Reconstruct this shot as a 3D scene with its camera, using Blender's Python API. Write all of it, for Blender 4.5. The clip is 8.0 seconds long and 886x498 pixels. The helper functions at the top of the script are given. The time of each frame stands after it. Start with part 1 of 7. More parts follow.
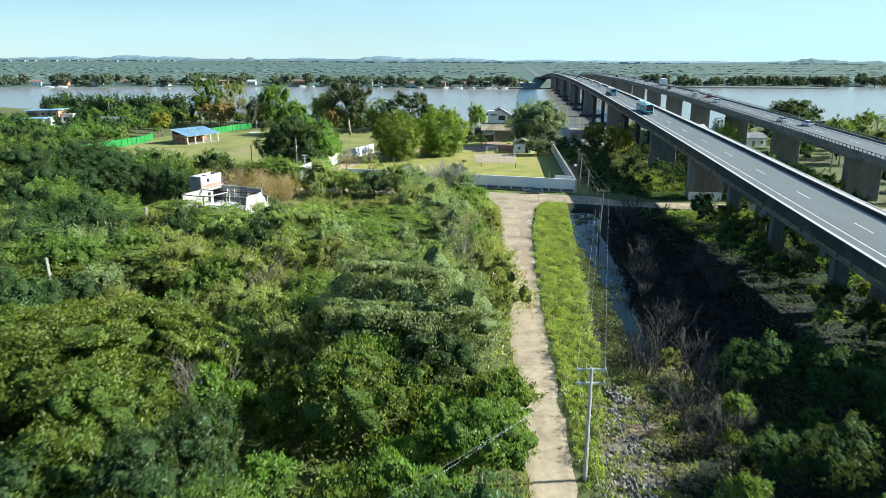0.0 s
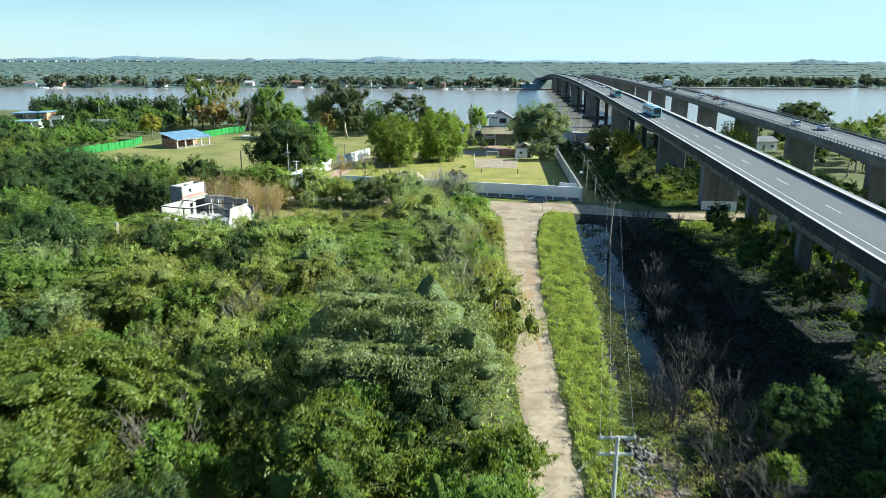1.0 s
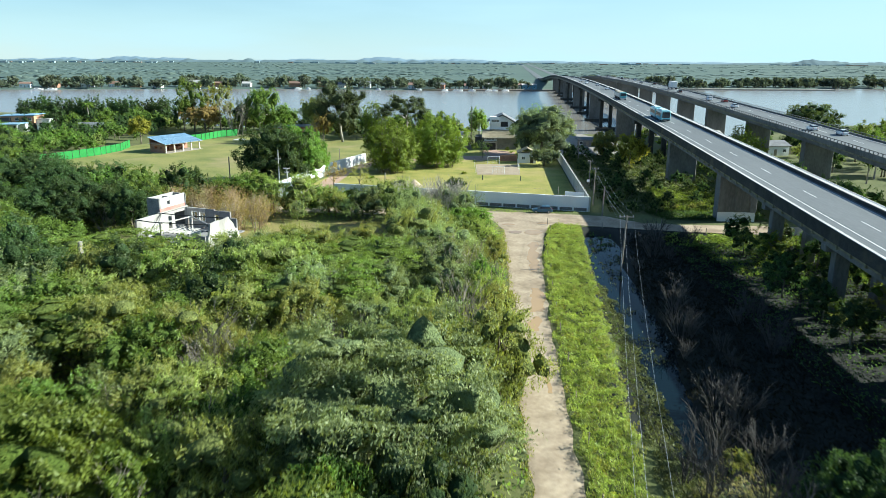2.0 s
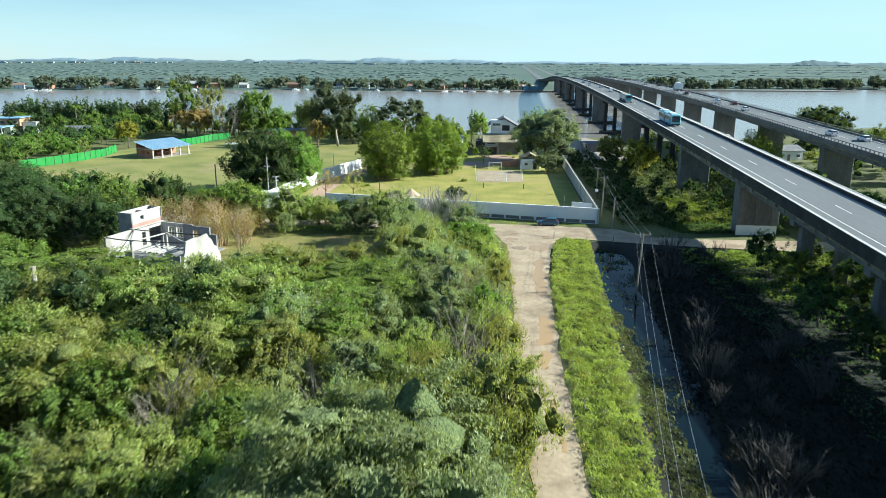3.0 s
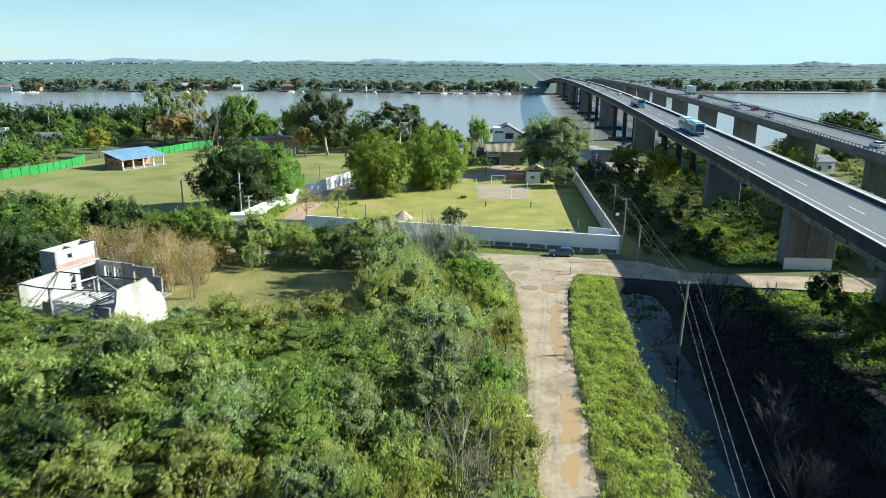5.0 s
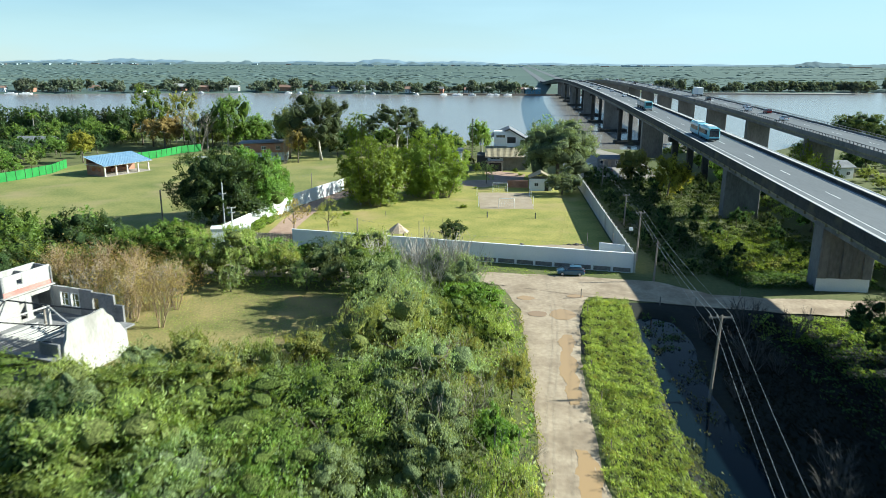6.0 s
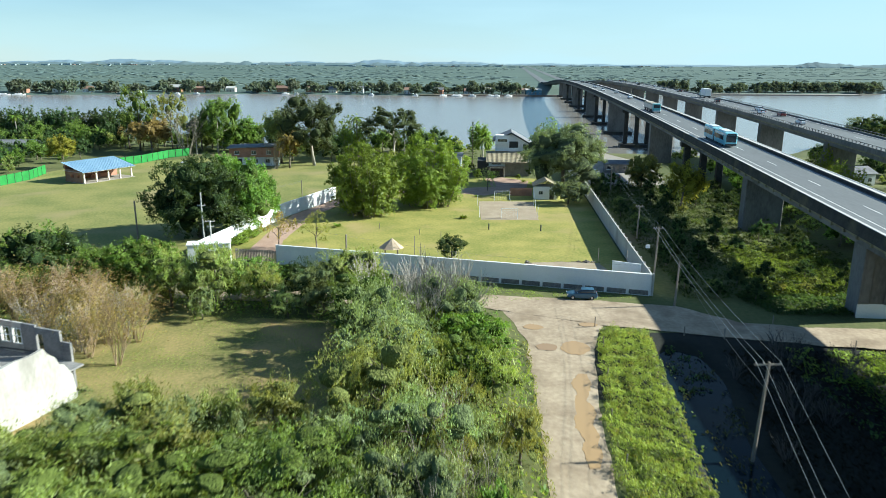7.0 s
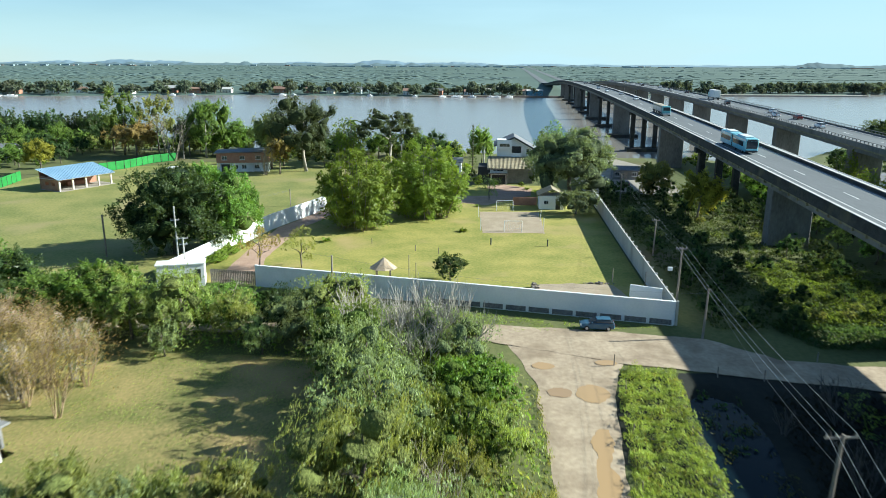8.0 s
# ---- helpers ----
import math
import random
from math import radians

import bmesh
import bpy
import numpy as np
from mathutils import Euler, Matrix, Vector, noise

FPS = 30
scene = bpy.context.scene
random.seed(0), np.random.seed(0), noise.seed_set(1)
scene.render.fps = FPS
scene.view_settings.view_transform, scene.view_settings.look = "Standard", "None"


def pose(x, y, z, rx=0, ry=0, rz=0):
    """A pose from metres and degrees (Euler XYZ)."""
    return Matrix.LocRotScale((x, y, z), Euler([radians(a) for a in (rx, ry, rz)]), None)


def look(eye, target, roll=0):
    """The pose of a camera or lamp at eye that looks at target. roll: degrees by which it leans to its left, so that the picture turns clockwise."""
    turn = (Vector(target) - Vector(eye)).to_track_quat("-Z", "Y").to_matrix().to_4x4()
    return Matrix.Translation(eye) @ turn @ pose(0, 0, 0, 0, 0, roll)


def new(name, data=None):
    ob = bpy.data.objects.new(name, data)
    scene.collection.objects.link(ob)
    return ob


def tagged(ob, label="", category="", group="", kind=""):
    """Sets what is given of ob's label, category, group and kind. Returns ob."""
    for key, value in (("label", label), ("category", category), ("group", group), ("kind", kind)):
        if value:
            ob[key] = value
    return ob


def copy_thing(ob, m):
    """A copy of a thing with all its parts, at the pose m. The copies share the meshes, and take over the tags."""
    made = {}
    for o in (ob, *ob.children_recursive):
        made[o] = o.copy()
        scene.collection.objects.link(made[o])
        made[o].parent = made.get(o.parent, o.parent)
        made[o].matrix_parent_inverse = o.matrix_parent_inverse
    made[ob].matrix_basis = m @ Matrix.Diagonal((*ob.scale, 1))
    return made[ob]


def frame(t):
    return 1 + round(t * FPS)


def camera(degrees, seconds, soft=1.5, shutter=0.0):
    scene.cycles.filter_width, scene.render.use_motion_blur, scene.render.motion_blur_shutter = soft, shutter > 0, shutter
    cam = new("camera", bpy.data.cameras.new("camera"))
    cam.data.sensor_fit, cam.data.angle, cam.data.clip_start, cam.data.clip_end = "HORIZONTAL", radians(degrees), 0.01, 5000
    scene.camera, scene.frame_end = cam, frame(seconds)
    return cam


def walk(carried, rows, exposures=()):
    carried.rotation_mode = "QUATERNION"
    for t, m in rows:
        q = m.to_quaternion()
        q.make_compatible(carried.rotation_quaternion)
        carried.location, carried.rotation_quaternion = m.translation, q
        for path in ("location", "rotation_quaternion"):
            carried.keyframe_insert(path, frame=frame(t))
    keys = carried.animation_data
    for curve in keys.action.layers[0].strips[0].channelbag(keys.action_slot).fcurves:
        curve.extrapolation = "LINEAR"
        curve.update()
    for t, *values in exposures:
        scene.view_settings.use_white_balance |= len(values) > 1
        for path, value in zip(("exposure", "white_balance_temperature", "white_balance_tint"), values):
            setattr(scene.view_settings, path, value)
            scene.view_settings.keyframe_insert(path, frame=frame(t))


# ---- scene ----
# camera: a drone about 31 m up, flying ahead over the dirt road
cam = camera(63.4, 8.0, soft=0.5, shutter=0.7)
PATH = [
    (0.0, 0.308, 0.911, 31.160), (0.5, 0.456, 5.525, 31.239), (1.0, 0.607, 10.336, 31.310), (1.5, 0.740, 15.250, 31.390),
    (3.0, 1.140, 30.606, 31.717), (3.5, 1.285, 35.853, 31.790), (4.0, 1.445, 41.124, 31.862), (4.5, 1.600, 46.400, 31.930),
    (6.0, 2.040, 62.350, 32.030), (6.5, 2.200, 67.870, 32.000), (7.0, 2.380, 73.520, 31.970), (7.5, 2.550, 79.320, 31.925),
    (8.0, 2.720, 85.320, 31.880),
]
walk(cam, [(t, pose(x, y, z, 90 - 15.023 + 0.037 * t, 0, 0.009 - 0.0027 * t) @ pose(0, 0, 0, 0, 0, 0.29)) for t, x, y, z in PATH],
     exposures=[(0.0, 1.21, 5750, -1), (8.0, 1.10, 5750, -1)])

# daylight: low morning sun from the right, clear sky
SUN_DIR = Vector((1.90, 0.22, 1.0)).normalized()
world = bpy.data.worlds.new("sky")
scene.world = world
world.use_nodes = True
sky = world.node_tree.nodes.new("ShaderNodeTexSky")
sky.sky_type, sky.sun_disc = "NISHITA", False
sky.sun_elevation = math.asin(SUN_DIR.z)
sky.sun_rotation = math.atan2(SUN_DIR.x, SUN_DIR.y)
sky.air_density, sky.dust_density, sky.ozone_density, sky.altitude = 1.0, 0.0, 5.0, 50
tint = world.node_tree.nodes.new("ShaderNodeMix")
tint.data_type = "RGBA"
# pale haze, thick low down and towards the sun, thinning upwards, with thin streaks of cloud
tint.inputs[7].default_value = (5.4, 7.2, 7.7, 1)
coord, split, thin, sunward, veil, streak, lift, total = (world.node_tree.nodes.new("ShaderNode" + k) for k in ("TexCoord", "SeparateXYZ", "MapRange", "MapRange", "Mapping", "TexNoise", "MapRange", "Math"))
thin.inputs[1].default_value, thin.inputs[2].default_value = 0.0, 0.26
thin.inputs[3].default_value, thin.inputs[4].default_value = 0.74, 0.04
sunward.inputs[1].default_value, sunward.inputs[2].default_value = -0.6, 0.6
sunward.inputs[3].default_value, sunward.inputs[4].default_value = -0.36, 0.24
veil.inputs["Scale"].default_value = (2.2, 2.2, 16.0)
streak.inputs["Scale"].default_value, streak.inputs["Detail"].default_value = 1.3, 5
lift.inputs[1].default_value, lift.inputs[2].default_value = 0.45, 0.75
lift.inputs[3].default_value, lift.inputs[4].default_value = 0.0, 0.30
total.operation = "ADD"
total2 = world.node_tree.nodes.new("ShaderNodeMath")
total2.operation, total2.use_clamp = "ADD", True
for a, b in ((coord.outputs["Generated"], split.inputs[0]), (split.outputs["Z"], thin.inputs[0]), (split.outputs["X"], sunward.inputs[0]), (coord.outputs["Generated"], veil.inputs[0]),
             (veil.outputs[0], streak.inputs[0]), (streak.outputs[0], lift.inputs[0]), (thin.outputs[0], total.inputs[0]), (sunward.outputs[0], total.inputs[1]),
             (total.outputs[0], total2.inputs[0]), (lift.outputs[0], total2.inputs[1]), (total2.outputs[0], tint.inputs[0])):
    world.node_tree.links.new(a, b)
back = world.node_tree.nodes["Background"]
back.inputs[1].default_value = 0.058
world.node_tree.links.new(sky.outputs[0], tint.inputs[6])
world.node_tree.links.new(tint.outputs[2], back.inputs[0])
sun_data = bpy.data.lights.new("sun", "SUN")
sun_data.energy, sun_data.angle, sun_data.color = 5.0, radians(0.6), (1.0, 0.93, 0.80)
sun = new("sun", sun_data)
sun.matrix_world = look(Vector((0, 0, 200)) + SUN_DIR * 50, (0, 0, 200))


# ---- materials ----
def mat(name, c1, c2, rough=0.8, scale=1.0, fine=12.0, bump=0.3, metal=0.0, spec=0.4, c3=None, dist=0.1, obj_var=0.0, stretch=None):
    """A surface mottled between two colours at a coarse and a fine size, with relief; c3: a third colour in scattered stains."""
    m = bpy.data.materials.new(name)
    m.use_nodes = True
    nt = m.node_tree
    n, l = nt.nodes, nt.links
    b = n["Principled BSDF"]
    geo = n.new("ShaderNodeNewGeometry")
    src = geo.outputs["Position"]
    if stretch:
        mp = n.new("ShaderNodeMapping")
        mp.inputs["Scale"].default_value = stretch
        l.new(src, mp.inputs[0])
        src = mp.outputs[0]
    big, small = n.new("ShaderNodeTexNoise"), n.new("ShaderNodeTexNoise")
    big.inputs["Scale"].default_value, big.inputs["Detail"].default_value = scale, 5
    small.inputs["Scale"].default_value, small.inputs["Detail"].default_value = fine, 6
    l.new(src, big.inputs[0]), l.new(src, small.inputs[0])
    mixf = n.new("ShaderNodeMix")
    mixf.inputs[0].default_value = 0.45
    l.new(big.outputs[0], mixf.inputs[2]), l.new(small.outputs[0], mixf.inputs[3])
    ramp = n.new("ShaderNodeValToRGB")
    ramp.color_ramp.elements[0].position, ramp.color_ramp.elements[1].position = 0.36, 0.64
    ramp.color_ramp.elements[0].color, ramp.color_ramp.elements[1].color = (*c1, 1), (*c2, 1)
    l.new(mixf.outputs[0], ramp.inputs[0])
    col = ramp.outputs[0]
    if c3:
        st = n.new("ShaderNodeTexNoise")
        st.inputs["Scale"].default_value, st.inputs["Detail"].default_value = scale * 0.55, 7
        l.new(src, st.inputs[0])
        r2 = n.new("ShaderNodeValToRGB")
        r2.color_ramp.elements[0].position, r2.color_ramp.elements[1].position = 0.55, 0.70
        l.new(st.outputs[0], r2.inputs[0])
        mx = n.new("ShaderNodeMix")
        mx.data_type = "RGBA"
        l.new(r2.outputs[0], mx.inputs[0]), l.new(col, mx.inputs[6])
        mx.inputs[7].default_value = (*c3, 1)
        col = mx.outputs[2]
    if obj_var:
        oi = n.new("ShaderNodeObjectInfo")
        hs = n.new("ShaderNodeHueSaturation")
        mr = n.new("ShaderNodeMapRange")
        mr.inputs[3].default_value, mr.inputs[4].default_value = 1 - obj_var, 1 + obj_var
        l.new(oi.outputs["Random"], mr.inputs[0]), l.new(mr.outputs[0], hs.inputs["Value"]), l.new(col, hs.inputs["Color"])
        col = hs.outputs[0]
    l.new(col, b.inputs["Base Color"])
    b.inputs["Roughness"].default_value, b.inputs["Metallic"].default_value = rough, metal
    b.inputs["Specular IOR Level"].default_value = spec
    if bump:
        bp = n.new("ShaderNodeBump")
        bp.inputs["Strength"].default_value, bp.inputs["Distance"].default_value = bump, dist
        l.new(small.outputs[0], bp.inputs["Height"]), l.new(bp.outputs[0], b.inputs["Normal"])
    return m


def leaf_mat(name, dark, light, through_=0.5, hue=0.025, gloss=0.35, dry=None):
    """Leaves: each one its own shade, each plant its own tint, light shining through."""
    m = bpy.data.materials.new(name)
    m.use_nodes = True
    n, l = m.node_tree.nodes, m.node_tree.links
    n.remove(n["Principled BSDF"])
    out = n["Material Output"]
    geo, oi = n.new("ShaderNodeNewGeometry"), n.new("ShaderNodeObjectInfo")
    ramp = n.new("ShaderNodeValToRGB")
    low, light = (tuple(a + (b - a) * k for a, b in zip(dark, light)) for k in (0.30, 0.80))
    ramp.color_ramp.elements[0].color, ramp.color_ramp.elements[1].color = (*low, 1), (*light, 1)
    if dry:
        e = ramp.color_ramp.elements.new(0.93)
        e.color = (*light, 1)
        ramp.color_ramp.elements[-1].color = (*dry, 1)
    l.new(geo.outputs["Random Per Island"], ramp.inputs[0])
    patch = n.new("ShaderNodeTexNoise")
    patch.inputs["Scale"].default_value, patch.inputs["Detail"].default_value = 0.35, 3
    l.new(geo.outputs["Position"], patch.inputs[0])
    hs = n.new("ShaderNodeHueSaturation")
    mr, mv = n.new("ShaderNodeMapRange"), n.new("ShaderNodeMapRange")
    mr.inputs[3].default_value, mr.inputs[4].default_value = 0.5 - hue, 0.5 + hue
    mv.inputs[1].default_value, mv.inputs[2].default_value = 0.3, 0.7
    mv.inputs[3].default_value, mv.inputs[4].default_value = 0.72, 1.28
    l.new(oi.outputs["Random"], mr.inputs[0]), l.new(mr.outputs[0], hs.inputs["Hue"])
    each, both = n.new("ShaderNodeMapRange"), n.new("ShaderNodeMath")
    each.inputs[3].default_value, each.inputs[4].default_value = 0.78, 1.22
    both.operation = "MULTIPLY"
    l.new(oi.outputs["Random"], each.inputs[0]), l.new(patch.outputs[0], mv.inputs[0])
    l.new(each.outputs[0], both.inputs[0]), l.new(mv.outputs[0], both.inputs[1]), l.new(both.outputs[0], hs.inputs["Value"])
    l.new(ramp.outputs[0], hs.inputs["Color"])
    d, t, g = n.new("ShaderNodeBsdfDiffuse"), n.new("ShaderNodeBsdfTranslucent"), n.new("ShaderNodeBsdfGlossy")
    g.inputs["Roughness"].default_value = 0.45
    g.inputs["Color"].default_value = (0.8, 0.85, 0.8, 1)
    a, c = n.new("ShaderNodeMixShader"), n.new("ShaderNodeMixShader")
    c.inputs[0].default_value = gloss * 0.05
    a.inputs[0].default_value = through_
    warm = n.new("ShaderNodeMix")
    warm.data_type, warm.blend_type = "RGBA", "MULTIPLY"
    warm.inputs[0].default_value, warm.inputs[7].default_value = 1.0, (1.25, 1.2, 0.55, 1)
    l.new(hs.outputs[0], d.inputs[0]), l.new(hs.outputs[0], warm.inputs[6]), l.new(warm.outputs[2], t.inputs[0])
    l.new(d.outputs[0], a.inputs[1]), l.new(t.outputs[0], a.inputs[2])
    l.new(a.outputs[0], c.inputs[1]), l.new(g.outputs[0], c.inputs[2])
    l.new(c.outputs[0], out.inputs[0])
    return m


def water_mat(name, colour, rough, scale, bump, stretch=(1, 1, 1), spec=0.5):
    m = bpy.data.materials.new(name)
    m.use_nodes = True
    n, l = m.node_tree.nodes, m.node_tree.links
    b = n["Principled BSDF"]
    geo, mp, no, bp = n.new("ShaderNodeNewGeometry"), n.new("ShaderNodeMapping"), n.new("ShaderNodeTexNoise"), n.new("ShaderNodeBump")
    mp.inputs["Scale"].default_value = stretch
    no.inputs["Scale"].default_value, no.inputs["Detail"].default_value = scale, 4
    bp.inputs["Strength"].default_value, bp.inputs["Distance"].default_value = bump, 0.1
    l.new(geo.outputs["Position"], mp.inputs[0]), l.new(mp.outputs[0], no.inputs[0])
    l.new(no.outputs[0], bp.inputs["Height"]), l.new(bp.outputs[0], b.inputs["Normal"])
    b.inputs["Base Color"].default_value, b.inputs["Roughness"].default_value = (*colour, 1), rough
    b.inputs["IOR"].default_value, b.inputs["Specular IOR Level"].default_value = 1.33, spec
    return m


M = {}
M["ground"] = mat("ground", (0.075, 0.095, 0.025), (0.15, 0.155, 0.052), 0.95, 0.05, 1.5, 0.5, c3=(0.15, 0.12, 0.07))
# near black: the bridge's shade on the marsh is deepened in this colour
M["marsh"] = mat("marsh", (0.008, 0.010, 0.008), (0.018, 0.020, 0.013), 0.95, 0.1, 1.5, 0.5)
# plain beyond the river, with distance haze mixed into its green
M["far_land_hazed"] = mat("far_land_hazed", (0.060, 0.100, 0.084), (0.098, 0.142, 0.114), 0.95, 0.008, 0.05, 0.0, stretch=(0.35, 1, 1))
M["lawn"] = mat("lawn", (0.185, 0.205, 0.036), (0.38, 0.325, 0.085), 0.95, 0.16, 2.2, 0.5, c3=(0.37, 0.29, 0.11))
M["field"] = mat("field", (0.13, 0.16, 0.035), (0.30, 0.27, 0.085), 0.95, 0.10, 2.0, 0.5, c3=(0.30, 0.25, 0.11))
M["dry_grass"] = mat("dry_grass", (0.12, 0.14, 0.032), (0.33, 0.255, 0.10), 0.95, 0.16, 3.0, 0.5, c3=(0.42, 0.29, 0.13))
M["dirt"] = mat("dirt", (0.29, 0.220, 0.150), (0.47, 0.375, 0.265), 0.95, 0.30, 1.8, 0.25, c3=(0.235, 0.175, 0.115))
M["brick_drive"] = mat("brick_drive", (0.34, 0.22, 0.16), (0.48, 0.33, 0.25), 0.9, 0.5, 6, 0.3)
M["sand"] = mat("sand", (0.30, 0.235, 0.16), (0.42, 0.34, 0.245), 0.95, 0.4, 4, 0.3, c3=(0.32, 0.26, 0.17))
M["lane"] = mat("lane", (0.26, 0.235, 0.20), (0.37, 0.335, 0.29), 0.9, 0.4, 4, 0.3)
M["asphalt"] = mat("asphalt", (0.113, 0.123, 0.130), (0.160, 0.170, 0.177), 0.85, 0.15, 4, 0.15, stretch=(1, 0.15, 1))
M["road_paint"] = mat("road_paint", (0.6, 0.6, 0.58), (0.8, 0.8, 0.78), 0.7, 0.8, 6, 0)
M["concrete"] = mat("concrete", (0.105, 0.105, 0.10), (0.205, 0.20, 0.188), 0.9, 0.25, 3, 0.25, c3=(0.085, 0.085, 0.075), stretch=(1, 1, 0.35))
# stained concrete; on parapet and kerb its darkness stands in for shade
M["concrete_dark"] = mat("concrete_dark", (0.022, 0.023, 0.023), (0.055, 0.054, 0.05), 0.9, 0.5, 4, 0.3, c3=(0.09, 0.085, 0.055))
M["concrete_pale"] = mat("concrete_pale", (0.48, 0.47, 0.44), (0.62, 0.61, 0.58), 0.85, 0.3, 4, 0.15)
M["girder_edge"] = mat("girder_edge", (0.13, 0.12, 0.08), (0.28, 0.26, 0.16), 0.9, 0.6, 3, 0.3, c3=(0.11, 0.10, 0.07))
M["white_wall"] = mat("white_wall", (0.76, 0.77, 0.78), (0.87, 0.87, 0.87), 0.85, 0.25, 5, 0.08, c3=(0.62, 0.62, 0.60))
M["grey_wall"] = mat("grey_wall", (0.42, 0.41, 0.38), (0.56, 0.55, 0.52), 0.9, 0.35, 4, 0.2, c3=(0.33, 0.32, 0.29), stretch=(1, 1, 0.5))
M["stone_base"] = mat("stone_base", (0.10, 0.10, 0.10), (0.26, 0.25, 0.24), 0.9, 2.0, 8, 0.6)
M["ruin_wall"] = mat("ruin_wall", (0.33, 0.315, 0.285), (0.50, 0.485, 0.45), 0.9, 0.45, 4, 0.3, c3=(0.25, 0.235, 0.21), stretch=(1, 1, 0.4))
M["ruin_red"] = mat("ruin_red", (0.45, 0.16, 0.13), (0.60, 0.28, 0.24), 0.9, 0.8, 6, 0.2)
M["ruin_grey"] = mat("ruin_grey", (0.16, 0.16, 0.16), (0.30, 0.29, 0.28), 0.9, 0.6, 5, 0.3)
M["old_wood"] = mat("old_wood", (0.20, 0.17, 0.14), (0.38, 0.34, 0.29), 0.9, 1.0, 8, 0.3)
M["pole_wood"] = mat("pole_wood", (0.20, 0.17, 0.14), (0.30, 0.26, 0.22), 0.9, 1.0, 10, 0.3)
M["pole_concrete"] = mat("pole_concrete", (0.40, 0.40, 0.39), (0.52, 0.52, 0.50), 0.85, 1.0, 10, 0.15)
M["wire"] = mat("wire", (0.16, 0.16, 0.17), (0.22, 0.22, 0.23), 0.5, 1, 4, 0)
M["pale_wire"] = mat("pale_wire", (0.5, 0.5, 0.5), (0.6, 0.6, 0.6), 0.4, 1, 4, 0, metal=0.6)
M["insulator"] = mat("insulator", (0.35, 0.30, 0.26), (0.5, 0.45, 0.4), 0.3, 2, 8, 0)
M["tile"] = mat("tile", (0.22, 0.185, 0.12), (0.37, 0.32, 0.215), 0.85, 0.6, 5, 0.2, c3=(0.19, 0.165, 0.11), obj_var=0.2)
M["grey_roof"] = mat("grey_roof", (0.14, 0.145, 0.155), (0.24, 0.245, 0.255), 0.8, 0.5, 4, 0.2)
M["blue_roof"] = mat("blue_roof", (0.22, 0.36, 0.50), (0.31, 0.46, 0.59), 0.45, 0.3, 3, 0.05)
M["brick"] = mat("brick", (0.30, 0.15, 0.10), (0.42, 0.23, 0.16), 0.9, 0.8, 6, 0.3)
M["terracotta"] = mat("terracotta", (0.46, 0.24, 0.14), (0.58, 0.34, 0.21), 0.9, 0.5, 5, 0.15)
M["bank_earth"] = mat("bank_earth", (0.17, 0.13, 0.10), (0.27, 0.21, 0.165), 0.95, 0.05, 0.6, 0.3, c3=(0.12, 0.13, 0.07))
M["cream"] = mat("cream", (0.62, 0.56, 0.46), (0.74, 0.68, 0.58), 0.85, 0.6, 6, 0.1)
M["dark_in"] = mat("dark_in", (0.03, 0.03, 0.032), (0.06, 0.058, 0.055), 0.8, 1, 5, 0)
M["glass"] = mat("glass", (0.02, 0.03, 0.035), (0.05, 0.06, 0.07), 0.06, 1, 4, 0, spec=0.8)
M["green_mesh"] = mat("green_mesh", (0.018, 0.17, 0.028), (0.04, 0.26, 0.05), 0.8, 0.4, 5, 0.1)
M["metal_post"] = mat("metal_post", (0.06, 0.07, 0.06), (0.12, 0.13, 0.11), 0.6, 1, 6, 0, metal=0.4)
M["white_metal"] = mat("white_metal", (0.72, 0.72, 0.72), (0.85, 0.85, 0.85), 0.4, 1, 8, 0)
M["net"] = mat("net", (0.55, 0.55, 0.52), (0.7, 0.7, 0.66), 0.9, 1, 8, 0)
M["thatch"] = mat("thatch", (0.36, 0.27, 0.18), (0.55, 0.44, 0.32), 0.95, 1.2, 8, 0.5)
M["rubble"] = mat("rubble", (0.08, 0.070, 0.06), (0.22, 0.195, 0.17), 0.9, 0.8, 5, 0.5, c3=(0.40, 0.38, 0.35), obj_var=0.4)
M["spoil"] = mat("spoil", (0.085, 0.068, 0.048), (0.21, 0.175, 0.135), 0.95, 0.6, 3, 0.6, c3=(0.30, 0.19, 0.10))
M["rubble_bits"] = mat("rubble_bits", (0.07, 0.06, 0.05), (0.40, 0.37, 0.33), 0.9, 2.2, 7, 0.3)
M["bark"] = mat("bark", (0.10, 0.08, 0.06), (0.22, 0.19, 0.15), 0.95, 1.0, 8, 0.5)
M["pale_bark"] = mat("pale_bark", (0.28, 0.25, 0.21), (0.46, 0.42, 0.36), 0.95, 1.0, 8, 0.3)
M["twig"] = mat("twig", (0.16, 0.14, 0.105), (0.30, 0.265, 0.21), 0.95, 0.5, 8, 0)
M["dark_twig"] = mat("dark_twig", (0.055, 0.050, 0.044), (0.12, 0.11, 0.10), 0.95, 0.5, 8, 0)
M["rust_twig"] = mat("rust_twig", (0.30, 0.21, 0.12), (0.46, 0.35, 0.22), 0.95, 0.5, 8, 0)
M["rubber"] = mat("rubber", (0.015, 0.015, 0.016), (0.03, 0.03, 0.03), 0.8, 3, 12, 0)
M["lamp_red"] = mat("lamp_red", (0.35, 0.02, 0.02), (0.5, 0.04, 0.03), 0.3, 3, 12, 0)
M["lamp_clear"] = mat("lamp_clear", (0.7, 0.7, 0.68), (0.85, 0.85, 0.83), 0.15, 3, 12, 0)
M["river"] = water_mat("river", (0.25, 0.235, 0.215), 0.22, 0.25, 0.14, (1, 0.6, 1), 1.0)
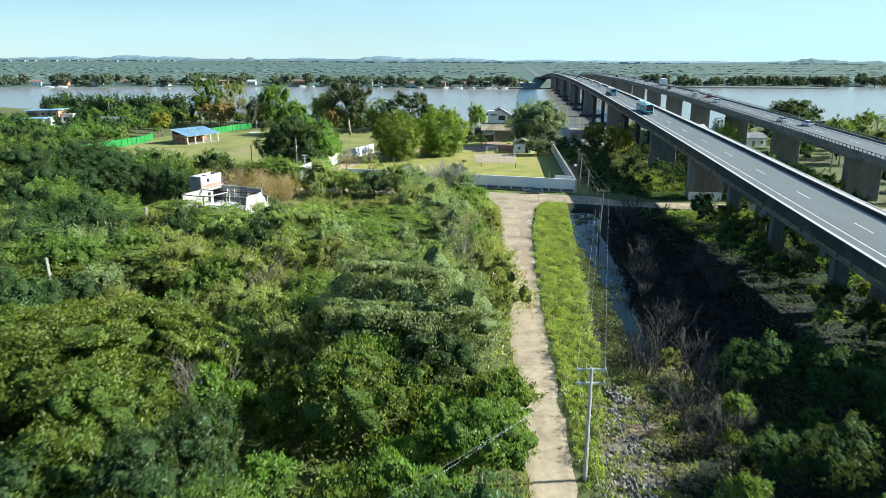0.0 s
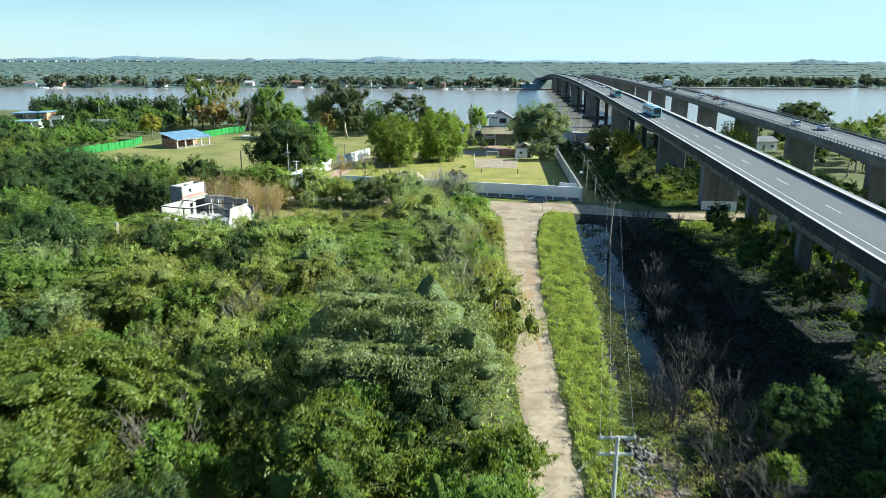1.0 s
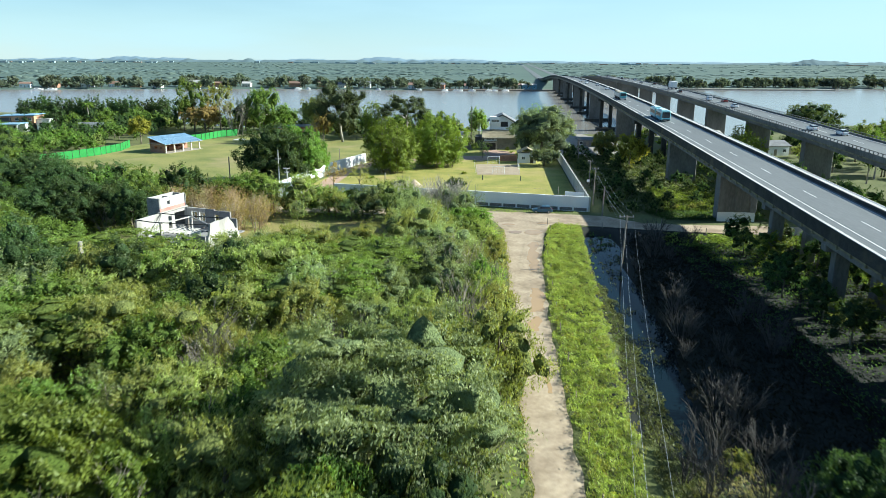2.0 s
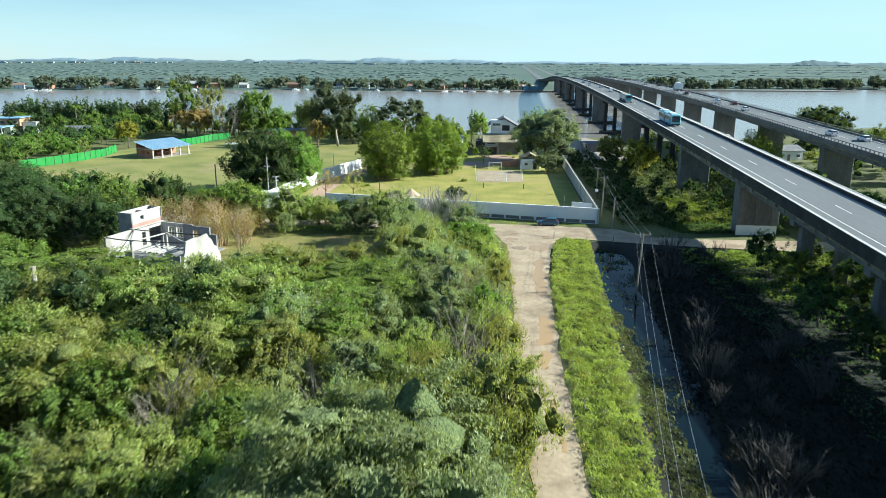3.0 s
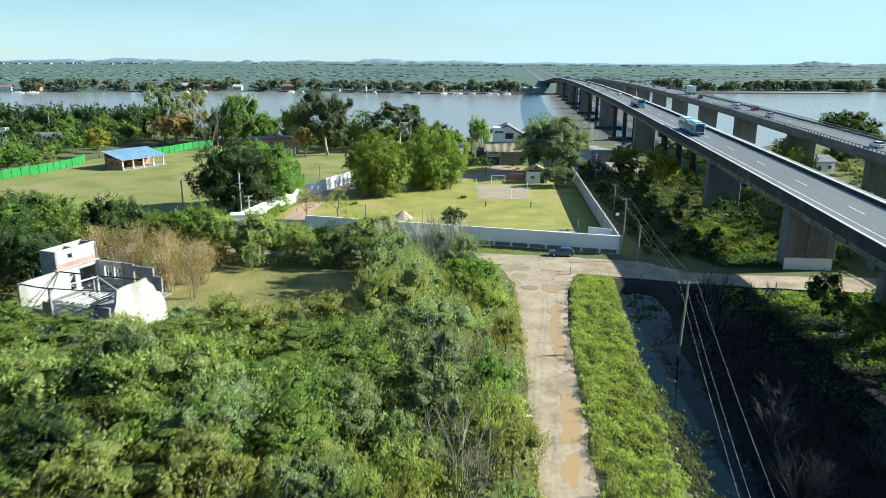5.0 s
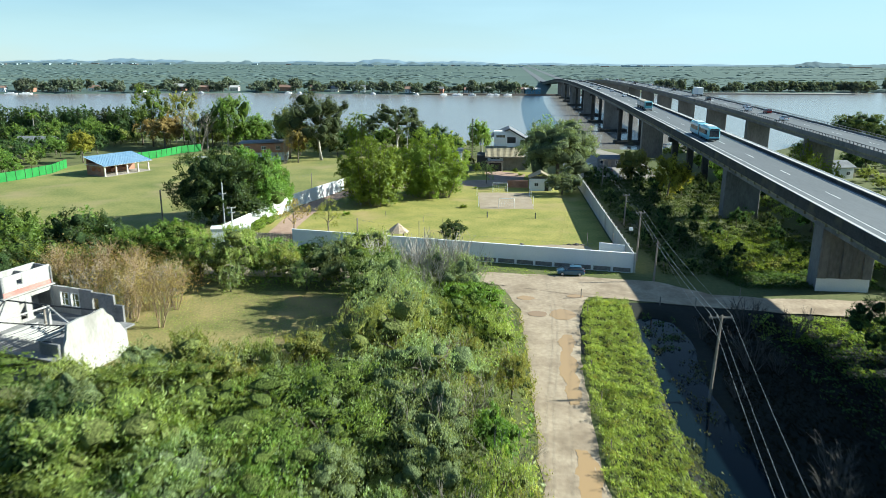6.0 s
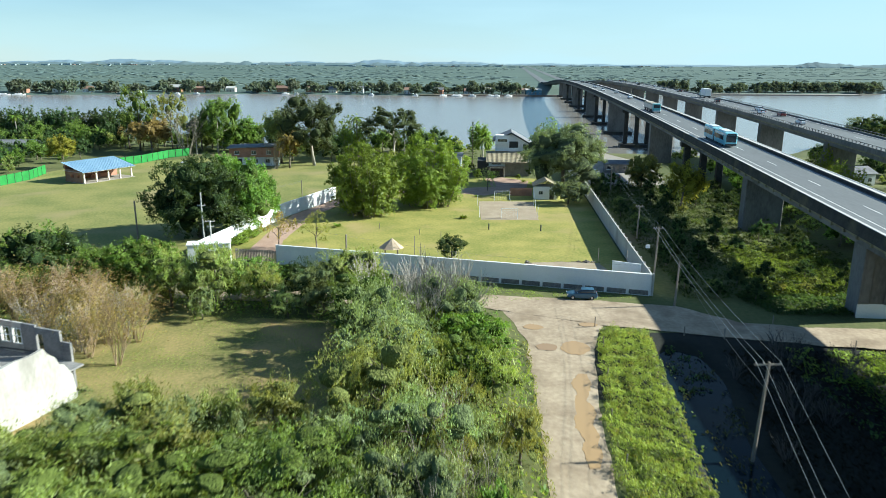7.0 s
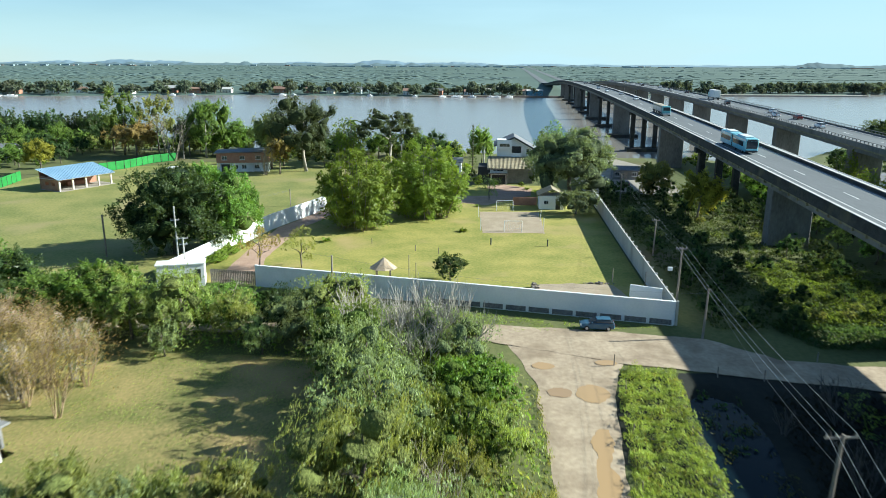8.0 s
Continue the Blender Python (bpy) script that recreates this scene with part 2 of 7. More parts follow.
M["ditch_water"] = water_mat("ditch_water", (0.005, 0.012, 0.018), 0.04, 0.6, 0.01, spec=0.09)
M["puddle"] = water_mat("puddle", (0.34, 0.23, 0.13), 0.04, 0.5, 0.01)
M["mud_puddle"] = water_mat("mud_puddle", (0.42, 0.28, 0.14), 0.10, 0.5, 0.01)


def paint(name, c, rough=0.3, metal=0.0):
    M[name] = mat(name, tuple(v * 0.94 for v in c), c, rough, 0.6, 5, 0, metal, 0.5)


paint("car_white", (0.78, 0.79, 0.80)), paint("car_silver", (0.5, 0.51, 0.53), 0.3, 0.5), paint("car_dark", (0.03, 0.035, 0.04))
paint("car_red", (0.18, 0.02, 0.02)), paint("car_blue", (0.05, 0.12, 0.19)), paint("bus_blue", (0.26, 0.58, 0.66))
paint("bus_white", (0.75, 0.80, 0.82)), paint("truck_teal", (0.12, 0.36, 0.40)), paint("truck_cover", (0.40, 0.35, 0.27), 0.8)
paint("truck_box", (0.74, 0.74, 0.72), 0.6), paint("boat_white", (0.78, 0.78, 0.78), 0.4), paint("roof_red", (0.30, 0.19, 0.14), 0.8)
paint("roof_pale", (0.55, 0.53, 0.50), 0.8), paint("crate_blue", (0.13, 0.30, 0.42), 0.6)
# leaves
M["leaf_mid"] = leaf_mat("leaf_mid", (0.070, 0.122, 0.027), (0.275, 0.370, 0.078))
M["leaf_bright"] = leaf_mat("leaf_bright", (0.075, 0.122, 0.020), (0.255, 0.340, 0.066), 0.45)
M["leaf_olive"] = leaf_mat("leaf_olive", (0.145, 0.180, 0.050), (0.470, 0.510, 0.160), dry=(0.26, 0.21, 0.11))
M["leaf_grey"] = leaf_mat("leaf_grey", (0.130, 0.180, 0.072), (0.430, 0.510, 0.230), 0.45, 0.015)
M["leaf_deep"] = leaf_mat("leaf_deep", (0.045, 0.062, 0.028), (0.150, 0.180, 0.085), 0.4, 0.015)
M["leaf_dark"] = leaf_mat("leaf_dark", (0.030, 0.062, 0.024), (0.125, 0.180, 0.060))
M["leaf_acacia"] = leaf_mat("leaf_acacia", (0.090, 0.132, 0.030), (0.335, 0.410, 0.095), 0.5, 0.03)
M["leaf_tan"] = leaf_mat("leaf_tan", (0.20, 0.19, 0.095), (0.45, 0.41, 0.23), 0.5, 0.02)
M["leaf_silver"] = leaf_mat("leaf_silver", (0.084, 0.108, 0.054), (0.322, 0.378, 0.196), 0.4, 0.015)
M["leaf_bamboo"] = leaf_mat("leaf_bamboo", (0.090, 0.150, 0.018), (0.320, 0.420, 0.065), 0.45, 0.015)
M["leaf_yellow"] = leaf_mat("leaf_yellow", (0.154, 0.165, 0.022), (0.396, 0.363, 0.055), 0.45, 0.015)
M["leaf_rust"] = leaf_mat("leaf_rust", (0.20, 0.145, 0.045), (0.44, 0.32, 0.12), 0.4, 0.015)
# far-bank leaves, paled by haze put into their colour
M["leaf_far_hazed"] = leaf_mat("leaf_far_hazed", (0.085, 0.110, 0.080), (0.200, 0.235, 0.155), 0.35, 0.03)
M["grass_blade"] = leaf_mat("grass_blade", (0.150, 0.205, 0.036), (0.46, 0.51, 0.125), 0.4, dry=(0.38, 0.31, 0.13))
M["bank_leaf"] = leaf_mat("bank_leaf", (0.05, 0.06, 0.022), (0.17, 0.175, 0.07), 0.3)
# marsh reeds, darkened in colour to deepen the bridge's shade
M["shaded_reed"] = leaf_mat("shaded_reed", (0.012, 0.013, 0.010), (0.036, 0.035, 0.024), 0.3)
# far woods, town and hills: aerial haze is part of these base colours
M["far_wood_hazed"] = mat("far_wood_hazed", (0.085, 0.118, 0.098), (0.115, 0.150, 0.122), 1.0, 0.02, 0.2, 0.0)
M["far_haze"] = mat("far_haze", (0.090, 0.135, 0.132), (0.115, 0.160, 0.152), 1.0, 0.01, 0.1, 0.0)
M["far_pale_hazed"] = mat("far_pale_hazed", (0.24, 0.31, 0.34), (0.34, 0.41, 0.43), 1.0, 0.01, 0.1, 0)
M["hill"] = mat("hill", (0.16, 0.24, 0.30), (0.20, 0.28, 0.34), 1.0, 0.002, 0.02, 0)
M["hill_near_hazed"] = mat("hill_near_hazed", (0.10, 0.15, 0.17), (0.13, 0.19, 0.20), 1.0, 0.004, 0.02, 0)


# ---- building helpers ----
def part(name, bm, material, parent=None, label="", smooth=False):
    """Links a bmesh as one mesh object, under parent if there is one. material: one, or a list."""
    me = bpy.data.meshes.new(name)
    bm.normal_update()
    bm.to_mesh(me)
    bm.free()
    for m in material if isinstance(material, (list, tuple)) else [material]:
        me.materials.append(m)
    if smooth:
        me.shade_smooth()
    ob = new(name, me)
    if parent:
        ob.parent = parent
    if label:
        tagged(ob, label)
    return ob


def empty(name, m, label, category, group="", kind=""):
    ob = new(name)
    ob.matrix_basis = m
    return tagged(ob, label, category, group, kind)


def box(bm, x0, x1, y0, y1, z0, z1, m=None, mi=0, bevel=0.0):
    r = bmesh.ops.create_cube(bm, size=1.0)["verts"]
    for v in r:
        v.co = Vector(((x0 + x1) / 2 + v.co.x * (x1 - x0), (y0 + y1) / 2 + v.co.y * (y1 - y0), (z0 + z1) / 2 + v.co.z * (z1 - z0)))
    faces = {f for v in r for f in v.link_faces}
    for f in faces:
        f.material_index = mi
    if bevel:
        e = list({e for v in r for e in v.link_edges})
        g = bmesh.ops.bevel(bm, geom=e, offset=bevel, segments=1, affect="EDGES")
        r = list({v for f in g["faces"] for v in f.verts} | {v for v in r if v.is_valid})
        for f in {f for v in r for f in v.link_faces}:
            f.material_index = mi
    if m is not None:
        bmesh.ops.transform(bm, matrix=m, verts=r)
    return r


def abox(x0, x1, y0, y1, z0, z1, m=None, bevel=0.0):
    bm = bmesh.new()
    box(bm, x0, x1, y0, y1, z0, z1, m, 0, bevel)
    return bm


def prism(bm, pts, z0, z1, mi=0):
    """An upright prism over a plan outline."""
    lo, hi = [bm.verts.new((x, y, z0)) for x, y in pts], [bm.verts.new((x, y, z1)) for x, y in pts]
    k = len(pts)
    fs = [bm.faces.new(hi), bm.faces.new(lo[::-1])] + [bm.faces.new((lo[i], lo[(i + 1) % k], hi[(i + 1) % k], hi[i])) for i in range(k)]
    for f in fs:
        f.material_index = mi
    bmesh.ops.recalc_face_normals(bm, faces=fs)
    return fs


def tube(bm, pts, radii, segs=6, mi=0):
    """A round bar along points, tapering by radii."""
    pts = [Vector(p) for p in pts]
    rings = []
    for i, p in enumerate(pts):
        d = (pts[min(i + 1, len(pts) - 1)] - pts[max(i - 1, 0)]).normalized()
        a = d.orthogonal().normalized()
        b = d.cross(a)
        r = radii[i] if isinstance(radii, (list, tuple)) else radii
        rings.append([bm.verts.new(p + (a * math.cos(k * math.tau / segs) + b * math.sin(k * math.tau / segs)) * r) for k in range(segs)])
    for u, v in zip(rings, rings[1:]):
        # keep the rings from twisting
        off = min(range(segs), key=lambda o: (u[0].co - v[o].co).length)
        for k in range(segs):
            f = bm.faces.new((u[k], u[(k + 1) % segs], v[(k + 1 + off) % segs], v[(k + off) % segs]))
            f.material_index = mi
    for ring in (rings[0][::-1], rings[-1]):
        bm.faces.new(ring).material_index = mi


def wall_between(p, q, z0, z1, thick, bm=None, mi=0):
    """A straight wall of that thickness on a plan line from p to q, its line the right-hand face."""
    bm = bm or bmesh.new()
    d = (Vector(q) - Vector(p)).normalized()
    n = Vector((-d.y, d.x)) * thick
    prism(bm, [tuple(p), tuple(q), (q[0] + n.x, q[1] + n.y), (p[0] + n.x, p[1] + n.y)], z0, z1, mi)
    return bm


def sheet(name, pts, z, material, label, category, wobble=0.0, step=2.0, seed=0, kind="structure", parent=None):
    """A flat patch of ground with a worn, uneven outline."""
    rnd = random.Random(seed)
    out = []
    k = len(pts)
    for i in range(k):
        a, b = Vector(pts[i]), Vector(pts[(i + 1) % k])
        m = max(1, int((b - a).length / step))
        for j in range(m):
            p = a.lerp(b, j / m)
            w = noise.noise_vector(Vector((p.x * 0.35, p.y * 0.35, seed * 7.3))) + 0.5 * noise.noise_vector(Vector((p.x * 1.3, p.y * 1.3, seed * 3.1)))
            out.append((p.x + w.x * wobble, p.y + w.y * wobble))
    bm = bmesh.new()
    f = bm.faces.new([bm.verts.new((x, y, z)) for x, y in out])
    bmesh.ops.triangulate(bm, faces=[f])
    bmesh.ops.recalc_face_normals(bm, faces=bm.faces)
    if sum(g.normal.z for g in bm.faces) < 0:
        bmesh.ops.reverse_faces(bm, faces=bm.faces)
    ob = part(name, bm, material, parent)
    return ob if parent else tagged(ob, label, category, kind=kind)


def from_arrays(name, verts, faces_idx, per, mats, mat_idx=None):
    """A mesh from numpy arrays; per: corners of a face."""
    me = bpy.data.meshes.new(name)
    nf = len(faces_idx)
    me.vertices.add(len(verts))
    me.vertices.foreach_set("co", np.asarray(verts, np.float32).ravel())
    me.loops.add(nf * per)
    me.loops.foreach_set("vertex_index", np.asarray(faces_idx, np.int32).ravel())
    me.polygons.add(nf)
    me.polygons.foreach_set("loop_start", np.arange(0, nf * per, per, dtype=np.int32))
    me.polygons.foreach_set("loop_total", np.full(nf, per, np.int32))
    for m in mats:
        me.materials.append(m)
    if mat_idx is not None:
        me.polygons.foreach_set("material_index", np.asarray(mat_idx, np.int32))
    me.update(calc_edges=True)
    me.validate()
    return me


def leaf_quads(rng, pts, nrm, size, aspect=0.55):
    """Four-cornered leaves at points, facing about along nrm: verts and faces."""
    k = len(pts)
    n = nrm + rng.normal(0, 0.45, (k, 3))
    n /= np.linalg.norm(n, axis=1)[:, None] + 1e-9
    a = np.cross(n, rng.normal(0, 1, (k, 3)))
    a /= np.linalg.norm(a, axis=1)[:, None] + 1e-9
    b = np.cross(n, a)
    s = (size * rng.uniform(0.6, 1.35, k))[:, None]
    v = np.stack([pts - a * s * 0.5, pts + b * s * 0.5 * aspect - n * s * 0.08, pts + a * s * 0.5, pts - b * s * 0.5 * aspect - n * s * 0.08], 1).reshape(-1, 3)
    return v, np.arange(4 * k).reshape(-1, 4)


ICO0 = bmesh.new()
bmesh.ops.create_icosphere(ICO0, subdivisions=1, radius=1.0)
ICO0_V = np.array([v.co[:] for v in ICO0.verts])
ICO0_F = np.array([[v.index for v in f.verts] for f in ICO0.faces])
ICO0.free()
ICO1 = bmesh.new()
bmesh.ops.create_icosphere(ICO1, subdivisions=2, radius=1.0)
ICO1_V = np.array([v.co[:] for v in ICO1.verts])
ICO1_F = np.array([[v.index for v in f.verts] for f in ICO1.faces])
ICO1.free()


def shaded_inside(material):
    """The dense inside of a crown: the leaves' colour darkened, the shade in there painted in."""
    name = material.name + "_inside_shade"
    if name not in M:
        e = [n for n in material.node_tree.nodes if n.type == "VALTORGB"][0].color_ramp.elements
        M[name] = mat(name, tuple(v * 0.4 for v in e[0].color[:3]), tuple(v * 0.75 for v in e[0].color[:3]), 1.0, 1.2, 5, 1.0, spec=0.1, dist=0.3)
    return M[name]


def unit(v):
    return v / (np.linalg.norm(v, axis=1)[:, None] + 1e-9)


def crown_mesh(name, seed, radii, height, leaves, leaf, material, blobs=18, spread=0.66, blob=(0.22, 0.38), under=-0.9, core=0.54, aspect=0.5, droop=0.0, lump=0.0, rise=0.35):
    """A crown of leaves on sprays, the sprays on ragged boughs, with a dense inside. radii: half widths; height: of its middle; rise: how steeply the leaves point up."""
    rng = np.random.default_rng(seed)
    R = np.array(radii)
    low = 0.9 * under / math.sqrt(1 + (0.9 * under) ** 2)
    up = 1 - (1 - low) * (np.arange(blobs) + 0.5) / blobs
    turn = np.arange(blobs) * 2.39996 + rng.uniform(0, 6)
    d = unit(np.stack([np.cos(turn) * np.sqrt(1 - up ** 2), np.sin(turn) * np.sqrt(1 - up ** 2), up], 1) + rng.normal(0, 0.16, (blobs, 3)))
    c = d * rng.uniform(spread * 0.7, spread * 1.2, blobs)[:, None]
    c[0] = (0, 0, 0.2)
    c[1], c[2] = (0.16, -0.12, 0.60), (-0.22, 0.18, 0.46)
    r = rng.uniform(*blob, blobs)
    r[0] = blob[1]
    # each bough is longer one way than another
    stretch = rng.uniform(0.72, 1.3, (blobs, 3))
    wave = rng.normal(0, 1, (3, 3)) * 4.2

    def ragged(p):
        return p + 0.085 * np.sin(p @ wave + seed) + 0.04 * np.sin(p @ wave * 2.7 + 1.3 * seed)

    # sprays on the boughs
    on = np.repeat(np.arange(blobs), 12)
    sd = unit(rng.normal(0, 1, (len(on), 3)) + (0, 0, 0.25))
    sc = c[on] + sd * stretch[on] * (r[on] * rng.uniform(0.5, 1.05, len(on)))[:, None]
    sr = r[on] * rng.uniform(0.20, 0.50, len(on))
    gap = np.linalg.norm((sc[:, None] - c[None]) / stretch[None], axis=2) / r[None]
    gap[np.arange(len(on)), on] = 9
    ok = gap.min(1) > 0.6
    on, sd, sc, sr = on[ok], sd[ok], sc[ok], sr[ok]
    per = rng.choice(len(on), leaves * 2, p=sr ** 2 / np.sum(sr ** 2))
    q = unit(unit(rng.normal(0, 1, (len(per), 3))) + sd[per] * 0.6 + (0, 0, 0.15))
    p = sc[per] + q * (sr[per] * rng.uniform(0.45, 1.2, len(per)) * (1 + (0.08 + lump) * 1.6 * rng.normal(0, 1, len(per))))[:, None] * (1, 1, 1 + rise * 0.7)
    dist = np.linalg.norm((p[:, None, :] - c[None]) / stretch[None], axis=2) / r[None]
    keep = np.where(dist.min(1) > 0.72)[0][:leaves]
    p, q = ragged(p[keep]), unit(q[keep] + sd[per[keep]] * 0.8)
    pts = p * R + np.array((0, 0, height))
    if droop:
        pts[:, 2] -= droop * rng.uniform(0, 1, len(pts)) ** 2
    k = len(pts)
    # each leaf points out and up along its spray, its face turned about to the outside
    a = unit(q * 0.35 + rng.normal(0, 0.55, (k, 3)) + (0, 0, rise))
    n = q + rng.normal(0, 0.34, (k, 3)) + (0.12, 0.0, 0.25)
    n = unit(n - a * np.sum(n * a, axis=1)[:, None])
    b = np.cross(n, a)
    s = (leaf * rng.uniform(0.6, 1.35, k))[:, None]
    me_v = [np.stack([pts - a * s * 0.5 - b * s * aspect * 0.5, pts - a * s * 0.3 + b * s * aspect * 0.5, pts + a * s * 0.6 - n * s * 0.1], 1).reshape(-1, 3)]
    me_f = [np.arange(3 * k).reshape(-1, 3)]
    off = 3 * k
    # lumps in the darkened leaf colour paint the crown's inner shade
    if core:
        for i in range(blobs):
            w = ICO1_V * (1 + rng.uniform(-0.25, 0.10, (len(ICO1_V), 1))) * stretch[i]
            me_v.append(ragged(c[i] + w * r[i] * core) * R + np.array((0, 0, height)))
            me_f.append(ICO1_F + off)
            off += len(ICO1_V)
    me = from_arrays(name, np.concatenate(me_v), np.concatenate(me_f), 3, [material, shaded_inside(material)])
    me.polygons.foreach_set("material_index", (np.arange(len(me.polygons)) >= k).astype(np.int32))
    return me


def trunk_bm(seed, height, radius, limbs=5, reach=2.0, lean=0.05, base=0.0):
    """A tapered trunk with limbs."""
    rnd = random.Random(seed)
    bm = bmesh.new()
    dx, dy = rnd.uniform(-lean, lean) * height, rnd.uniform(-lean, lean) * height
    axis = [Vector((dx * k * k + rnd.uniform(-1, 1) * radius, dy * k * k + rnd.uniform(-1, 1) * radius, base - 0.4 + (height - base + 0.4) * k)) for k in (0, 0.25, 0.5, 0.75, 1)]
    tube(bm, axis, [radius * v for v in (1.25, 1.0, 0.8, 0.55, 0.2)], 7)
    for i in range(limbs):
        k = rnd.uniform(0.35, 0.85)
        s = axis[0].lerp(axis[4], k)
        a = i * math.tau / limbs + rnd.uniform(-0.5, 0.5)
        L = reach * rnd.uniform(0.7, 1.15)
        e = s + Vector((math.cos(a) * L, math.sin(a) * L, L * rnd.uniform(0.35, 0.9)))
        mid = s.lerp(e, 0.5) + Vector((0, 0, L * 0.12))
        tube(bm, [s, mid, e], [radius * 0.45, radius * 0.3, radius * 0.08], 5)
        for _ in range(2):
            e2 = mid + Vector((rnd.uniform(-1, 1), rnd.uniform(-1, 1), rnd.uniform(0.2, 1))) * L * 0.45
            tube(bm, [mid, e2], [radius * 0.2, radius * 0.05], 4)
    return bm


def tree(name, m, label, category, crown, trunk, bark="bark", group=""):
    """A tree standing at the pose m: a trunk and a crown."""
    t = empty(name, m, label, category, group)
    part("trunk", trunk, M[bark], t, smooth=True)
    c = new("crown", crown)
    c.parent = t
    return t


def twig_bm(seed, height, spread, stems=9, forks=5, radius=0.05):
    """A bare brush of thin branching stems."""
    rnd = random.Random(seed)
    bm = bmesh.new()

    def grow(p, d, L, r, depth):
        q = p + d * L * 0.55 + Vector((rnd.uniform(-1, 1), rnd.uniform(-1, 1), rnd.uniform(0, 1))) * L * 0.06
        e = p + d * L
        tube(bm, [p, q, e], [r, r * 0.75, r * 0.45], 3 if depth else 4)
        if depth < 2:
            for _ in range(forks - depth):
                s = p.lerp(e, rnd.uniform(0.35, 1.0))
                nd = (d + Vector((rnd.uniform(-1, 1), rnd.uniform(-1, 1), rnd.uniform(-0.1, 0.9))) * 0.75).normalized()
                grow(s, nd, L * rnd.uniform(0.35, 0.6), r * 0.5, depth + 1)

    for i in range(stems):
        a = rnd.uniform(0, math.tau)
        t = rnd.uniform(0.05, 1.0) * spread / height
        d = Vector((math.cos(a) * t, math.sin(a) * t, 1)).normalized()
        grow(Vector((math.cos(a) * 0.2, math.sin(a) * 0.2, -0.2)), d, height * rnd.uniform(0.55, 0.8), radius * rnd.uniform(0.7, 1.2), 0)
    return bm


def at(x, y, z=0.0, turn=0.0, s=1.0, sz=None):
    return pose(x, y, z, 0, 0, turn) @ Matrix.Diagonal((s, s, sz or s, 1))


# ---- land and water ----
RIVER_Z = -1.0


def near_shore(x):
    return float(np.interp(x, [-4800, -700, -330, -200, -100, 0, 62, 122, 160, 235, 400, 900, 4800], [520, 520, 480, 423, 362, 352, 335, 330, 372, 395, 380, 350, 350]))


def far_shore(x):
    return float(np.interp(x, [-4800, -900, -400, -180, 40, 105, 330, 480, 900, 4800], [700, 700, 742, 790, 762, 773, 826, 868, 930, 1200]))


def verge_edge(y):
    """The bank of the ditch beside the dirt road."""
    return 17.0 + (y - 71.0) * 0.126 + 0.7 * noise.noise(Vector((y * 0.13, 3.0, 0)))


def ditch_left(y):
    return verge_edge(y) + float(np.interp(y, [70, 78, 88, 108, 130], [3.0, 3.0, 2.6, 1.6, 0.0]))


def ditch_width(y):
    return float(np.interp(y, [60, 76, 88, 102, 128, 144, 150, 156], [0.5, 1.6, 2.4, 3.6, 3.4, 4.4, 3.0, 0.5]))


def smooth(a, b, v):
    k = min(max((v - a) / (b - a), 0.0), 1.0)
    return k * k * (3 - 2 * k)


def land(x, y):
    """The ground's height."""
    s1, s2 = near_shore(x), far_shore(x)
    h = 0.0
    w = min(smooth(s1 - 5, s1 + 5, y), 1 - smooth(s2 - 6, s2 + 4, y))
    h -= 4.0 * w
    if 55 < y < 160 and 5 < x < 60:
        e = verge_edge(y)
        f = ditch_left(y)
        h -= 1.5 * smooth(f - 0.6, f + 1.0, x) * (1 - smooth(f + ditch_width(y), f + ditch_width(y) + 2.2, x)) * smooth(70, 76, y) * (1 - smooth(149, 153, y))
        h -= 0.35 * smooth(e - 0.5, e + 1, x) * smooth(66, 74, y) * (1 - smooth(148, 153, y))
    if abs(x) < 260 and y < 330:
        h += 0.04 * noise.noise(Vector((x * 0.08, y * 0.08, 0)))
        if x < 6 or x > 62:
            h += 0.05 * noise.noise(Vector((x * 0.03, y * 0.03, 5)))
    return min(h, 0.0) - 0.02 if h > -0.3 else h


def spaced(dense, a, b, step, grow, end_lo, end_hi):
    v = list(np.arange(a, b + 0.01, step))
    s, q = step, b
    while q < end_hi:
        s *= grow
        q += s
        v.append(min(q, end_hi))
    s, q, lo = step, a, []
    while q > end_lo:
        s *= grow
        q -= s
        lo.append(max(q, end_lo))
    return np.array(lo[::-1] + v)


gx = spaced(0, -60, 64, 1.3, 1.07, -4700, 4700)
gy = np.unique(np.concatenate([spaced(0, 40, 165, 1.5, 1.08, -900, 330), np.arange(332, 440, 4.0), np.arange(445, 700, 25.0), np.arange(705, 940, 7.0), np.geomspace(945, 4780, 46)]))
gv = np.array([(x, y, land(x, y)) for y in gy for x in gx])
nx = len(gx)
ii, jj = np.meshgrid(np.arange(nx - 1), np.arange(len(gy) - 1))
k0 = (jj * nx + ii).ravel()
gf = np.column_stack([k0, k0 + 1, k0 + 1 + nx, k0 + nx])
mid = (gv[gf[:, 0]] + gv[gf[:, 2]]) / 2
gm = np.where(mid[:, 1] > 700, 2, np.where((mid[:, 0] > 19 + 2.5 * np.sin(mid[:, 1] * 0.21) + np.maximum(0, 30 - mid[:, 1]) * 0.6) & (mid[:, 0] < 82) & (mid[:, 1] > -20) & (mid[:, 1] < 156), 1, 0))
ground = new("ground", from_arrays("ground", gv, gf, 4, [M["ground"], M["marsh"], M["far_land_hazed"]], gm))
ground.data.shade_smooth()
tagged(ground, "rough green and brown open ground reaching the horizon", "ground", kind="structure")

bm = bmesh.new()
bm.faces.new([bm.verts.new(v) for v in ((-4700, 250, RIVER_Z), (4700, 250, RIVER_Z), (4700, 1300, RIVER_Z), (-4700, 1300, RIVER_Z))])
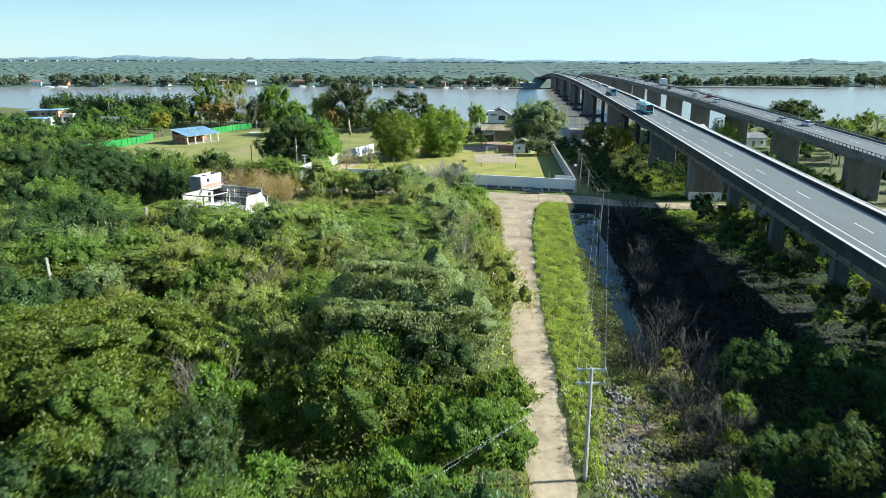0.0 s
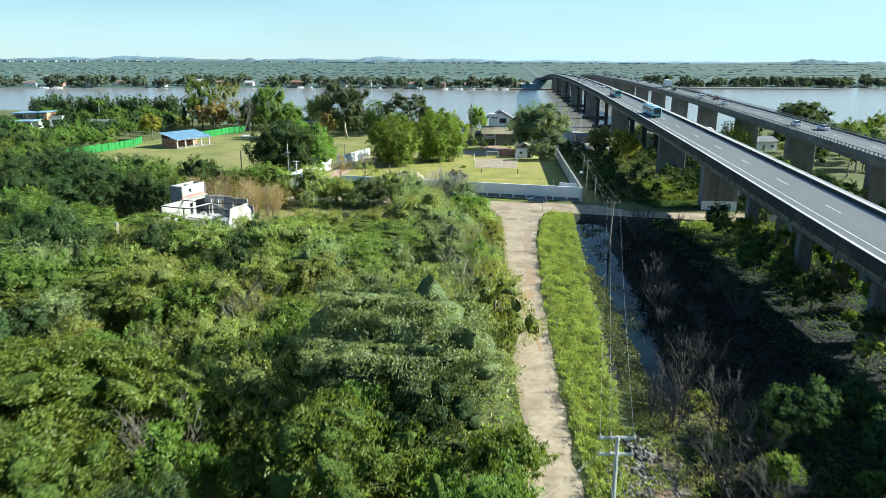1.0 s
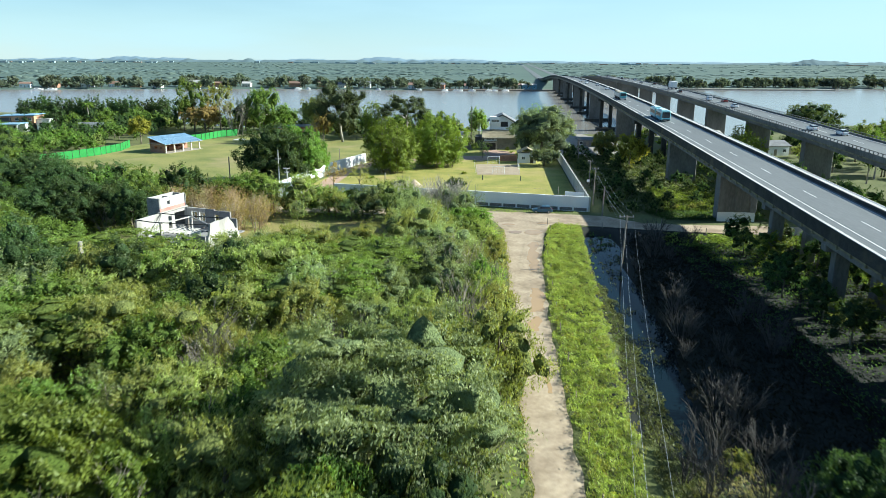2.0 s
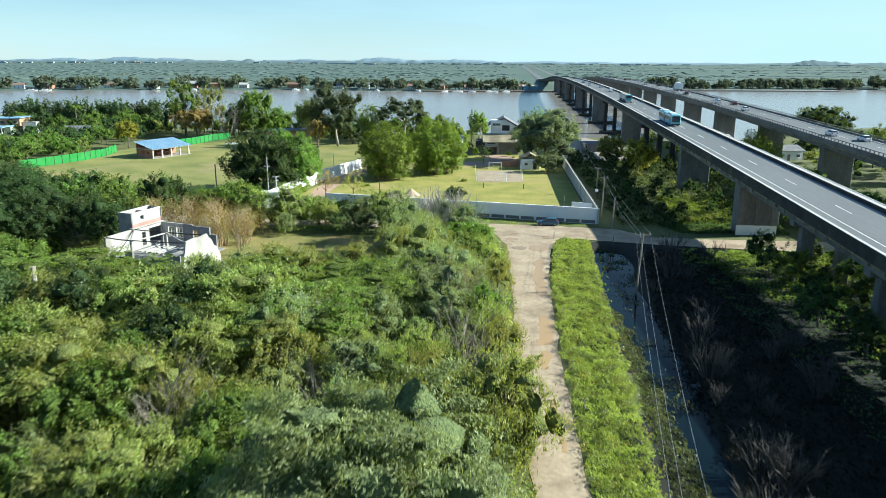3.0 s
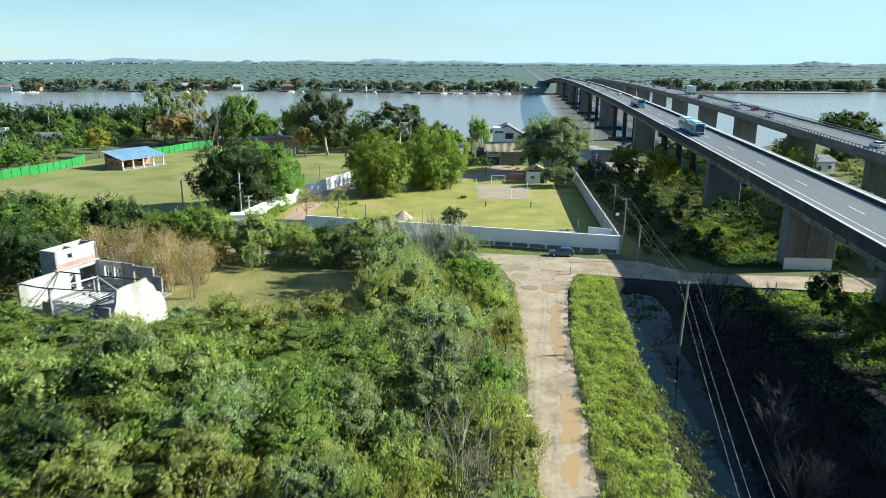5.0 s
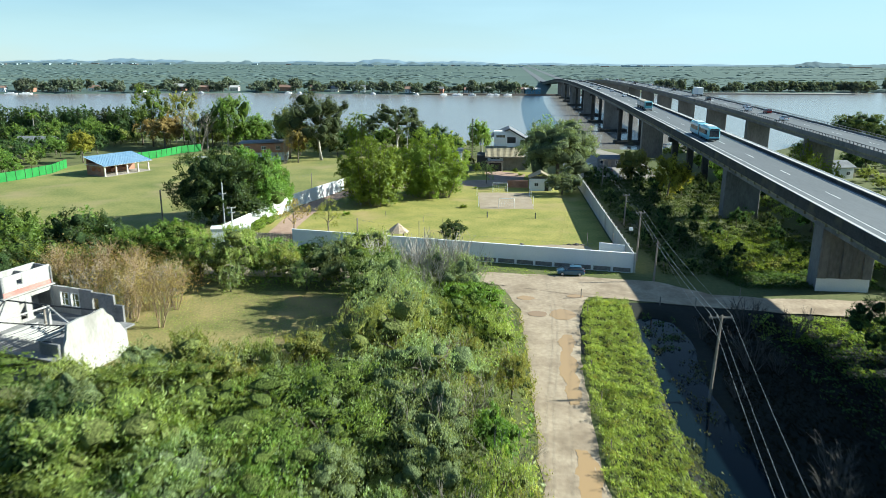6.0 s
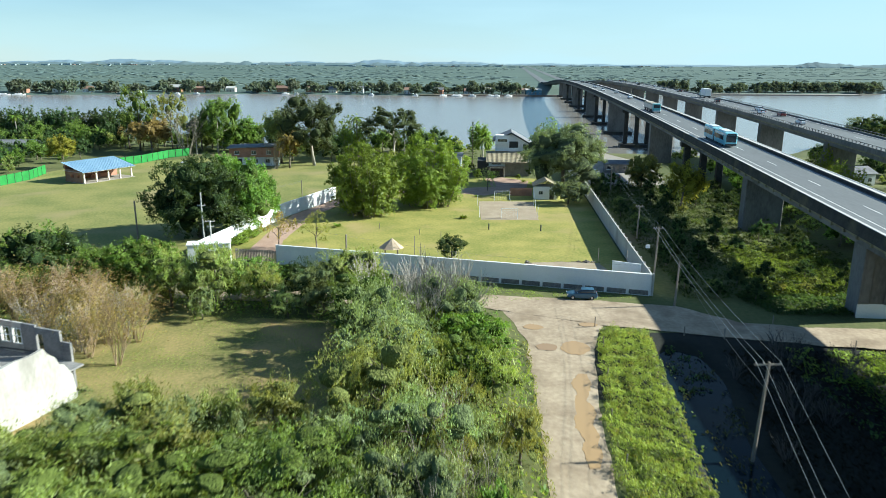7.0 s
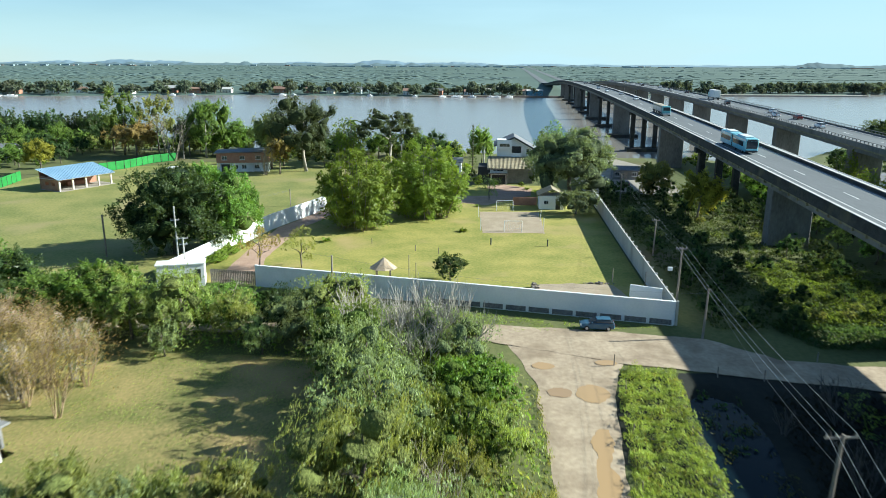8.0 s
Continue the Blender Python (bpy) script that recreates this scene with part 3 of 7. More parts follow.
# the plane dives under the land on both banks
tagged(part("water", bm, M["river"]), "wide brown river with small ripples and sky glare", "river", kind="structure")

bm = bmesh.new()
bm.faces.new([bm.verts.new(v) for v in ((verge_edge(64) - 1, 64, -0.72), (30, 64, -0.72), (40, 156, -0.72), (verge_edge(156) - 1, 156, -0.72))])
tagged(part("ditch_water", bm, M["ditch_water"]), "still dark ditch water reflecting the sky", "water", kind="structure")


# dirt road with puddles
def road_left(y):
    return float(np.interp(y, [-200, 20, 48, 78, 104, 134, 153, 162, 172], [3.2, 5.5, 6.8, 8.1, 9.4, 11.4, 12.3, 10.5, 8.0]))


def road_right(y):
    return float(np.interp(y, [-200, 20, 48, 78, 104, 134, 150, 157, 172], [6.2, 8.8, 10.4, 12.3, 14.1, 17.1, 19.8, 22.0, 27.0]))


bm = bmesh.new()
rows_ = []
for y in np.arange(-60, 166.1, 1.2):
    a = road_left(y) + 0.55 * noise.noise(Vector((y * 0.3, 1, 0))) + 0.25 * noise.noise(Vector((y * 1.1, 4, 0)))
    b = road_right(y) + 0.45 * noise.noise(Vector((y * 0.25, 9, 0))) + 0.2 * noise.noise(Vector((y * 1.2, 6, 0)))
    rows_.append([bm.verts.new((a + (b - a) * k, y, 0.055 + 0.022 * noise.noise(Vector((k * 4, y * 0.2, 2))) + 0.012 * noise.noise(Vector((k * 9, y * 0.8, 6))) - dip)) for k, dip in ((0, 0.06), (0.1, 0.01), (0.2, 0.0), (0.3, 0.022), (0.4, 0.004), (0.5, 0.0), (0.6, 0.006), (0.72, 0.03), (0.82, 0.018), (0.9, 0.004), (1, 0.06))])
for u, v in zip(rows_, rows_[1:]):
    for k in range(10):
        bm.faces.new((u[k], u[k + 1], v[k + 1], v[k]))
road = tagged(part("road", bm, M["dirt"], smooth=True), "pale rutted dirt road with puddles along one side", "dirt road", kind="structure")

sheet("cross_lane", [(-60, 176), (-20, 171.5), (8, 169.4), (24, 167.2), (34, 164.9), (40, 158.9), (48, 157.2), (66, 156.2), (110, 150), (110, 144), (60, 149.2), (45, 151.6), (34, 154.3), (22, 158), (8, 164), (-20, 166), (-60, 170)], 0.07, M["dirt"],
      "pale compacted dirt lane crossing below the bridge", "lane", 0.45, 1.5, 3)
def puddle(i, pts, k):
    y = sum(p[1] for p in pts) / len(pts)
    sheet("puddle", pts, 0.076 + 0.0005 * (i % 3) if y > 147 else 0.057, M[k], "shallow muddy puddle on the dirt road", "puddle", 0.5, 0.35, 20 + i)


# long puddle in the right-hand rut, broken in places
for i, (y0, y1, w, k) in enumerate(((125.0, 143.2, 1.2, "mud_puddle"), (107.0, 117.0, 1.3, "mud_puddle"), (100.5, 105.4, 0.9, "mud_puddle"), (84, 93, 0.45, "mud_puddle"))):
    ys = np.linspace(y0, y1, 9)

    def rut(y):
        return float(np.interp(y, [74, 101, 108, 116, 126, 134, 143, 150], [10.9, 11.9, 13.1, 14.0, 15.1, 15.6, 17.0, 18.0]))

    pts = [(rut(y) - w * (0.75 + 0.3 * math.sin(y * 1.3)) * math.sin(math.pi * (j + 0.7) / 9.4) ** 0.4, y) for j, y in enumerate(ys)]
    pts += [(rut(y) + w * (0.8 + 0.2 * math.sin(y * 0.9)) * math.sin(math.pi * (j + 0.7) / 9.4) ** 0.4, y) for j, y in list(enumerate(ys))[::-1]]
    puddle(i, pts[::-1], k)
for i, (x, y, rx, ry, k) in enumerate(((17.6, 150.3, 1.6, 2.2, "mud_puddle"), (20.7, 157.9, 1.1, 0.9, "mud_puddle"), (14.2, 150.6, 1.3, 1.0, "puddle"), (13.6, 157.0, 1.2, 1.0, "mud_puddle"))):
    puddle(30 + i, [(x + rx * math.cos(a), y + ry * math.sin(a)) for a in np.linspace(0, math.tau, 14, endpoint=False)], k)

# lawns
lawn = sheet("lawn", [(31.2, 170.5), (-24, 185.2), (-37, 187), (-22.5, 244), (-5, 262), (12, 275), (30, 272), (38, 262)], 0.05, M["lawn"], "mown sunlit lawn behind the white wall", "lawn", 0, 4, 1)
sheet("field", [(-40, 192), (-75, 186), (-118, 196), (-122, 250), (-108, 292), (-80, 312), (-40, 320), (-8, 312), (-2, 285), (-22, 262), (-24.5, 244)], 0.06, M["field"], "mown yellowish grass field round the pavilion", "field", 1.5, 4, 2)
sheet("clearing", [(-39, 131), (-43, 150), (-31, 160), (-10, 158), (-4, 147), (-5, 129), (-10, 116), (-22, 119), (-31, 124)], 0.05, M["dry_grass"], "patchy dry grass clearing among shrubs", "clearing", 2.2, 2, 4)
sheet("clearing", [(-66, 128), (-64, 140), (-54, 140), (-50, 132), (-56, 126)], 0.05, M["dry_grass"], "patchy dry grass clearing beside the thicket", "clearing", 1.2, 2, 5)
sheet("clearing", [(-100, 118), (-104, 140), (-80, 136), (-76, 124)], 0.05, M["field"], "sunlit grass clearing among the trees", "clearing", 1.5, 2, 8)
sheet("driveway", [(-31.2, 186.6), (-25.6, 185.4), (-26.5, 200), (-25, 222), (-21, 233), (-10, 244), (4, 250), (12.5, 245.8), (24, 258), (25.5, 268), (19, 274), (14, 272), (15, 258), (4, 256), (-12, 251), (-24, 238), (-29.5, 222), (-31, 203)], 0.075, M["brick_drive"], "pinkish paved driveway leading to the house", "driveway", 0.25, 2, 6)
sheet("court", [(10.3, 218.5), (22.2, 218.5), (23.4, 238.5), (10.6, 238.5)], 0.08, M["sand"], "worn sandy ball court in the lawn", "court", 0.3, 1.5, 7)
sheet("bare_patch", [(15, 181), (23, 179), (28.5, 180.5), (28, 186), (22, 187), (16, 185.5)], 0.08, M["sand"], "bare sandy patch in the lawn by the wall", "soil", 0.8, 1.2, 9)
sheet("shore_yard", [(40, 262), (62, 258), (68, 300), (60, 330), (42, 322)], 0.05, M["lane"], "bare grey yard under the bridge by the river", "yard", 1.0, 3, 10)


# ---- the two bridges ----
SLOPE = 0.0917
CN, SN = math.cos(math.atan(SLOPE)), math.sin(math.atan(SLOPE))
PROFILE = ((-260, 1.5), (-120, 5.2), (0, 7.9), (88, 10.1), (168, 12.2), (258, 14.1), (350, 15.6), (480, 16.7), (600, 16.5), (700, 15.4), (800, 12.6), (900, 8.6), (1000, 4.6), (1120, 1.5), (1400, 0.5))


def road_z(s):
    """The roadway's height, a smooth curve through the profile."""
    P = PROFILE
    i = max(1, min(len(P) - 3, next((k for k in range(len(P)) if P[k][0] > s), len(P)) - 1))
    (a, za), (b, zb), (c, zc), (d, zd) = P[i - 1], P[i], P[i + 1], P[i + 2]
    k = (s - b) / (c - b)
    m0, m1 = (zc - za) / (c - a) * (c - b), (zd - zb) / (d - b) * (c - b)
    return (2 * k ** 3 - 3 * k * k + 1) * zb + (k ** 3 - 2 * k * k + k) * m0 + (-2 * k ** 3 + 3 * k * k) * zc + (k ** 3 - k * k) * m1


class Deck:
    """Places on a bridge: s ahead, u across from its left edge, v up from its roadway."""

    def __init__(self, x0):
        self.x0 = x0

    def p(self, s, u, v):
        return Vector((self.x0 + SLOPE * (s - 87.6) + u * CN, s - u * SN, road_z(s) + v))

    def sweep(self, section, s0, s1, step=8.0, mats=1):
        bm = bmesh.new()
        ss = np.linspace(s0, s1, max(2, int((s1 - s0) / step) + 1))
        rings = [[bm.verts.new(self.p(s, u, v)) for u, v in section] for s in ss]
        k = len(section)
        for a, b in zip(rings, rings[1:]):
            for i in range(k):
                bm.faces.new((a[i], a[(i + 1) % k], b[(i + 1) % k], b[i]))
        bm.faces.new(rings[0]), bm.faces.new(rings[-1][::-1])
        bmesh.ops.recalc_face_normals(bm, faces=bm.faces)
        return bm


def rect(u0, u1, v0, v1):
    return [(u0, v0), (u1, v0), (u1, v1), (u0, v1)]


def pier_wall(deck, s, u0, u1, thick, base, parent, top=-2.1):
    bm = bmesh.new()
    a = deck.p(s, u0, 0)
    m = Matrix.Translation((a.x, a.y, 0)) @ Matrix.Rotation(-math.atan(SLOPE), 4, "Z")
    box(bm, 0, u1 - u0, -thick / 2, thick / 2, base, road_z(s) + top, m, 0, 0.12)
    return part("pier_wall", bm, M["concrete"], parent)


def pier_frame(deck, s, base, parent):
    """Columns under a cross beam on a pile cap."""
    a = deck.p(s, 0, 0)
    m = Matrix.Translation((a.x, a.y, 0)) @ Matrix.Rotation(-math.atan(SLOPE), 4, "Z")
    top = road_z(s) - 2.1
    for u in (1.6, 5.8, 10.0):
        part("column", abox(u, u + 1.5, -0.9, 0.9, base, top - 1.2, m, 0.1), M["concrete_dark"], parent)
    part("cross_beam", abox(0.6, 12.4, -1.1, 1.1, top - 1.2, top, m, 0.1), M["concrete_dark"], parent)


near_deck, far_deck = Deck(46.9), Deck(82.3)
S0, S1 = -180, 1150


def make_bridge(deck, width, name, label, near):
    b = empty(name, Matrix.Identity(4), label, "bridge", "twin river bridges", "structure")
    W = width
    part("deck_slab", deck.sweep([(0.05, -0.02), (W - 0.05, -0.02), (W - 0.05, -0.42), (0.05, -0.42)], S0, S1), M["concrete"], b)
    right_in = W - 1.75 if near else W - 0.6
    part("roadway", deck.sweep(rect(0.4, right_in + 0.02, -0.3, 0.0), S0, S1), M["asphalt"], b, "smooth grey asphalt roadway")
    if near:
        # shade of the outer face and its lit top edge are put into colours
        part("parapet", deck.sweep([(0, -0.75), (0.30, -0.75), (0.36, 0.9), (0.06, 0.9)], S0, S1), M["concrete_dark"], b, "weathered concrete parapet, painted dark for its shaded face")
        part("parapet_cap", deck.sweep(rect(-0.02, 0.40, 0.9, 0.98), S0, S1), M["concrete_pale"], b, "parapet cap painted pale for its sunlit edge")
        # kerb coloured dark for the shade on its road side
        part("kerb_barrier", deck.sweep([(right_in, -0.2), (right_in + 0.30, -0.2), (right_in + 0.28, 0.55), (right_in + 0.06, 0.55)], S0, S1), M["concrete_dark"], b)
        part("walkway", deck.sweep(rect(right_in + 0.28, W - 0.18, -0.2, 0.38), S0, S1), M["concrete_pale"], b, "pale concrete walkway")
        part("outer_parapet", deck.sweep(rect(W - 0.18, W, -0.75, 0.46), S0, S1), M["concrete_pale"], b)
    else:
        for u in (0.0, W - 0.36):
            part("parapet", deck.sweep([(u, -0.75), (u + 0.30, -0.75), (u + 0.30, 0.42), (u, 0.42)], S0, S1), M["concrete"], b)
            part("handrail", deck.sweep(rect(u + 0.08, u + 0.22, 0.92, 1.04), S0, S1), M["concrete"], b)
    # girders
    for u in (0.9, W / 2 - 0.5, W - 1.9):
        part("girder", deck.sweep([(u, -2.1), (u + 1.0, -2.1), (u + 0.8, -0.42), (u + 0.2, -0.42)], S0, S1), M["concrete"], b)
    part("edge_beam", deck.sweep(rect(0.25, 0.62, -1.15, -0.42), S0, S1), M["girder_edge"], b, "yellow-stained edge beam")
    # painted lines
    for u in (3.45, right_in - 0.75):
        part("edge_line", deck.sweep(rect(u, u + 0.16, -0.02, 0.012), S0, S1), M["road_paint"], b, "white edge line")
    for s in np.arange(28.5, 440, 20.0):
        part("lane_dash", deck.sweep(rect(6.95, 7.10, -0.02, 0.012), s, s + 5.2, 2), M["road_paint"], b)
    # rail posts
    if not near:
        me = None
        for s in np.arange(110, 380, 1.9):
            for u in (0.09, W - 0.27):
                if me is None:
                    post = part("rail_post", abox(-0.07, 0.07, -0.09, 0.09, 0.3, 0.95), M["concrete"], b)
                    me = post.data
                else:
                    post = new("rail_post", me)
                    post.parent = b
                post.matrix_basis = Matrix.Translation(deck.p(s, u, 0))
    # brackets under the edge
    if near:
        me = None
        for s in np.arange(60, 330, 3.7):
            if me is None:
                br = part("bracket", abox(0.04, 0.95, -0.16, 0.16, -1.3, -0.78, None, 0.04), M["girder_edge"], b)
                me = br.data
            else:
                br = new("bracket", me)
                br.parent = b
            p = deck.p(s, 0, 0)
            br.matrix_basis = Matrix.Translation(p) @ Matrix.Rotation(-math.atan(SLOPE), 4, "Z")
    # piers: short spans over land, then every fifty metres
    if near:
        for s in (-22, 0, 22, 44, 65.5, 87.6, 109.5, 132.5):
            for u in (2.2, 7.6):
                a = deck.p(s, u, 0)
                m = Matrix.Translation((a.x, a.y, 0)) @ Matrix.Rotation(-math.atan(SLOPE), 4, "Z")
                part("column", abox(0, 1.9, -0.75, 0.75, -1, road_z(s) - 2.0, m, 0.08), M["concrete"], b)
            a = deck.p(s, 0.8, 0)
            m = Matrix.Translation((a.x, a.y, 0)) @ Matrix.Rotation(-math.atan(SLOPE), 4, "Z")
            part("cross_beam", abox(0, 11.4, -0.8, 0.8, road_z(s) - 2.9, road_z(s) - 2.02, m, 0.06), M["concrete"], b)
    else:
        for s in (20, 68, 115):
            pier_wall(deck, s, 2.0, W - 2.0, 2.6, -1, b)
    for k, s in enumerate((163, 210.5, 258, 308.5, 359, 411, 462, 512, 562, 613, 664, 715, 766)):
        over_water = s > near_shore(80) + 2
        base = RIVER_Z - 0.5 if over_water else -1.0
        if near and s in (258, 359, 462, 562, 664):
            pier_frame(deck, s, base, b)
        else:
            pier_wall(deck, s, 2.2, 9.4 if near else 9.6, 3.4 if k == 0 and near else 2.8, base, b)
        if k == 0 and near:
            a = deck.p(s, 2.15, 0)
            m = Matrix.Translation((a.x, a.y, 0)) @ Matrix.Rotation(-math.atan(SLOPE), 4, "Z")
            for u in (-0.1, 3.1, 6.1):
                part("rib", abox(u, u + 1.3, -2.0, -1.68, 1.92, road_z(s) - 2.1, m, 0.05), M["concrete"], b)
            part("painted_base", abox(0.0, 7.3, -1.76, -1.66, -0.3, 1.9, m), M["white_wall"], b, "whitewashed pier base")
        if over_water:
            a = deck.p(s, 0, 0)
            m = Matrix.Translation((a.x, a.y, 0)) @ Matrix.Rotation(-math.atan(SLOPE), 4, "Z")
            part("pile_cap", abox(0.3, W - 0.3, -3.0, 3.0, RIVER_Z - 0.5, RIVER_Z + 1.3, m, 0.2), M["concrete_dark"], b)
    return b


make_bridge(near_deck, 13.4, "bridge", "long grey concrete road bridge climbing over the river", True)
make_bridge(far_deck, 12.4, "bridge", "parallel grey concrete road bridge with railings over the river", False)


# ---- trees and thickets ----
rnd = random.Random(11)


def broad(name, seed, R, H, leaves, leaf, material, label, category, bark="bark", group="", blobs=12, at_=None, **kw):
    """A round broad tree. R: half width; H: full height."""
    rz = H * kw.pop("deep", 0.42)
    R *= 1.12
    stem = kw.pop("stem", 0.8)
    cr = crown_mesh("crown", seed, (R, R, rz), H - rz * 0.95, leaves, leaf, M[material], blobs, **kw)
    return tree(name, at_ or at(0, 0), label, category, cr, trunk_bm(seed, H * stem * 0.92, max(0.12, R * 0.045), 5, R * 0.48), bark, group)


def in_poly(x, y, poly):
    c = False
    for i in range(len(poly)):
        (x1, y1), (x2, y2) = poly[i], poly[i - 1]
        if (y1 > y) != (y2 > y) and x < (x2 - x1) * (y - y1) / (y2 - y1) + x1:
            c = not c
    return c


KINDS = [
    ("broad_tree", 101, 4.2, 8.6, 6400, 0.27, "leaf_mid", "mid-green leafy tree in the roadside thicket", {"deep": 0.5, "blobs": 22}),
    ("broad_tree", 102, 3.6, 7.6, 6400, 0.27, "leaf_olive", "olive-green leafy tree in the roadside thicket", {"aspect": 0.34, "lump": 0.14, "deep": 0.5, "blobs": 24, "core": 0.55, "rise": 0.8}),
    ("broad_tree", 103, 4.6, 8.2, 7000, 0.27, "leaf_grey", "grey-green leafy tree in the roadside thicket", {"aspect": 0.34, "lump": 0.12, "deep": 0.5, "blobs": 26, "core": 0.55, "rise": 0.6}),
    ("broad_tree", 104, 3.9, 9.0, 6400, 0.27, "leaf_dark", "dark green leafy tree in the roadside thicket", {"deep": 0.5, "blobs": 22}),
    ("shrub", 105, 2.5, 5.2, 4000, 0.25, "leaf_olive", "feathery olive shrub in the roadside thicket", {"aspect": 0.3, "deep": 0.48, "lump": 0.16, "core": 0.45, "rise": 1.1}),
    ("shrub", 106, 2.6, 5.6, 4000, 0.25, "leaf_bright", "bright green shrub in the roadside thicket", {"deep": 0.48, "rise": 0.6}),
    ("shrub", 107, 2.3, 4.6, 3700, 0.24, "leaf_mid", "dense green shrub in the roadside thicket", {"deep": 0.48, "lump": 0.1}),
    ("shrub", 108, 2.4, 5.0, 4000, 0.25, "leaf_grey", "pale grey-green shrub in the roadside thicket", {"aspect": 0.3, "deep": 0.5, "lump": 0.18, "core": 0.45, "rise": 1.1}),
    ("tree", 109, 4.6, 9.0, 1900, 0.45, "leaf_mid", "green tree in the woods by the river", {"deep": 0.5}),
    ("tree", 110, 4.4, 9.6, 1900, 0.45, "leaf_dark", "dark green tree in the woods by the river", {"deep": 0.5}),
    ("tree", 111, 4.2, 8.6, 1800, 0.45, "leaf_bright", "bright green tree in the woods by the river", {"deep": 0.5}),
    ("bush", 112, 3.0, 5.4, 1500, 0.36, "leaf_olive", "olive green bush in the shade of the bridge", {"deep": 0.5, "lump": 0.1}),
    ("acacia", 113, 6.6, 7.4, 9000, 0.25, "leaf_acacia", "flat-topped spreading green acacia in the thicket", {"stem": 0.6, "deep": 0.26, "blobs": 36, "blob": (0.13, 0.26), "spread": 0.86, "under": -0.4, "lump": 0.12, "aspect": 0.4, "rise": 0.2}),
    ("tan_tree", 114, 3.8, 7.2, 4200, 0.20, "leaf_tan", "feathery tan half-bare tree by the ruin", {"deep": 0.48, "blobs": 18, "core": 0.0, "lump": 0.22, "aspect": 0.28, "rise": 1.0}),
    ("tall_tree", 115, 6.2, 13.0, 9000, 0.30, "leaf_dark", "tall dark green tree at the back of the thicket", {"deep": 0.5, "blobs": 28, "blob": (0.18, 0.32), "lump": 0.08}),
]
first = {}


def plant(kind, x, y, s=1.0, turn=None, sz=None, tint=""):
    """A tree or shrub of one of the kinds, standing at x, y."""
    turn = rnd.uniform(0, 360) if turn is None else turn
    m = at(x, y, land(x, y) - 0.05, turn, s, sz)
    if kind in first:
        return copy_thing(first[kind], m)
    name, seed, R, H, leaves, leaf, material, label, kw = KINDS[kind]
    t = broad(name, seed, R, H, leaves, leaf, material, label, "tree" if "tree" in name or name == "acacia" else "shrub", group="roadside thicket" if kind < 8 or kind > 11 else "river woods", **dict(kw))
    t.matrix_basis = m
    first[kind] = t
    return t


def joined(name, places, label):
    """Many plants of the kinds, far off, as one piece of woodland."""
    V, F, K, off, mats = [], [], [], 0, []
    for kind, x, y, s, turn in places:
        if kind not in first:
            plant(kind, x, y, s, turn)
            continue
        m = np.array(at(x, y, land(x, y) - 0.05, turn, s))
        for o in first[kind].children:
            me = o.data
            me.calc_loop_triangles()
            v, f, k = np.empty(len(me.vertices) * 3, np.float32), np.empty(len(me.loop_triangles) * 3, np.int32), np.empty(len(me.loop_triangles), np.int32)
            me.vertices.foreach_get("co", v), me.loop_triangles.foreach_get("vertices", f), me.loop_triangles.foreach_get("material_index", k)
            w = m @ np.array(o.matrix_basis)
            for q in me.materials:
                if q not in mats:
                    mats.append(q)
            to = np.array([mats.index(q) for q in me.materials])
            V.append(v.reshape(-1, 3) @ w[:3, :3].T + w[:3, 3]), F.append(f.reshape(-1, 3) + off), K.append(to[k])
            off += len(me.vertices)
    o = new(name, from_arrays(name, np.concatenate(V), np.concatenate(F), 3, mats, np.concatenate(K)))
    return tagged(o, label, "woods", kind="stuff")


def scatter(region, gap, pick, avoid=(), seed=1, tries=6000, size=(0.8, 1.2), keep=400, as_one=""):
    """Plants spread over a plan outline, none closer than gap to another."""
    places = []
    r = random.Random(seed)
    xs, ys = [p[0] for p in region], [p[1] for p in region]
    got = []
    for _ in range(tries):
        if len(got) >= keep:
            break
        x, y = r.uniform(min(xs), max(xs)), r.uniform(min(ys), max(ys))
        if not in_poly(x, y, region) or any(in_poly(x, y, a) for a in avoid):
            continue
        g = gap * r.uniform(0.8, 1.25)
        if all((x - a) ** 2 + (y - b) ** 2 > g * g for a, b in got):
            got.append((x, y))
            places.append((pick(x, y, r), x, y, r.uniform(*size), r.uniform(0, 360)))
    if as_one:
        joined("woods", places, as_one)
    else:
        for p in places:
            plant(*p)
    return got


CLEAR = [
    [(-31, 134), (-34, 153), (-25, 160), (-10, 159), (-4, 148), (-5, 131), (-11, 122), (-22, 127)],
    [(-53, 127), (-29, 125), (-23, 130), (-28, 147), (-55, 146)],
    [(-68, 126), (-66, 143), (-55, 143), (-50, 130)],
    [(-13, 60), (-13, 80), (9, 80), (9, 60)],
    [(-43, 52), (-43, 72), (-20, 72), (-20, 52)],
    [(-104, 116), (-106, 142), (-78, 138), (-74, 122)],
    [(-57, 110), (-57, 127), (-29, 127), (-29, 110)],
    [(-29, 114), (-29, 131), (-5, 131), (-8, 114)],
    [(-51, 145), (-53, 163), (-30, 164), (-27, 148)],
]


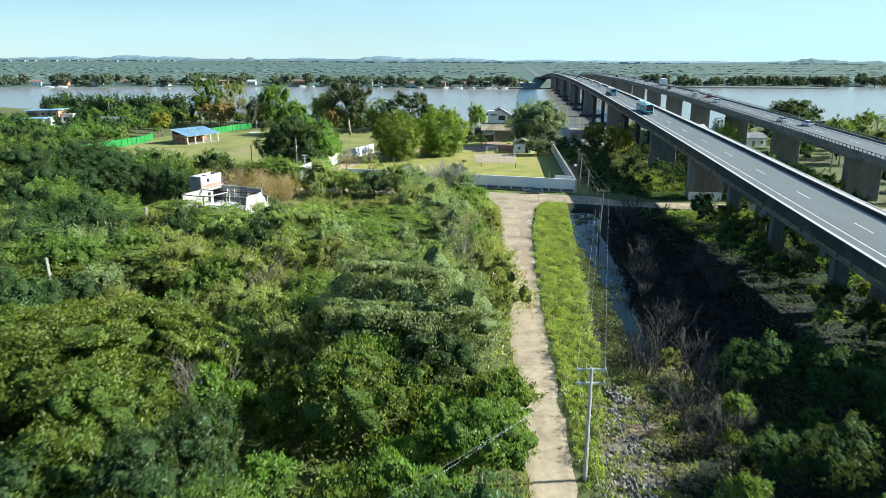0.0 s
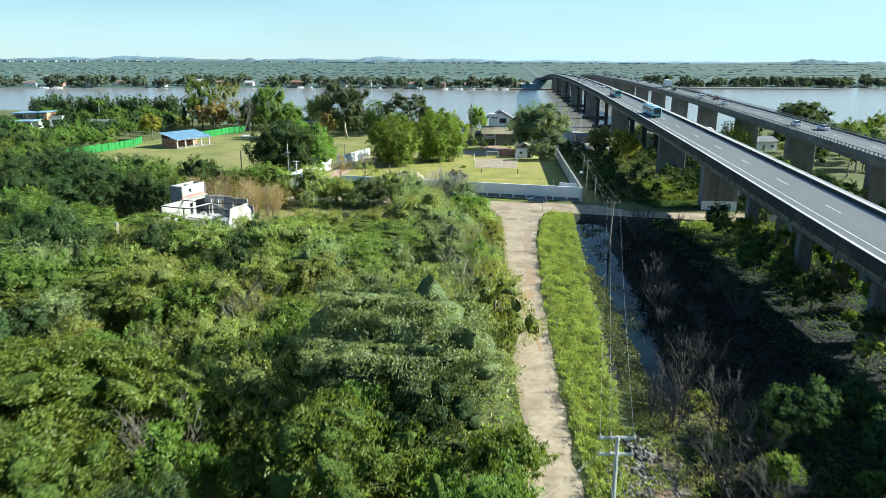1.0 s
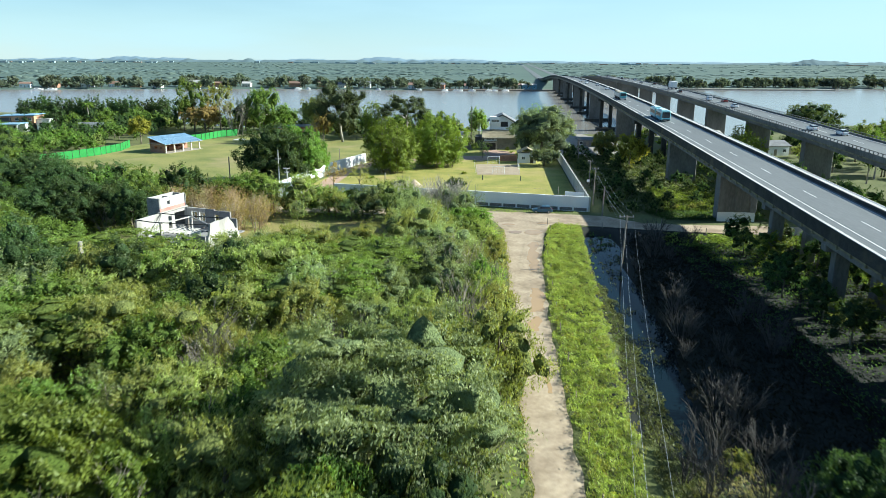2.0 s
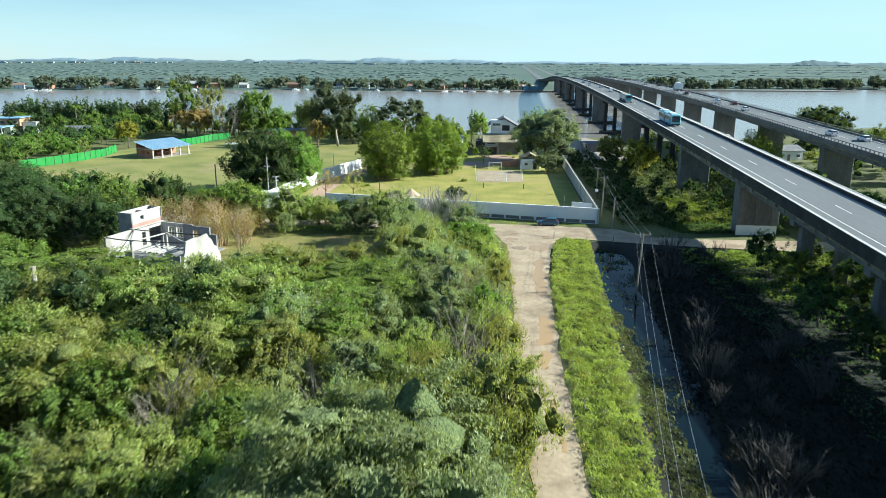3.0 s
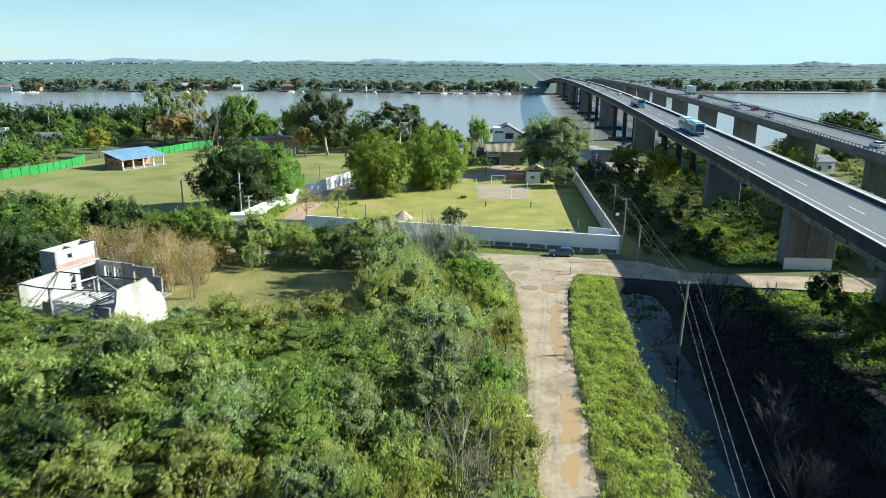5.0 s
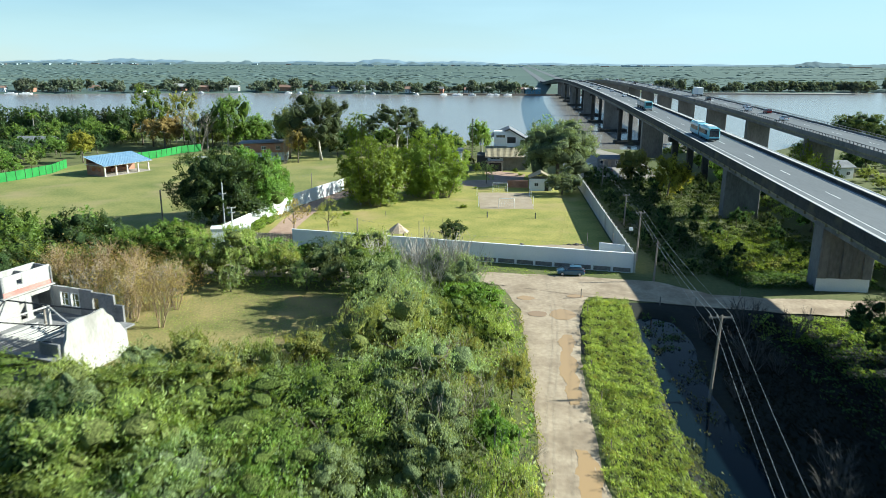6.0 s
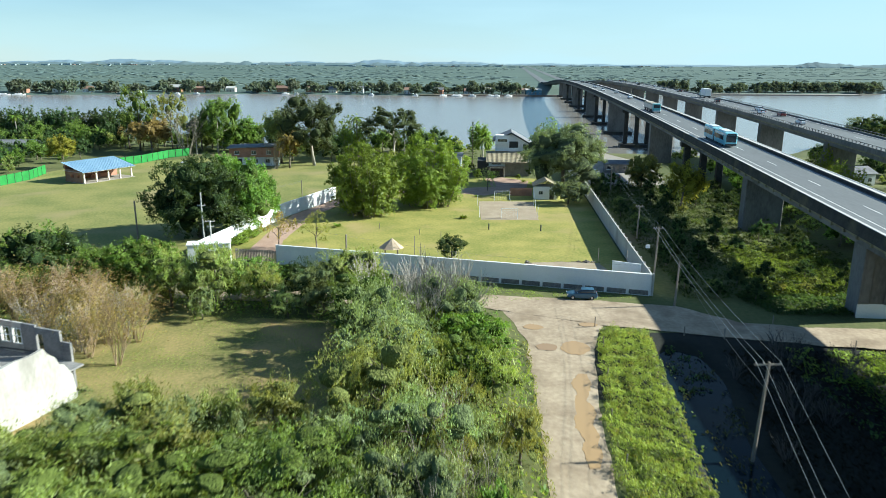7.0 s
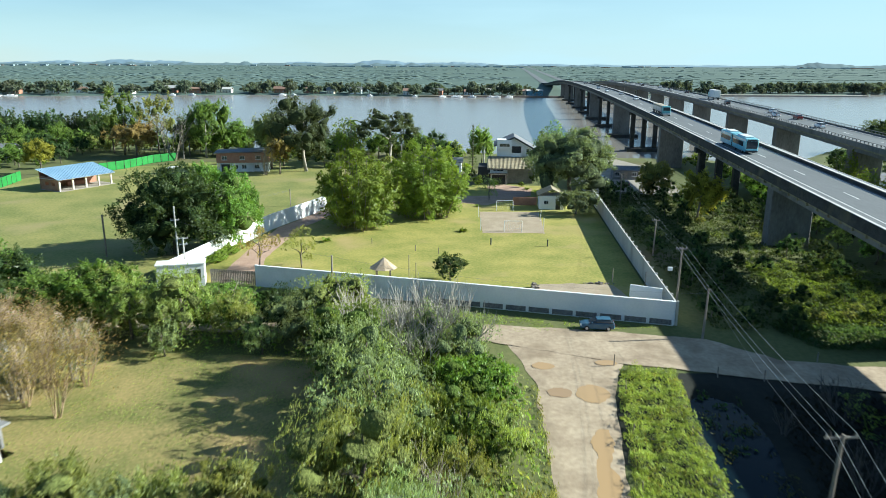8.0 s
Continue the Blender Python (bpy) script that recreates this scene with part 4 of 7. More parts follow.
def pick_thicket(x, y, r):
    k = r.random()
    if y < 62:
        return 5 if k < 0.45 else 0 if k < 0.7 else 3 if k < 0.85 else 6
    if x < -38:
        return 3 if k < 0.58 else 0 if k < 0.82 else 2 if k < 0.9 else 1
    if x > -12 and y > 88:
        return 4 if k < 0.4 else 7 if k < 0.75 else 2 if k < 0.9 else 6
    if y < 90:
        return 0 if k < 0.1 else 1 if k < 0.4 else 4 if k < 0.75 else 7 if k < 0.9 else 5
    return 2 if k < 0.25 else 1 if k < 0.5 else 0 if k < 0.62 else 3 if k < 0.68 else 4 if k < 0.86 else 7


scatter([(5.0, 26), (6.2, 60), (7.6, 90), (8.6, 120), (9.0, 128), (3, 160), (-40, 168), (-58, 160), (-110, 150), (-120, 100), (-80, 60), (-50, 26)], 3.95, pick_thicket, CLEAR, 5, 14000, (0.85, 1.2), 340)

def bamboo(seed, x, y, R, H, leaves, leaf, label, material="leaf_bamboo"):
    """A bamboo clump: canes from one foot, each ending in an arching, drooping plume of leaves."""
    rng = np.random.default_rng(seed)
    t = empty("bamboo", at(x, y, land(x, y) - 0.05), label, "bamboo", "bamboo clumps")
    P, N, A = [], [], []
    canes = 84
    m = leaves // canes
    for i in range(canes):
        a, q = rng.uniform(0, math.tau), math.sqrt(rng.uniform(0.0, 1))
        d = np.array((math.cos(a), math.sin(a)))
        h = H * (1.03 - 0.36 * q ** 3) * rng.uniform(0.70, 1.02)
        foot, top = 0.50 * R * q, R * (q * rng.uniform(0.74, 0.96) + 0.04)

        def along(k):
            r = foot + (top - foot) * np.sin(np.clip(k, 0, 1) * 1.5) ** 1.3
            return np.stack([d[0] * r, d[1] * r, h * (k - 0.09 * q * k ** 5)], -1)

        if i < 40:
            bm = bmesh.new()
            tube(bm, [tuple(along(k) - (0, 0, 0.2 * (k == 0))) for k in np.linspace(0, 1, 6)], [0.085, 0.08, 0.07, 0.06, 0.04, 0.02], 5)
            part("cane", bm, M["twig"], t)
        # side sprays up the cane, wide in the middle and pointed at the tip
        sprays = 16
        sk = np.clip(rng.uniform(0.12, 1.03, sprays), 0.12, 1.0)
        sa = rng.uniform(0, math.tau, sprays)
        reach = R * 0.22 * np.sqrt(np.clip(1.12 - sk, 0.08, 1)) * rng.uniform(0.6, 1.25, sprays)
        w = rng.integers(0, sprays, m)
        u = rng.uniform(0, 1, m) ** 0.8
        out = np.stack([np.cos(sa[w]), np.sin(sa[w]), np.full(m, 0.35)], -1)
        p = along(sk[w]) + out * (reach[w] * u)[:, None] - np.array((0, 0, 1.0)) * (reach[w] * 0.55 * u ** 2)[:, None] + rng.normal(0, 0.025 * R, (m, 3))
        p[:, 2] = np.maximum(p[:, 2], 0.5)
        P.append(p), N.append(out * 0.7 + np.array((d[0] * q, d[1] * q, 0.55))), A.append(out - np.array((0, 0, 0.9)))
    P, N, A = np.concatenate(P), np.concatenate(N), np.concatenate(A)
    k = len(P)
    a = unit(A + rng.normal(0, 0.5, (k, 3)))
    n = N + rng.normal(0, 0.3, (k, 3))
    n = unit(n - a * np.sum(n * a, axis=1)[:, None])
    b = np.cross(n, a)
    s = (leaf * rng.uniform(0.6, 1.35, k))[:, None]
    v = np.stack([P - a * s * 0.5, P + b * s * 0.17, P + a * s * 0.55, P - b * s * 0.17], 1).reshape(-1, 3)
    o = new("foliage", from_arrays("foliage", v, np.arange(4 * k).reshape(-1, 4), 4, [M[material]]))
    o.parent = t
    return t


bamboo(205, -14.0, 223.5, 8.8, 15.6, 30000, 0.62, "tall yellow-green bamboo clump on the lawn")
bamboo(206, -1.0, 234.5, 10.2, 16.6, 34000, 0.62, "tall yellow-green bamboo clump beside the driveway")
bamboo(221, -27.5, 314.0, 6.4, 15.6, 4500, 0.8, "bright feathery bamboo on the river bank")
bamboo(231, 97.0, 252.0, 5.4, 12.4, 4000, 0.7, "bright feathery bamboo between the bridges")
bamboo(232, 90.0, 228.0, 5.2, 11.8, 4000, 0.7, "bright feathery bamboo between the bridges")
bamboo(245, 36.0, 309.0, 6.2, 14.5, 4500, 0.7, "bright feathery bamboo behind the white house")
for i in range(13):
    bamboo(250 + i, -194 + i * 5.4, 362 + 3 * math.sin(i * 1.9), 6.2, 13.2 + 1.2 * math.sin(i * 2.3), 5200, 1.0, "tall dark bamboo hedge plant on the river bank", "leaf_dark")

for x, y, k, z in ((-46, 118.5, 12, 0.99), (-37, 116, 12, 0.94), (-55, 118, 12, 0.96), (-28.5, 115, 12, 0.86), (-41, 111, 12, 0.98), (-20, 121, 7, 1.35), (-24, 116, 4, 1.4), (-25.5, 122.5, 2, 0.95), (-22, 126, 1, 0.88), (-28, 122.5, 7, 1.15), (-17, 118, 1, 1.05), (-13, 122, 7, 1.4), (-15.5, 126, 4, 1.2), (-10, 118, 2, 0.95), (-29.5, 118, 1, 0.95), (-18.5, 125, 2, 0.85), (-11, 126, 1, 0.9), (-35, 106, 12, 0.82), (-47, 105, 12, 0.8), (-57, 98, 12, 1.05), (-36, 89, 12, 1.05), (-48, 88, 12, 0.95), (-20, 111, 12, 1.15), (-9, 114, 12, 1.05), (-28, 110, 12, 0.9), (-14, 104, 12, 1.05), (-60, 84, 12, 1.0), (-24, 97, 12, 1.0), (-13, 104, 12, 0.9), (-70, 108, 12, 1.1),
                   (-13, 119, 7, 0.8), (-23, 119, 4, 0.7), (-6, 122, 2, 0.85),
                   (-73, 176, 14, 0.74), (-66, 173, 14, 0.7), (-81, 181, 14, 0.72), (-78, 163, 14, 1.36), (-70, 152, 14, 1.36), (-86, 170, 14, 1.25), (-66, 146, 14, 1.15), (-92, 160, 14, 1.3), (-60, 152, 14, 0.92), (-77, 142, 14, 1.2), (-58, 158, 8, 0.9), (-52, 163, 8, 0.75), (-64, 162, 9, 0.9), (-98, 178, 14, 0.9), (-108, 168, 14, 1.0), (-118, 180, 14, 1.0), (-128, 192, 14, 0.9)):
    plant(k, x, y, z)

# single large trees: name, seed, x, y, half width, height, leaves, leaf size, material, label, more
BIG = [
    ("large_tree", 201, -3.0, 68.0, 8.3, 13.4, 40000, 0.40, "leaf_grey", "large grey-green willowy tree beside the dirt road", dict(blobs=44, blob=(0.20, 0.32), spread=0.70, lump=0.05, aspect=0.36, deep=0.5, core=0.5, rise=-0.1)),
    ("large_tree", 202, -31.8, 59.5, 9.8, 9.8, 32000, 0.40, "leaf_bright", "large bright green broad-leaved tree in the thicket", dict(blobs=40, blob=(0.20, 0.30), spread=0.72, aspect=0.6, deep=0.5, core=0.52)),
    ("mango_tree", 203, -42.5, 202.5, 8.4, 15.2, 12500, 0.58, "leaf_dark", "dense dark mango tree by the gate", dict(blobs=40, blob=(0.22, 0.34), spread=0.68, deep=0.55, core=0.5, under=-1.7)),
    ("mango_tree", 204, -37.0, 209.0, 7.2, 14.6, 10500, 0.58, "leaf_mid", "dense mango tree behind the white wall", dict(blobs=38, blob=(0.22, 0.34), spread=0.68, deep=0.55, core=0.5, under=-1.7)),
    ("large_tree", 207, 33.6, 258.0, 9.8, 16.4, 12000, 0.60, "leaf_silver", "wide grey-green tree over the shed", dict(blobs=38, blob=(0.22, 0.34), spread=0.70, core=0.7, deep=0.5, lump=0.05)),
    ("round_shrub", 208, 31.4, 236.5, 4.2, 5.6, 2600, 0.38, "leaf_silver", "rounded pale green shrub by the shed", dict(blobs=20, deep=0.5)),
    ("round_shrub", 209, 3.8, 187.6, 2.5, 4.4, 1500, 0.34, "leaf_dark", "dark rounded shrub on the lawn by the wall", dict(blobs=18, deep=0.5)),
    ("round_tree", 210, -38.6, 166.5, 5.0, 9.4, 5200, 0.45, "leaf_bright", "round bright green tree near the gate", dict(blobs=26, blob=(0.18, 0.32), deep=0.5)),
    ("tall_tree", 211, -106.0, 331.0, 6.2, 22.5, 2600, 0.7, "leaf_mid", "tall airy tree on the river bank", dict(blobs=26, blob=(0.14, 0.25), spread=0.84, deep=0.40, core=0.5, under=-1.2, lump=0.15)),
    ("tall_tree", 212, -96.0, 335.0, 5.6, 21.5, 2400, 0.7, "leaf_olive", "tall airy tree on the river bank", dict(blobs=26, blob=(0.14, 0.25), spread=0.84, deep=0.42, core=0.5, under=-1.2, lump=0.15)),
    ("autumn_tree", 213, -99.0, 324.0, 7.2, 13.0, 3200, 0.6, "leaf_rust", "rusty autumn-coloured tree by the green fence", dict(blobs=20, deep=0.46)),
    ("dark_tree", 214, -112.0, 336.0, 5.6, 14.5, 2200, 0.6, "leaf_dark", "dark green tree on the river bank", dict(blobs=18, deep=0.48)),
    ("tall_tree", 215, -76.0, 325.0, 6.6, 21.0, 3600, 0.65, "leaf_mid", "tall green tree with drooping lower leaves", dict(blobs=30, blob=(0.18, 0.30), spread=0.76, deep=0.5, lump=0.10, core=0.66)),
    ("dark_tree", 216, -84.0, 331.0, 5.4, 13.5, 2200, 0.6, "leaf_dark", "dark green tree on the river bank", dict(blobs=18, deep=0.48)),
    ("dark_tree", 217, -67.0, 330.0, 5.6, 13.0, 2200, 0.6, "leaf_bright", "green tree on the river bank", dict(blobs=18, deep=0.48)),
    ("large_tree", 218, -38.0, 296.0, 8.8, 21.5, 9000, 0.55, "leaf_deep", "large dark spreading tree with bare pale trunks", dict(blobs=36, blob=(0.18, 0.30), spread=0.78, deep=0.46, under=-1.2, lump=0.08, core=0.68)),
    ("large_tree", 219, -48.5, 300.0, 6.2, 17.5, 3000, 0.6, "leaf_olive", "brownish-green tree over the brown house", dict(blobs=20, deep=0.42)),
    ("autumn_tree", 220, -44.0, 290.0, 4.2, 12.5, 1800, 0.5, "leaf_rust", "reddish-brown tree beside the brown house", dict(blobs=18, deep=0.42)),
    ("umbrella_tree", 222, -14.0, 314.0, 8.8, 16.5, 6500, 0.55, "leaf_deep", "flat-topped umbrella tree against the river", dict(blobs=26, blob=(0.15, 0.26), spread=0.85, deep=0.34, core=0.6, under=-0.8, lump=0.15)),
    ("yellow_tree", 223, -111.5, 288.0, 4.2, 10.2, 1900, 0.5, "leaf_yellow", "yellow-green tree beside the pavilion", dict(blobs=18, deep=0.42)),
    ("dark_tree", 224, 3.0, 309.0, 4.8, 8.0, 1700, 0.55, "leaf_dark", "low dark tree on the river bank", dict(blobs=18, deep=0.5)),
    ("bright_tree", 225, 14.5, 307.0, 4.0, 13.0, 1800, 0.5, "leaf_bamboo", "bright green tree behind the white house", dict(blobs=20, deep=0.46)),
    ("bright_tree", 227, 43.5, 300.0, 4.6, 9.0, 1600, 0.5, "leaf_dark", "dark tree beside the bridge", dict(blobs=18, deep=0.48)),
    ("yellow_tree", 228, 55.6, 231.0, 4.4, 11.0, 3200, 0.45, "leaf_yellow", "yellow-leaved tree beside the bridge piers", dict(blobs=18, deep=0.5)),
    ("round_tree", 229, 54.0, 259.0, 4.0, 8.6, 11500, 0.36, "leaf_olive", "small green tree beside the bridge piers", dict(blobs=18, deep=0.5)),
    ("round_tree", 230, 165.0, 350.0, 9.5, 13.0, 3000, 0.8, "leaf_dark", "dark round tree beyond the bridges", dict(blobs=20, deep=0.5)),
    ("courtyard_tree", 234, -26.0, 193.5, 3.2, 6.8, 900, 0.32, "leaf_rust", "thin brownish tree inside the gate", dict(blobs=10, deep=0.42, core=0.0)),
    ("courtyard_tree", 235, -19.5, 194.5, 3.0, 6.4, 850, 0.32, "leaf_olive", "thin olive tree inside the wall", dict(blobs=10, deep=0.42, core=0.0)),
    ("courtyard_tree", 236, 13.5, 252.0, 2.8, 6.0, 600, 0.34, "leaf_grey", "small thinly leaved tree by the driveway", dict(blobs=9, deep=0.45, core=0.0)),
    ("roadside_tree", 237, -9.5, 165.0, 4.8, 8.2, 2600, 0.32, "leaf_olive", "thin leaning tree before the white wall", dict(blobs=20, deep=0.45, core=0.6)),
    ("roadside_tree", 238, -23.0, 167.5, 5.6, 5.8, 3600, 0.32, "leaf_mid", "wide low green tree before the white wall", dict(blobs=26, blob=(0.18, 0.32), deep=0.5)),
    ("roadside_tree", 239, -15.5, 165.0, 4.6, 5.6, 2600, 0.32, "leaf_dark", "low green tree before the white wall", dict(blobs=20, deep=0.5)),
    ("roadside_tree", 240, 0.5, 153.5, 4.8, 6.8, 3200, 0.28, "leaf_grey", "silvery feathery shrub at the road corner", dict(blobs=26, blob=(0.18, 0.32), deep=0.5, lump=0.18, core=0.45, rise=1.0, aspect=0.3)),
    ("roadside_tree", 241, 6.0, 146.0, 4.4, 6.4, 3200, 0.36, "leaf_bright", "fresh green broad-leaved shrub beside the road", dict(blobs=26, blob=(0.18, 0.32), deep=0.5)),
    ("roadside_tree", 242, 5.0, 137.5, 4.6, 6.2, 3200, 0.34, "leaf_mid", "green shrub beside the dirt road", dict(blobs=26, blob=(0.18, 0.32), deep=0.5, lump=0.1)),
    ("roadside_tree", 243, -4.5, 147.5, 5.2, 9.0, 4200, 0.30, "leaf_grey", "grey-green feathery shrub beside the clearing", dict(blobs=22, deep=0.5, lump=0.18, core=0.45, rise=1.0)),
    ("roadside_tree", 244, -2.6, 137.5, 5.2, 8.8, 4000, 0.30, "leaf_grey", "grey-green shrub beside the clearing", dict(blobs=26, blob=(0.18, 0.32), deep=0.5, lump=0.16, core=0.5, rise=0.9)),
    ("roadside_tree", 246, -2.8, 129.0, 5.4, 10.2, 4200, 0.30, "leaf_olive", "olive feathery tree beside the clearing", dict(blobs=20, deep=0.5, lump=0.16, aspect=0.32, core=0.45, rise=1.0)),
    ("roadside_tree", 248, -7.0, 154.0, 4.6, 8.6, 3800, 0.30, "leaf_mid", "leafy green tree behind the clearing", dict(blobs=24, deep=0.5, lump=0.12)),
    ("roadside_tree", 247, 0.5, 121.5, 5.0, 8.8, 4200, 0.30, "leaf_grey", "grey-green feathery tree beside the dirt road", dict(blobs=20, deep=0.5, lump=0.16, aspect=0.32, core=0.45, rise=1.0)),
]
for name, seed, x, y, R, H, leaves, leaf, material, label, kw in BIG:
    t = broad(name, seed, R, H, int(leaves * 1.75), leaf * 0.8, material, label, "shrub" if "shrub" in name else "tree", "pale_bark" if seed in (218, 222, 215) else "bark", **kw)
    t.matrix_basis = at(x, y, land(x, y) - 0.05)

# bare and rusty brush
TW = [("rust_twig", 6.5, 3.6, "bare rust-brown brushy tree by the ruin"), ("twig", 5.2, 3.0, "bare grey brushy shrub"), ("dark_twig", 3.2, 2.2, "low bare grey shrub in the marsh"), ("pale_bark", 5.2, 3.2, "bare silvery-grey brushy shrub")]
bare_first = {}


def bare(kind, x, y, s=1.0, turn=0.0):
    m = at(x, y, land(x, y), turn, s)
    if kind in bare_first:
        return copy_thing(bare_first[kind], m)
    mt, H, sp, label = TW[kind]
    t = empty("bare_shrub", m, label, "shrub", "bare brush")
    part("brush", twig_bm(300 + kind, H, sp, 10, 5, 0.055), M[mt], t)
    if kind == 0:
        rng = np.random.default_rng(7)
        p = rng.normal(0, 1, (1500, 3)) * (2.0, 2.0, 1.1) + (0, 0, 4.6)
        v, f = leaf_quads(rng, p, rng.normal(0, 1, (1500, 3)), 0.20, 0.4)
        o = new("dry_leaves", from_arrays("dry_leaves", v, f, 4, [M["leaf_rust"]]))
        o.parent = t
    bare_first[kind] = t
    return t


for i, (x, y) in enumerate(((-37.5, 152), (-41, 158), (-45.5, 159.5), (-34.0, 152.5), (-48, 156), (-40, 154.5), (-43, 151), (-52, 159), (-33.5, 146), (-37.5, 148))):
    if i % 2:
        plant(13, x, y, 0.78 + 0.07 * (i % 4))
    bare(0, x + 1, y - 1, 1.0 + 0.06 * (i % 3), i * 67)
    if i % 3 == 0:
        bare(3, x - 1, y + 0.5, 1.1, i * 41)
for i, (x, y) in enumerate(((-45, 84), (-72, 170), (-95, 165), (-12, 70), (-22, 49), (6.8, 108), (-48, 288), (-85, 318), (-60, 146), (2.5, 128), (-110, 180), (-20, 58), (3, 116))):
    bare(1, x, y, 1.0 + 0.1 * (i % 4) + (1.5 if y > 310 else 0.5 if y > 280 else 0), i * 51)
for i, (x, y) in enumerate(((0.5, 158), (-2, 152), (-1, 156.5), (2.2, 155), (-4, 157.5), (1.5, 150.5), (3.6, 157), (0.5, 153.5), (4.4, 153), (-7, 158))):
    bare(3, x, y, 1.5 + 0.1 * (i % 4), i * 51)
rb = random.Random(4)
for i in range(13):
    bare(1, rb.uniform(-24, 6), rb.uniform(60, 126), rb.uniform(1.05, 1.5), rb.uniform(0, 360))
for i in range(22):
    y = rb.uniform(78, 150)
    bare(2, ditch_left(y) + ditch_width(y) + rb.uniform(1.5, 14), y, rb.uniform(0.6, 1.2), rb.uniform(0, 360))

for x, y, k, s in ((15.5, 268, 6, 0.5), (18, 276, 6, 0.6), (12, 272, 5, 0.5), (21, 281, 9, 0.35), (8, 262, 6, 0.45), (27, 277, 9, 0.4), (10, 283, 5, 0.6), (23, 270, 6, 0.35)):
    plant(k, x, y, s)

# woods left of the field and along the river
EXTRA = [[(-118, 188), (-124, 252), (-110, 296), (-36, 300), (-36, 186)], *CLEAR]
scatter([(-58, 160), (-52, 176), (-75, 184), (-116, 190), (-126, 250), (-150, 262), (-165, 215), (-110, 140)], 6.2, lambda x, y, r: r.choice((8, 8, 9, 9, 10)), EXTRA, 21, 5000, (0.7, 1.02), 100)
scatter([(-56, 158), (-52, 178), (-112, 186), (-122, 150)], 7.5, lambda x, y, r: r.choice((8, 9, 9)), (), 24, 900, (0.95, 1.2), 20)
scatter([(-114, 290), (-122, 345), (-190, 352), (-200, 310), (-150, 300)], 5.5, lambda x, y, r: r.choice((8, 9, 9, 10)), [[(-178, 296), (-178, 330), (-150, 330), (-150, 296)]], 22, 1500, (0.5, 0.78), 46, "dense green trees and bushes behind the field")
scatter([(-62, 302), (-62, 330), (8, 334), (8, 312), (-20, 305)], 6.0, lambda x, y, r: r.choice((8, 9, 11, 11)), (), 23, 800, (0.6, 0.95), 20)
scatter([(-190, 340), (-185, 352), (-110, 352), (-20, 338), (14, 330), (14, 322), (-30, 326), (-110, 338)], 4.6, lambda x, y, r: r.choice((9, 11, 11, 8)), (), 26, 1500, (0.6, 1.1), 90, "dense bushes along the river bank")
scatter([(-112, 256), (-118, 292), (-135, 300), (-205, 304), (-205, 250), (-150, 262)], 5.0, lambda x, y, r: r.choice((8, 9, 10, 11)), [[(-122, 262), (-122, 296), (-84, 296), (-84, 262)]], 27, 2000, (0.5, 0.85), 90, "dense green trees and bushes by the riverside field")
# shrubs beneath and beside the bridges
UNDER = [[(40, 143), (34, 167), (66, 160), (66, 143)], [(40, 262), (66, 262), (68, 326), (40, 326)], [(48, 160), (48, 169), (66, 169), (66, 160)]]
scatter([(36, 168), (66, 166), (72, 262), (41, 268), (39, 200)], 3.6, lambda x, y, r: r.choice((9, 9, 11, 9)), UNDER, 31, 3000, (0.30, 0.50), 80)
scatter([(46, 70), (64, 60), (80, 60), (82, 142), (48, 142)], 4.4, lambda x, y, r: r.choice((6, 9, 9, 8, 11)), UNDER, 32, 3000, (0.45, 0.8), 84)
scatter([(22, 30), (50, 14), (50, 70), (27, 66), (21, 52)], 3.6, lambda x, y, r: r.choice((3, 6, 6)), (), 33, 900, (0.45, 0.8), 40)
scatter([(72, 60), (86, 60), (98, 320), (80, 320)], 5.0, lambda x, y, r: r.choice((8, 11, 10, 11)), [[(66, 140), (100, 140), (100, 160), (66, 160)]], 34, 1500, (0.5, 0.9), 34)
scatter([(69, 162), (88, 162), (95, 268), (77, 268)], 5.2, lambda x, y, r: r.choice((8, 9, 10, 11)), (), 36, 2500, (0.6, 0.85), 62, "trees and bushes between the two bridges")
scatter([(104, 150), (150, 150), (170, 300), (118, 300)], 8.5, lambda x, y, r: r.choice((8, 9, 9, 10, 11)), [[(100, 195), (122, 195), (122, 222), (104, 222)]], 37, 1500, (0.6, 1.0), 60, "trees and bushes beside the far bridge")
scatter([(104, 120), (240, 160), (300, 330), (240, 380), (165, 345), (118, 300)], 10.0, lambda x, y, r: r.choice((8, 9, 10)), [[(100, 150), (118, 215), (135, 200), (110, 140)]], 35, 1500, (0.9, 1.3), 44, "green woods on the flat land beyond the bridges")


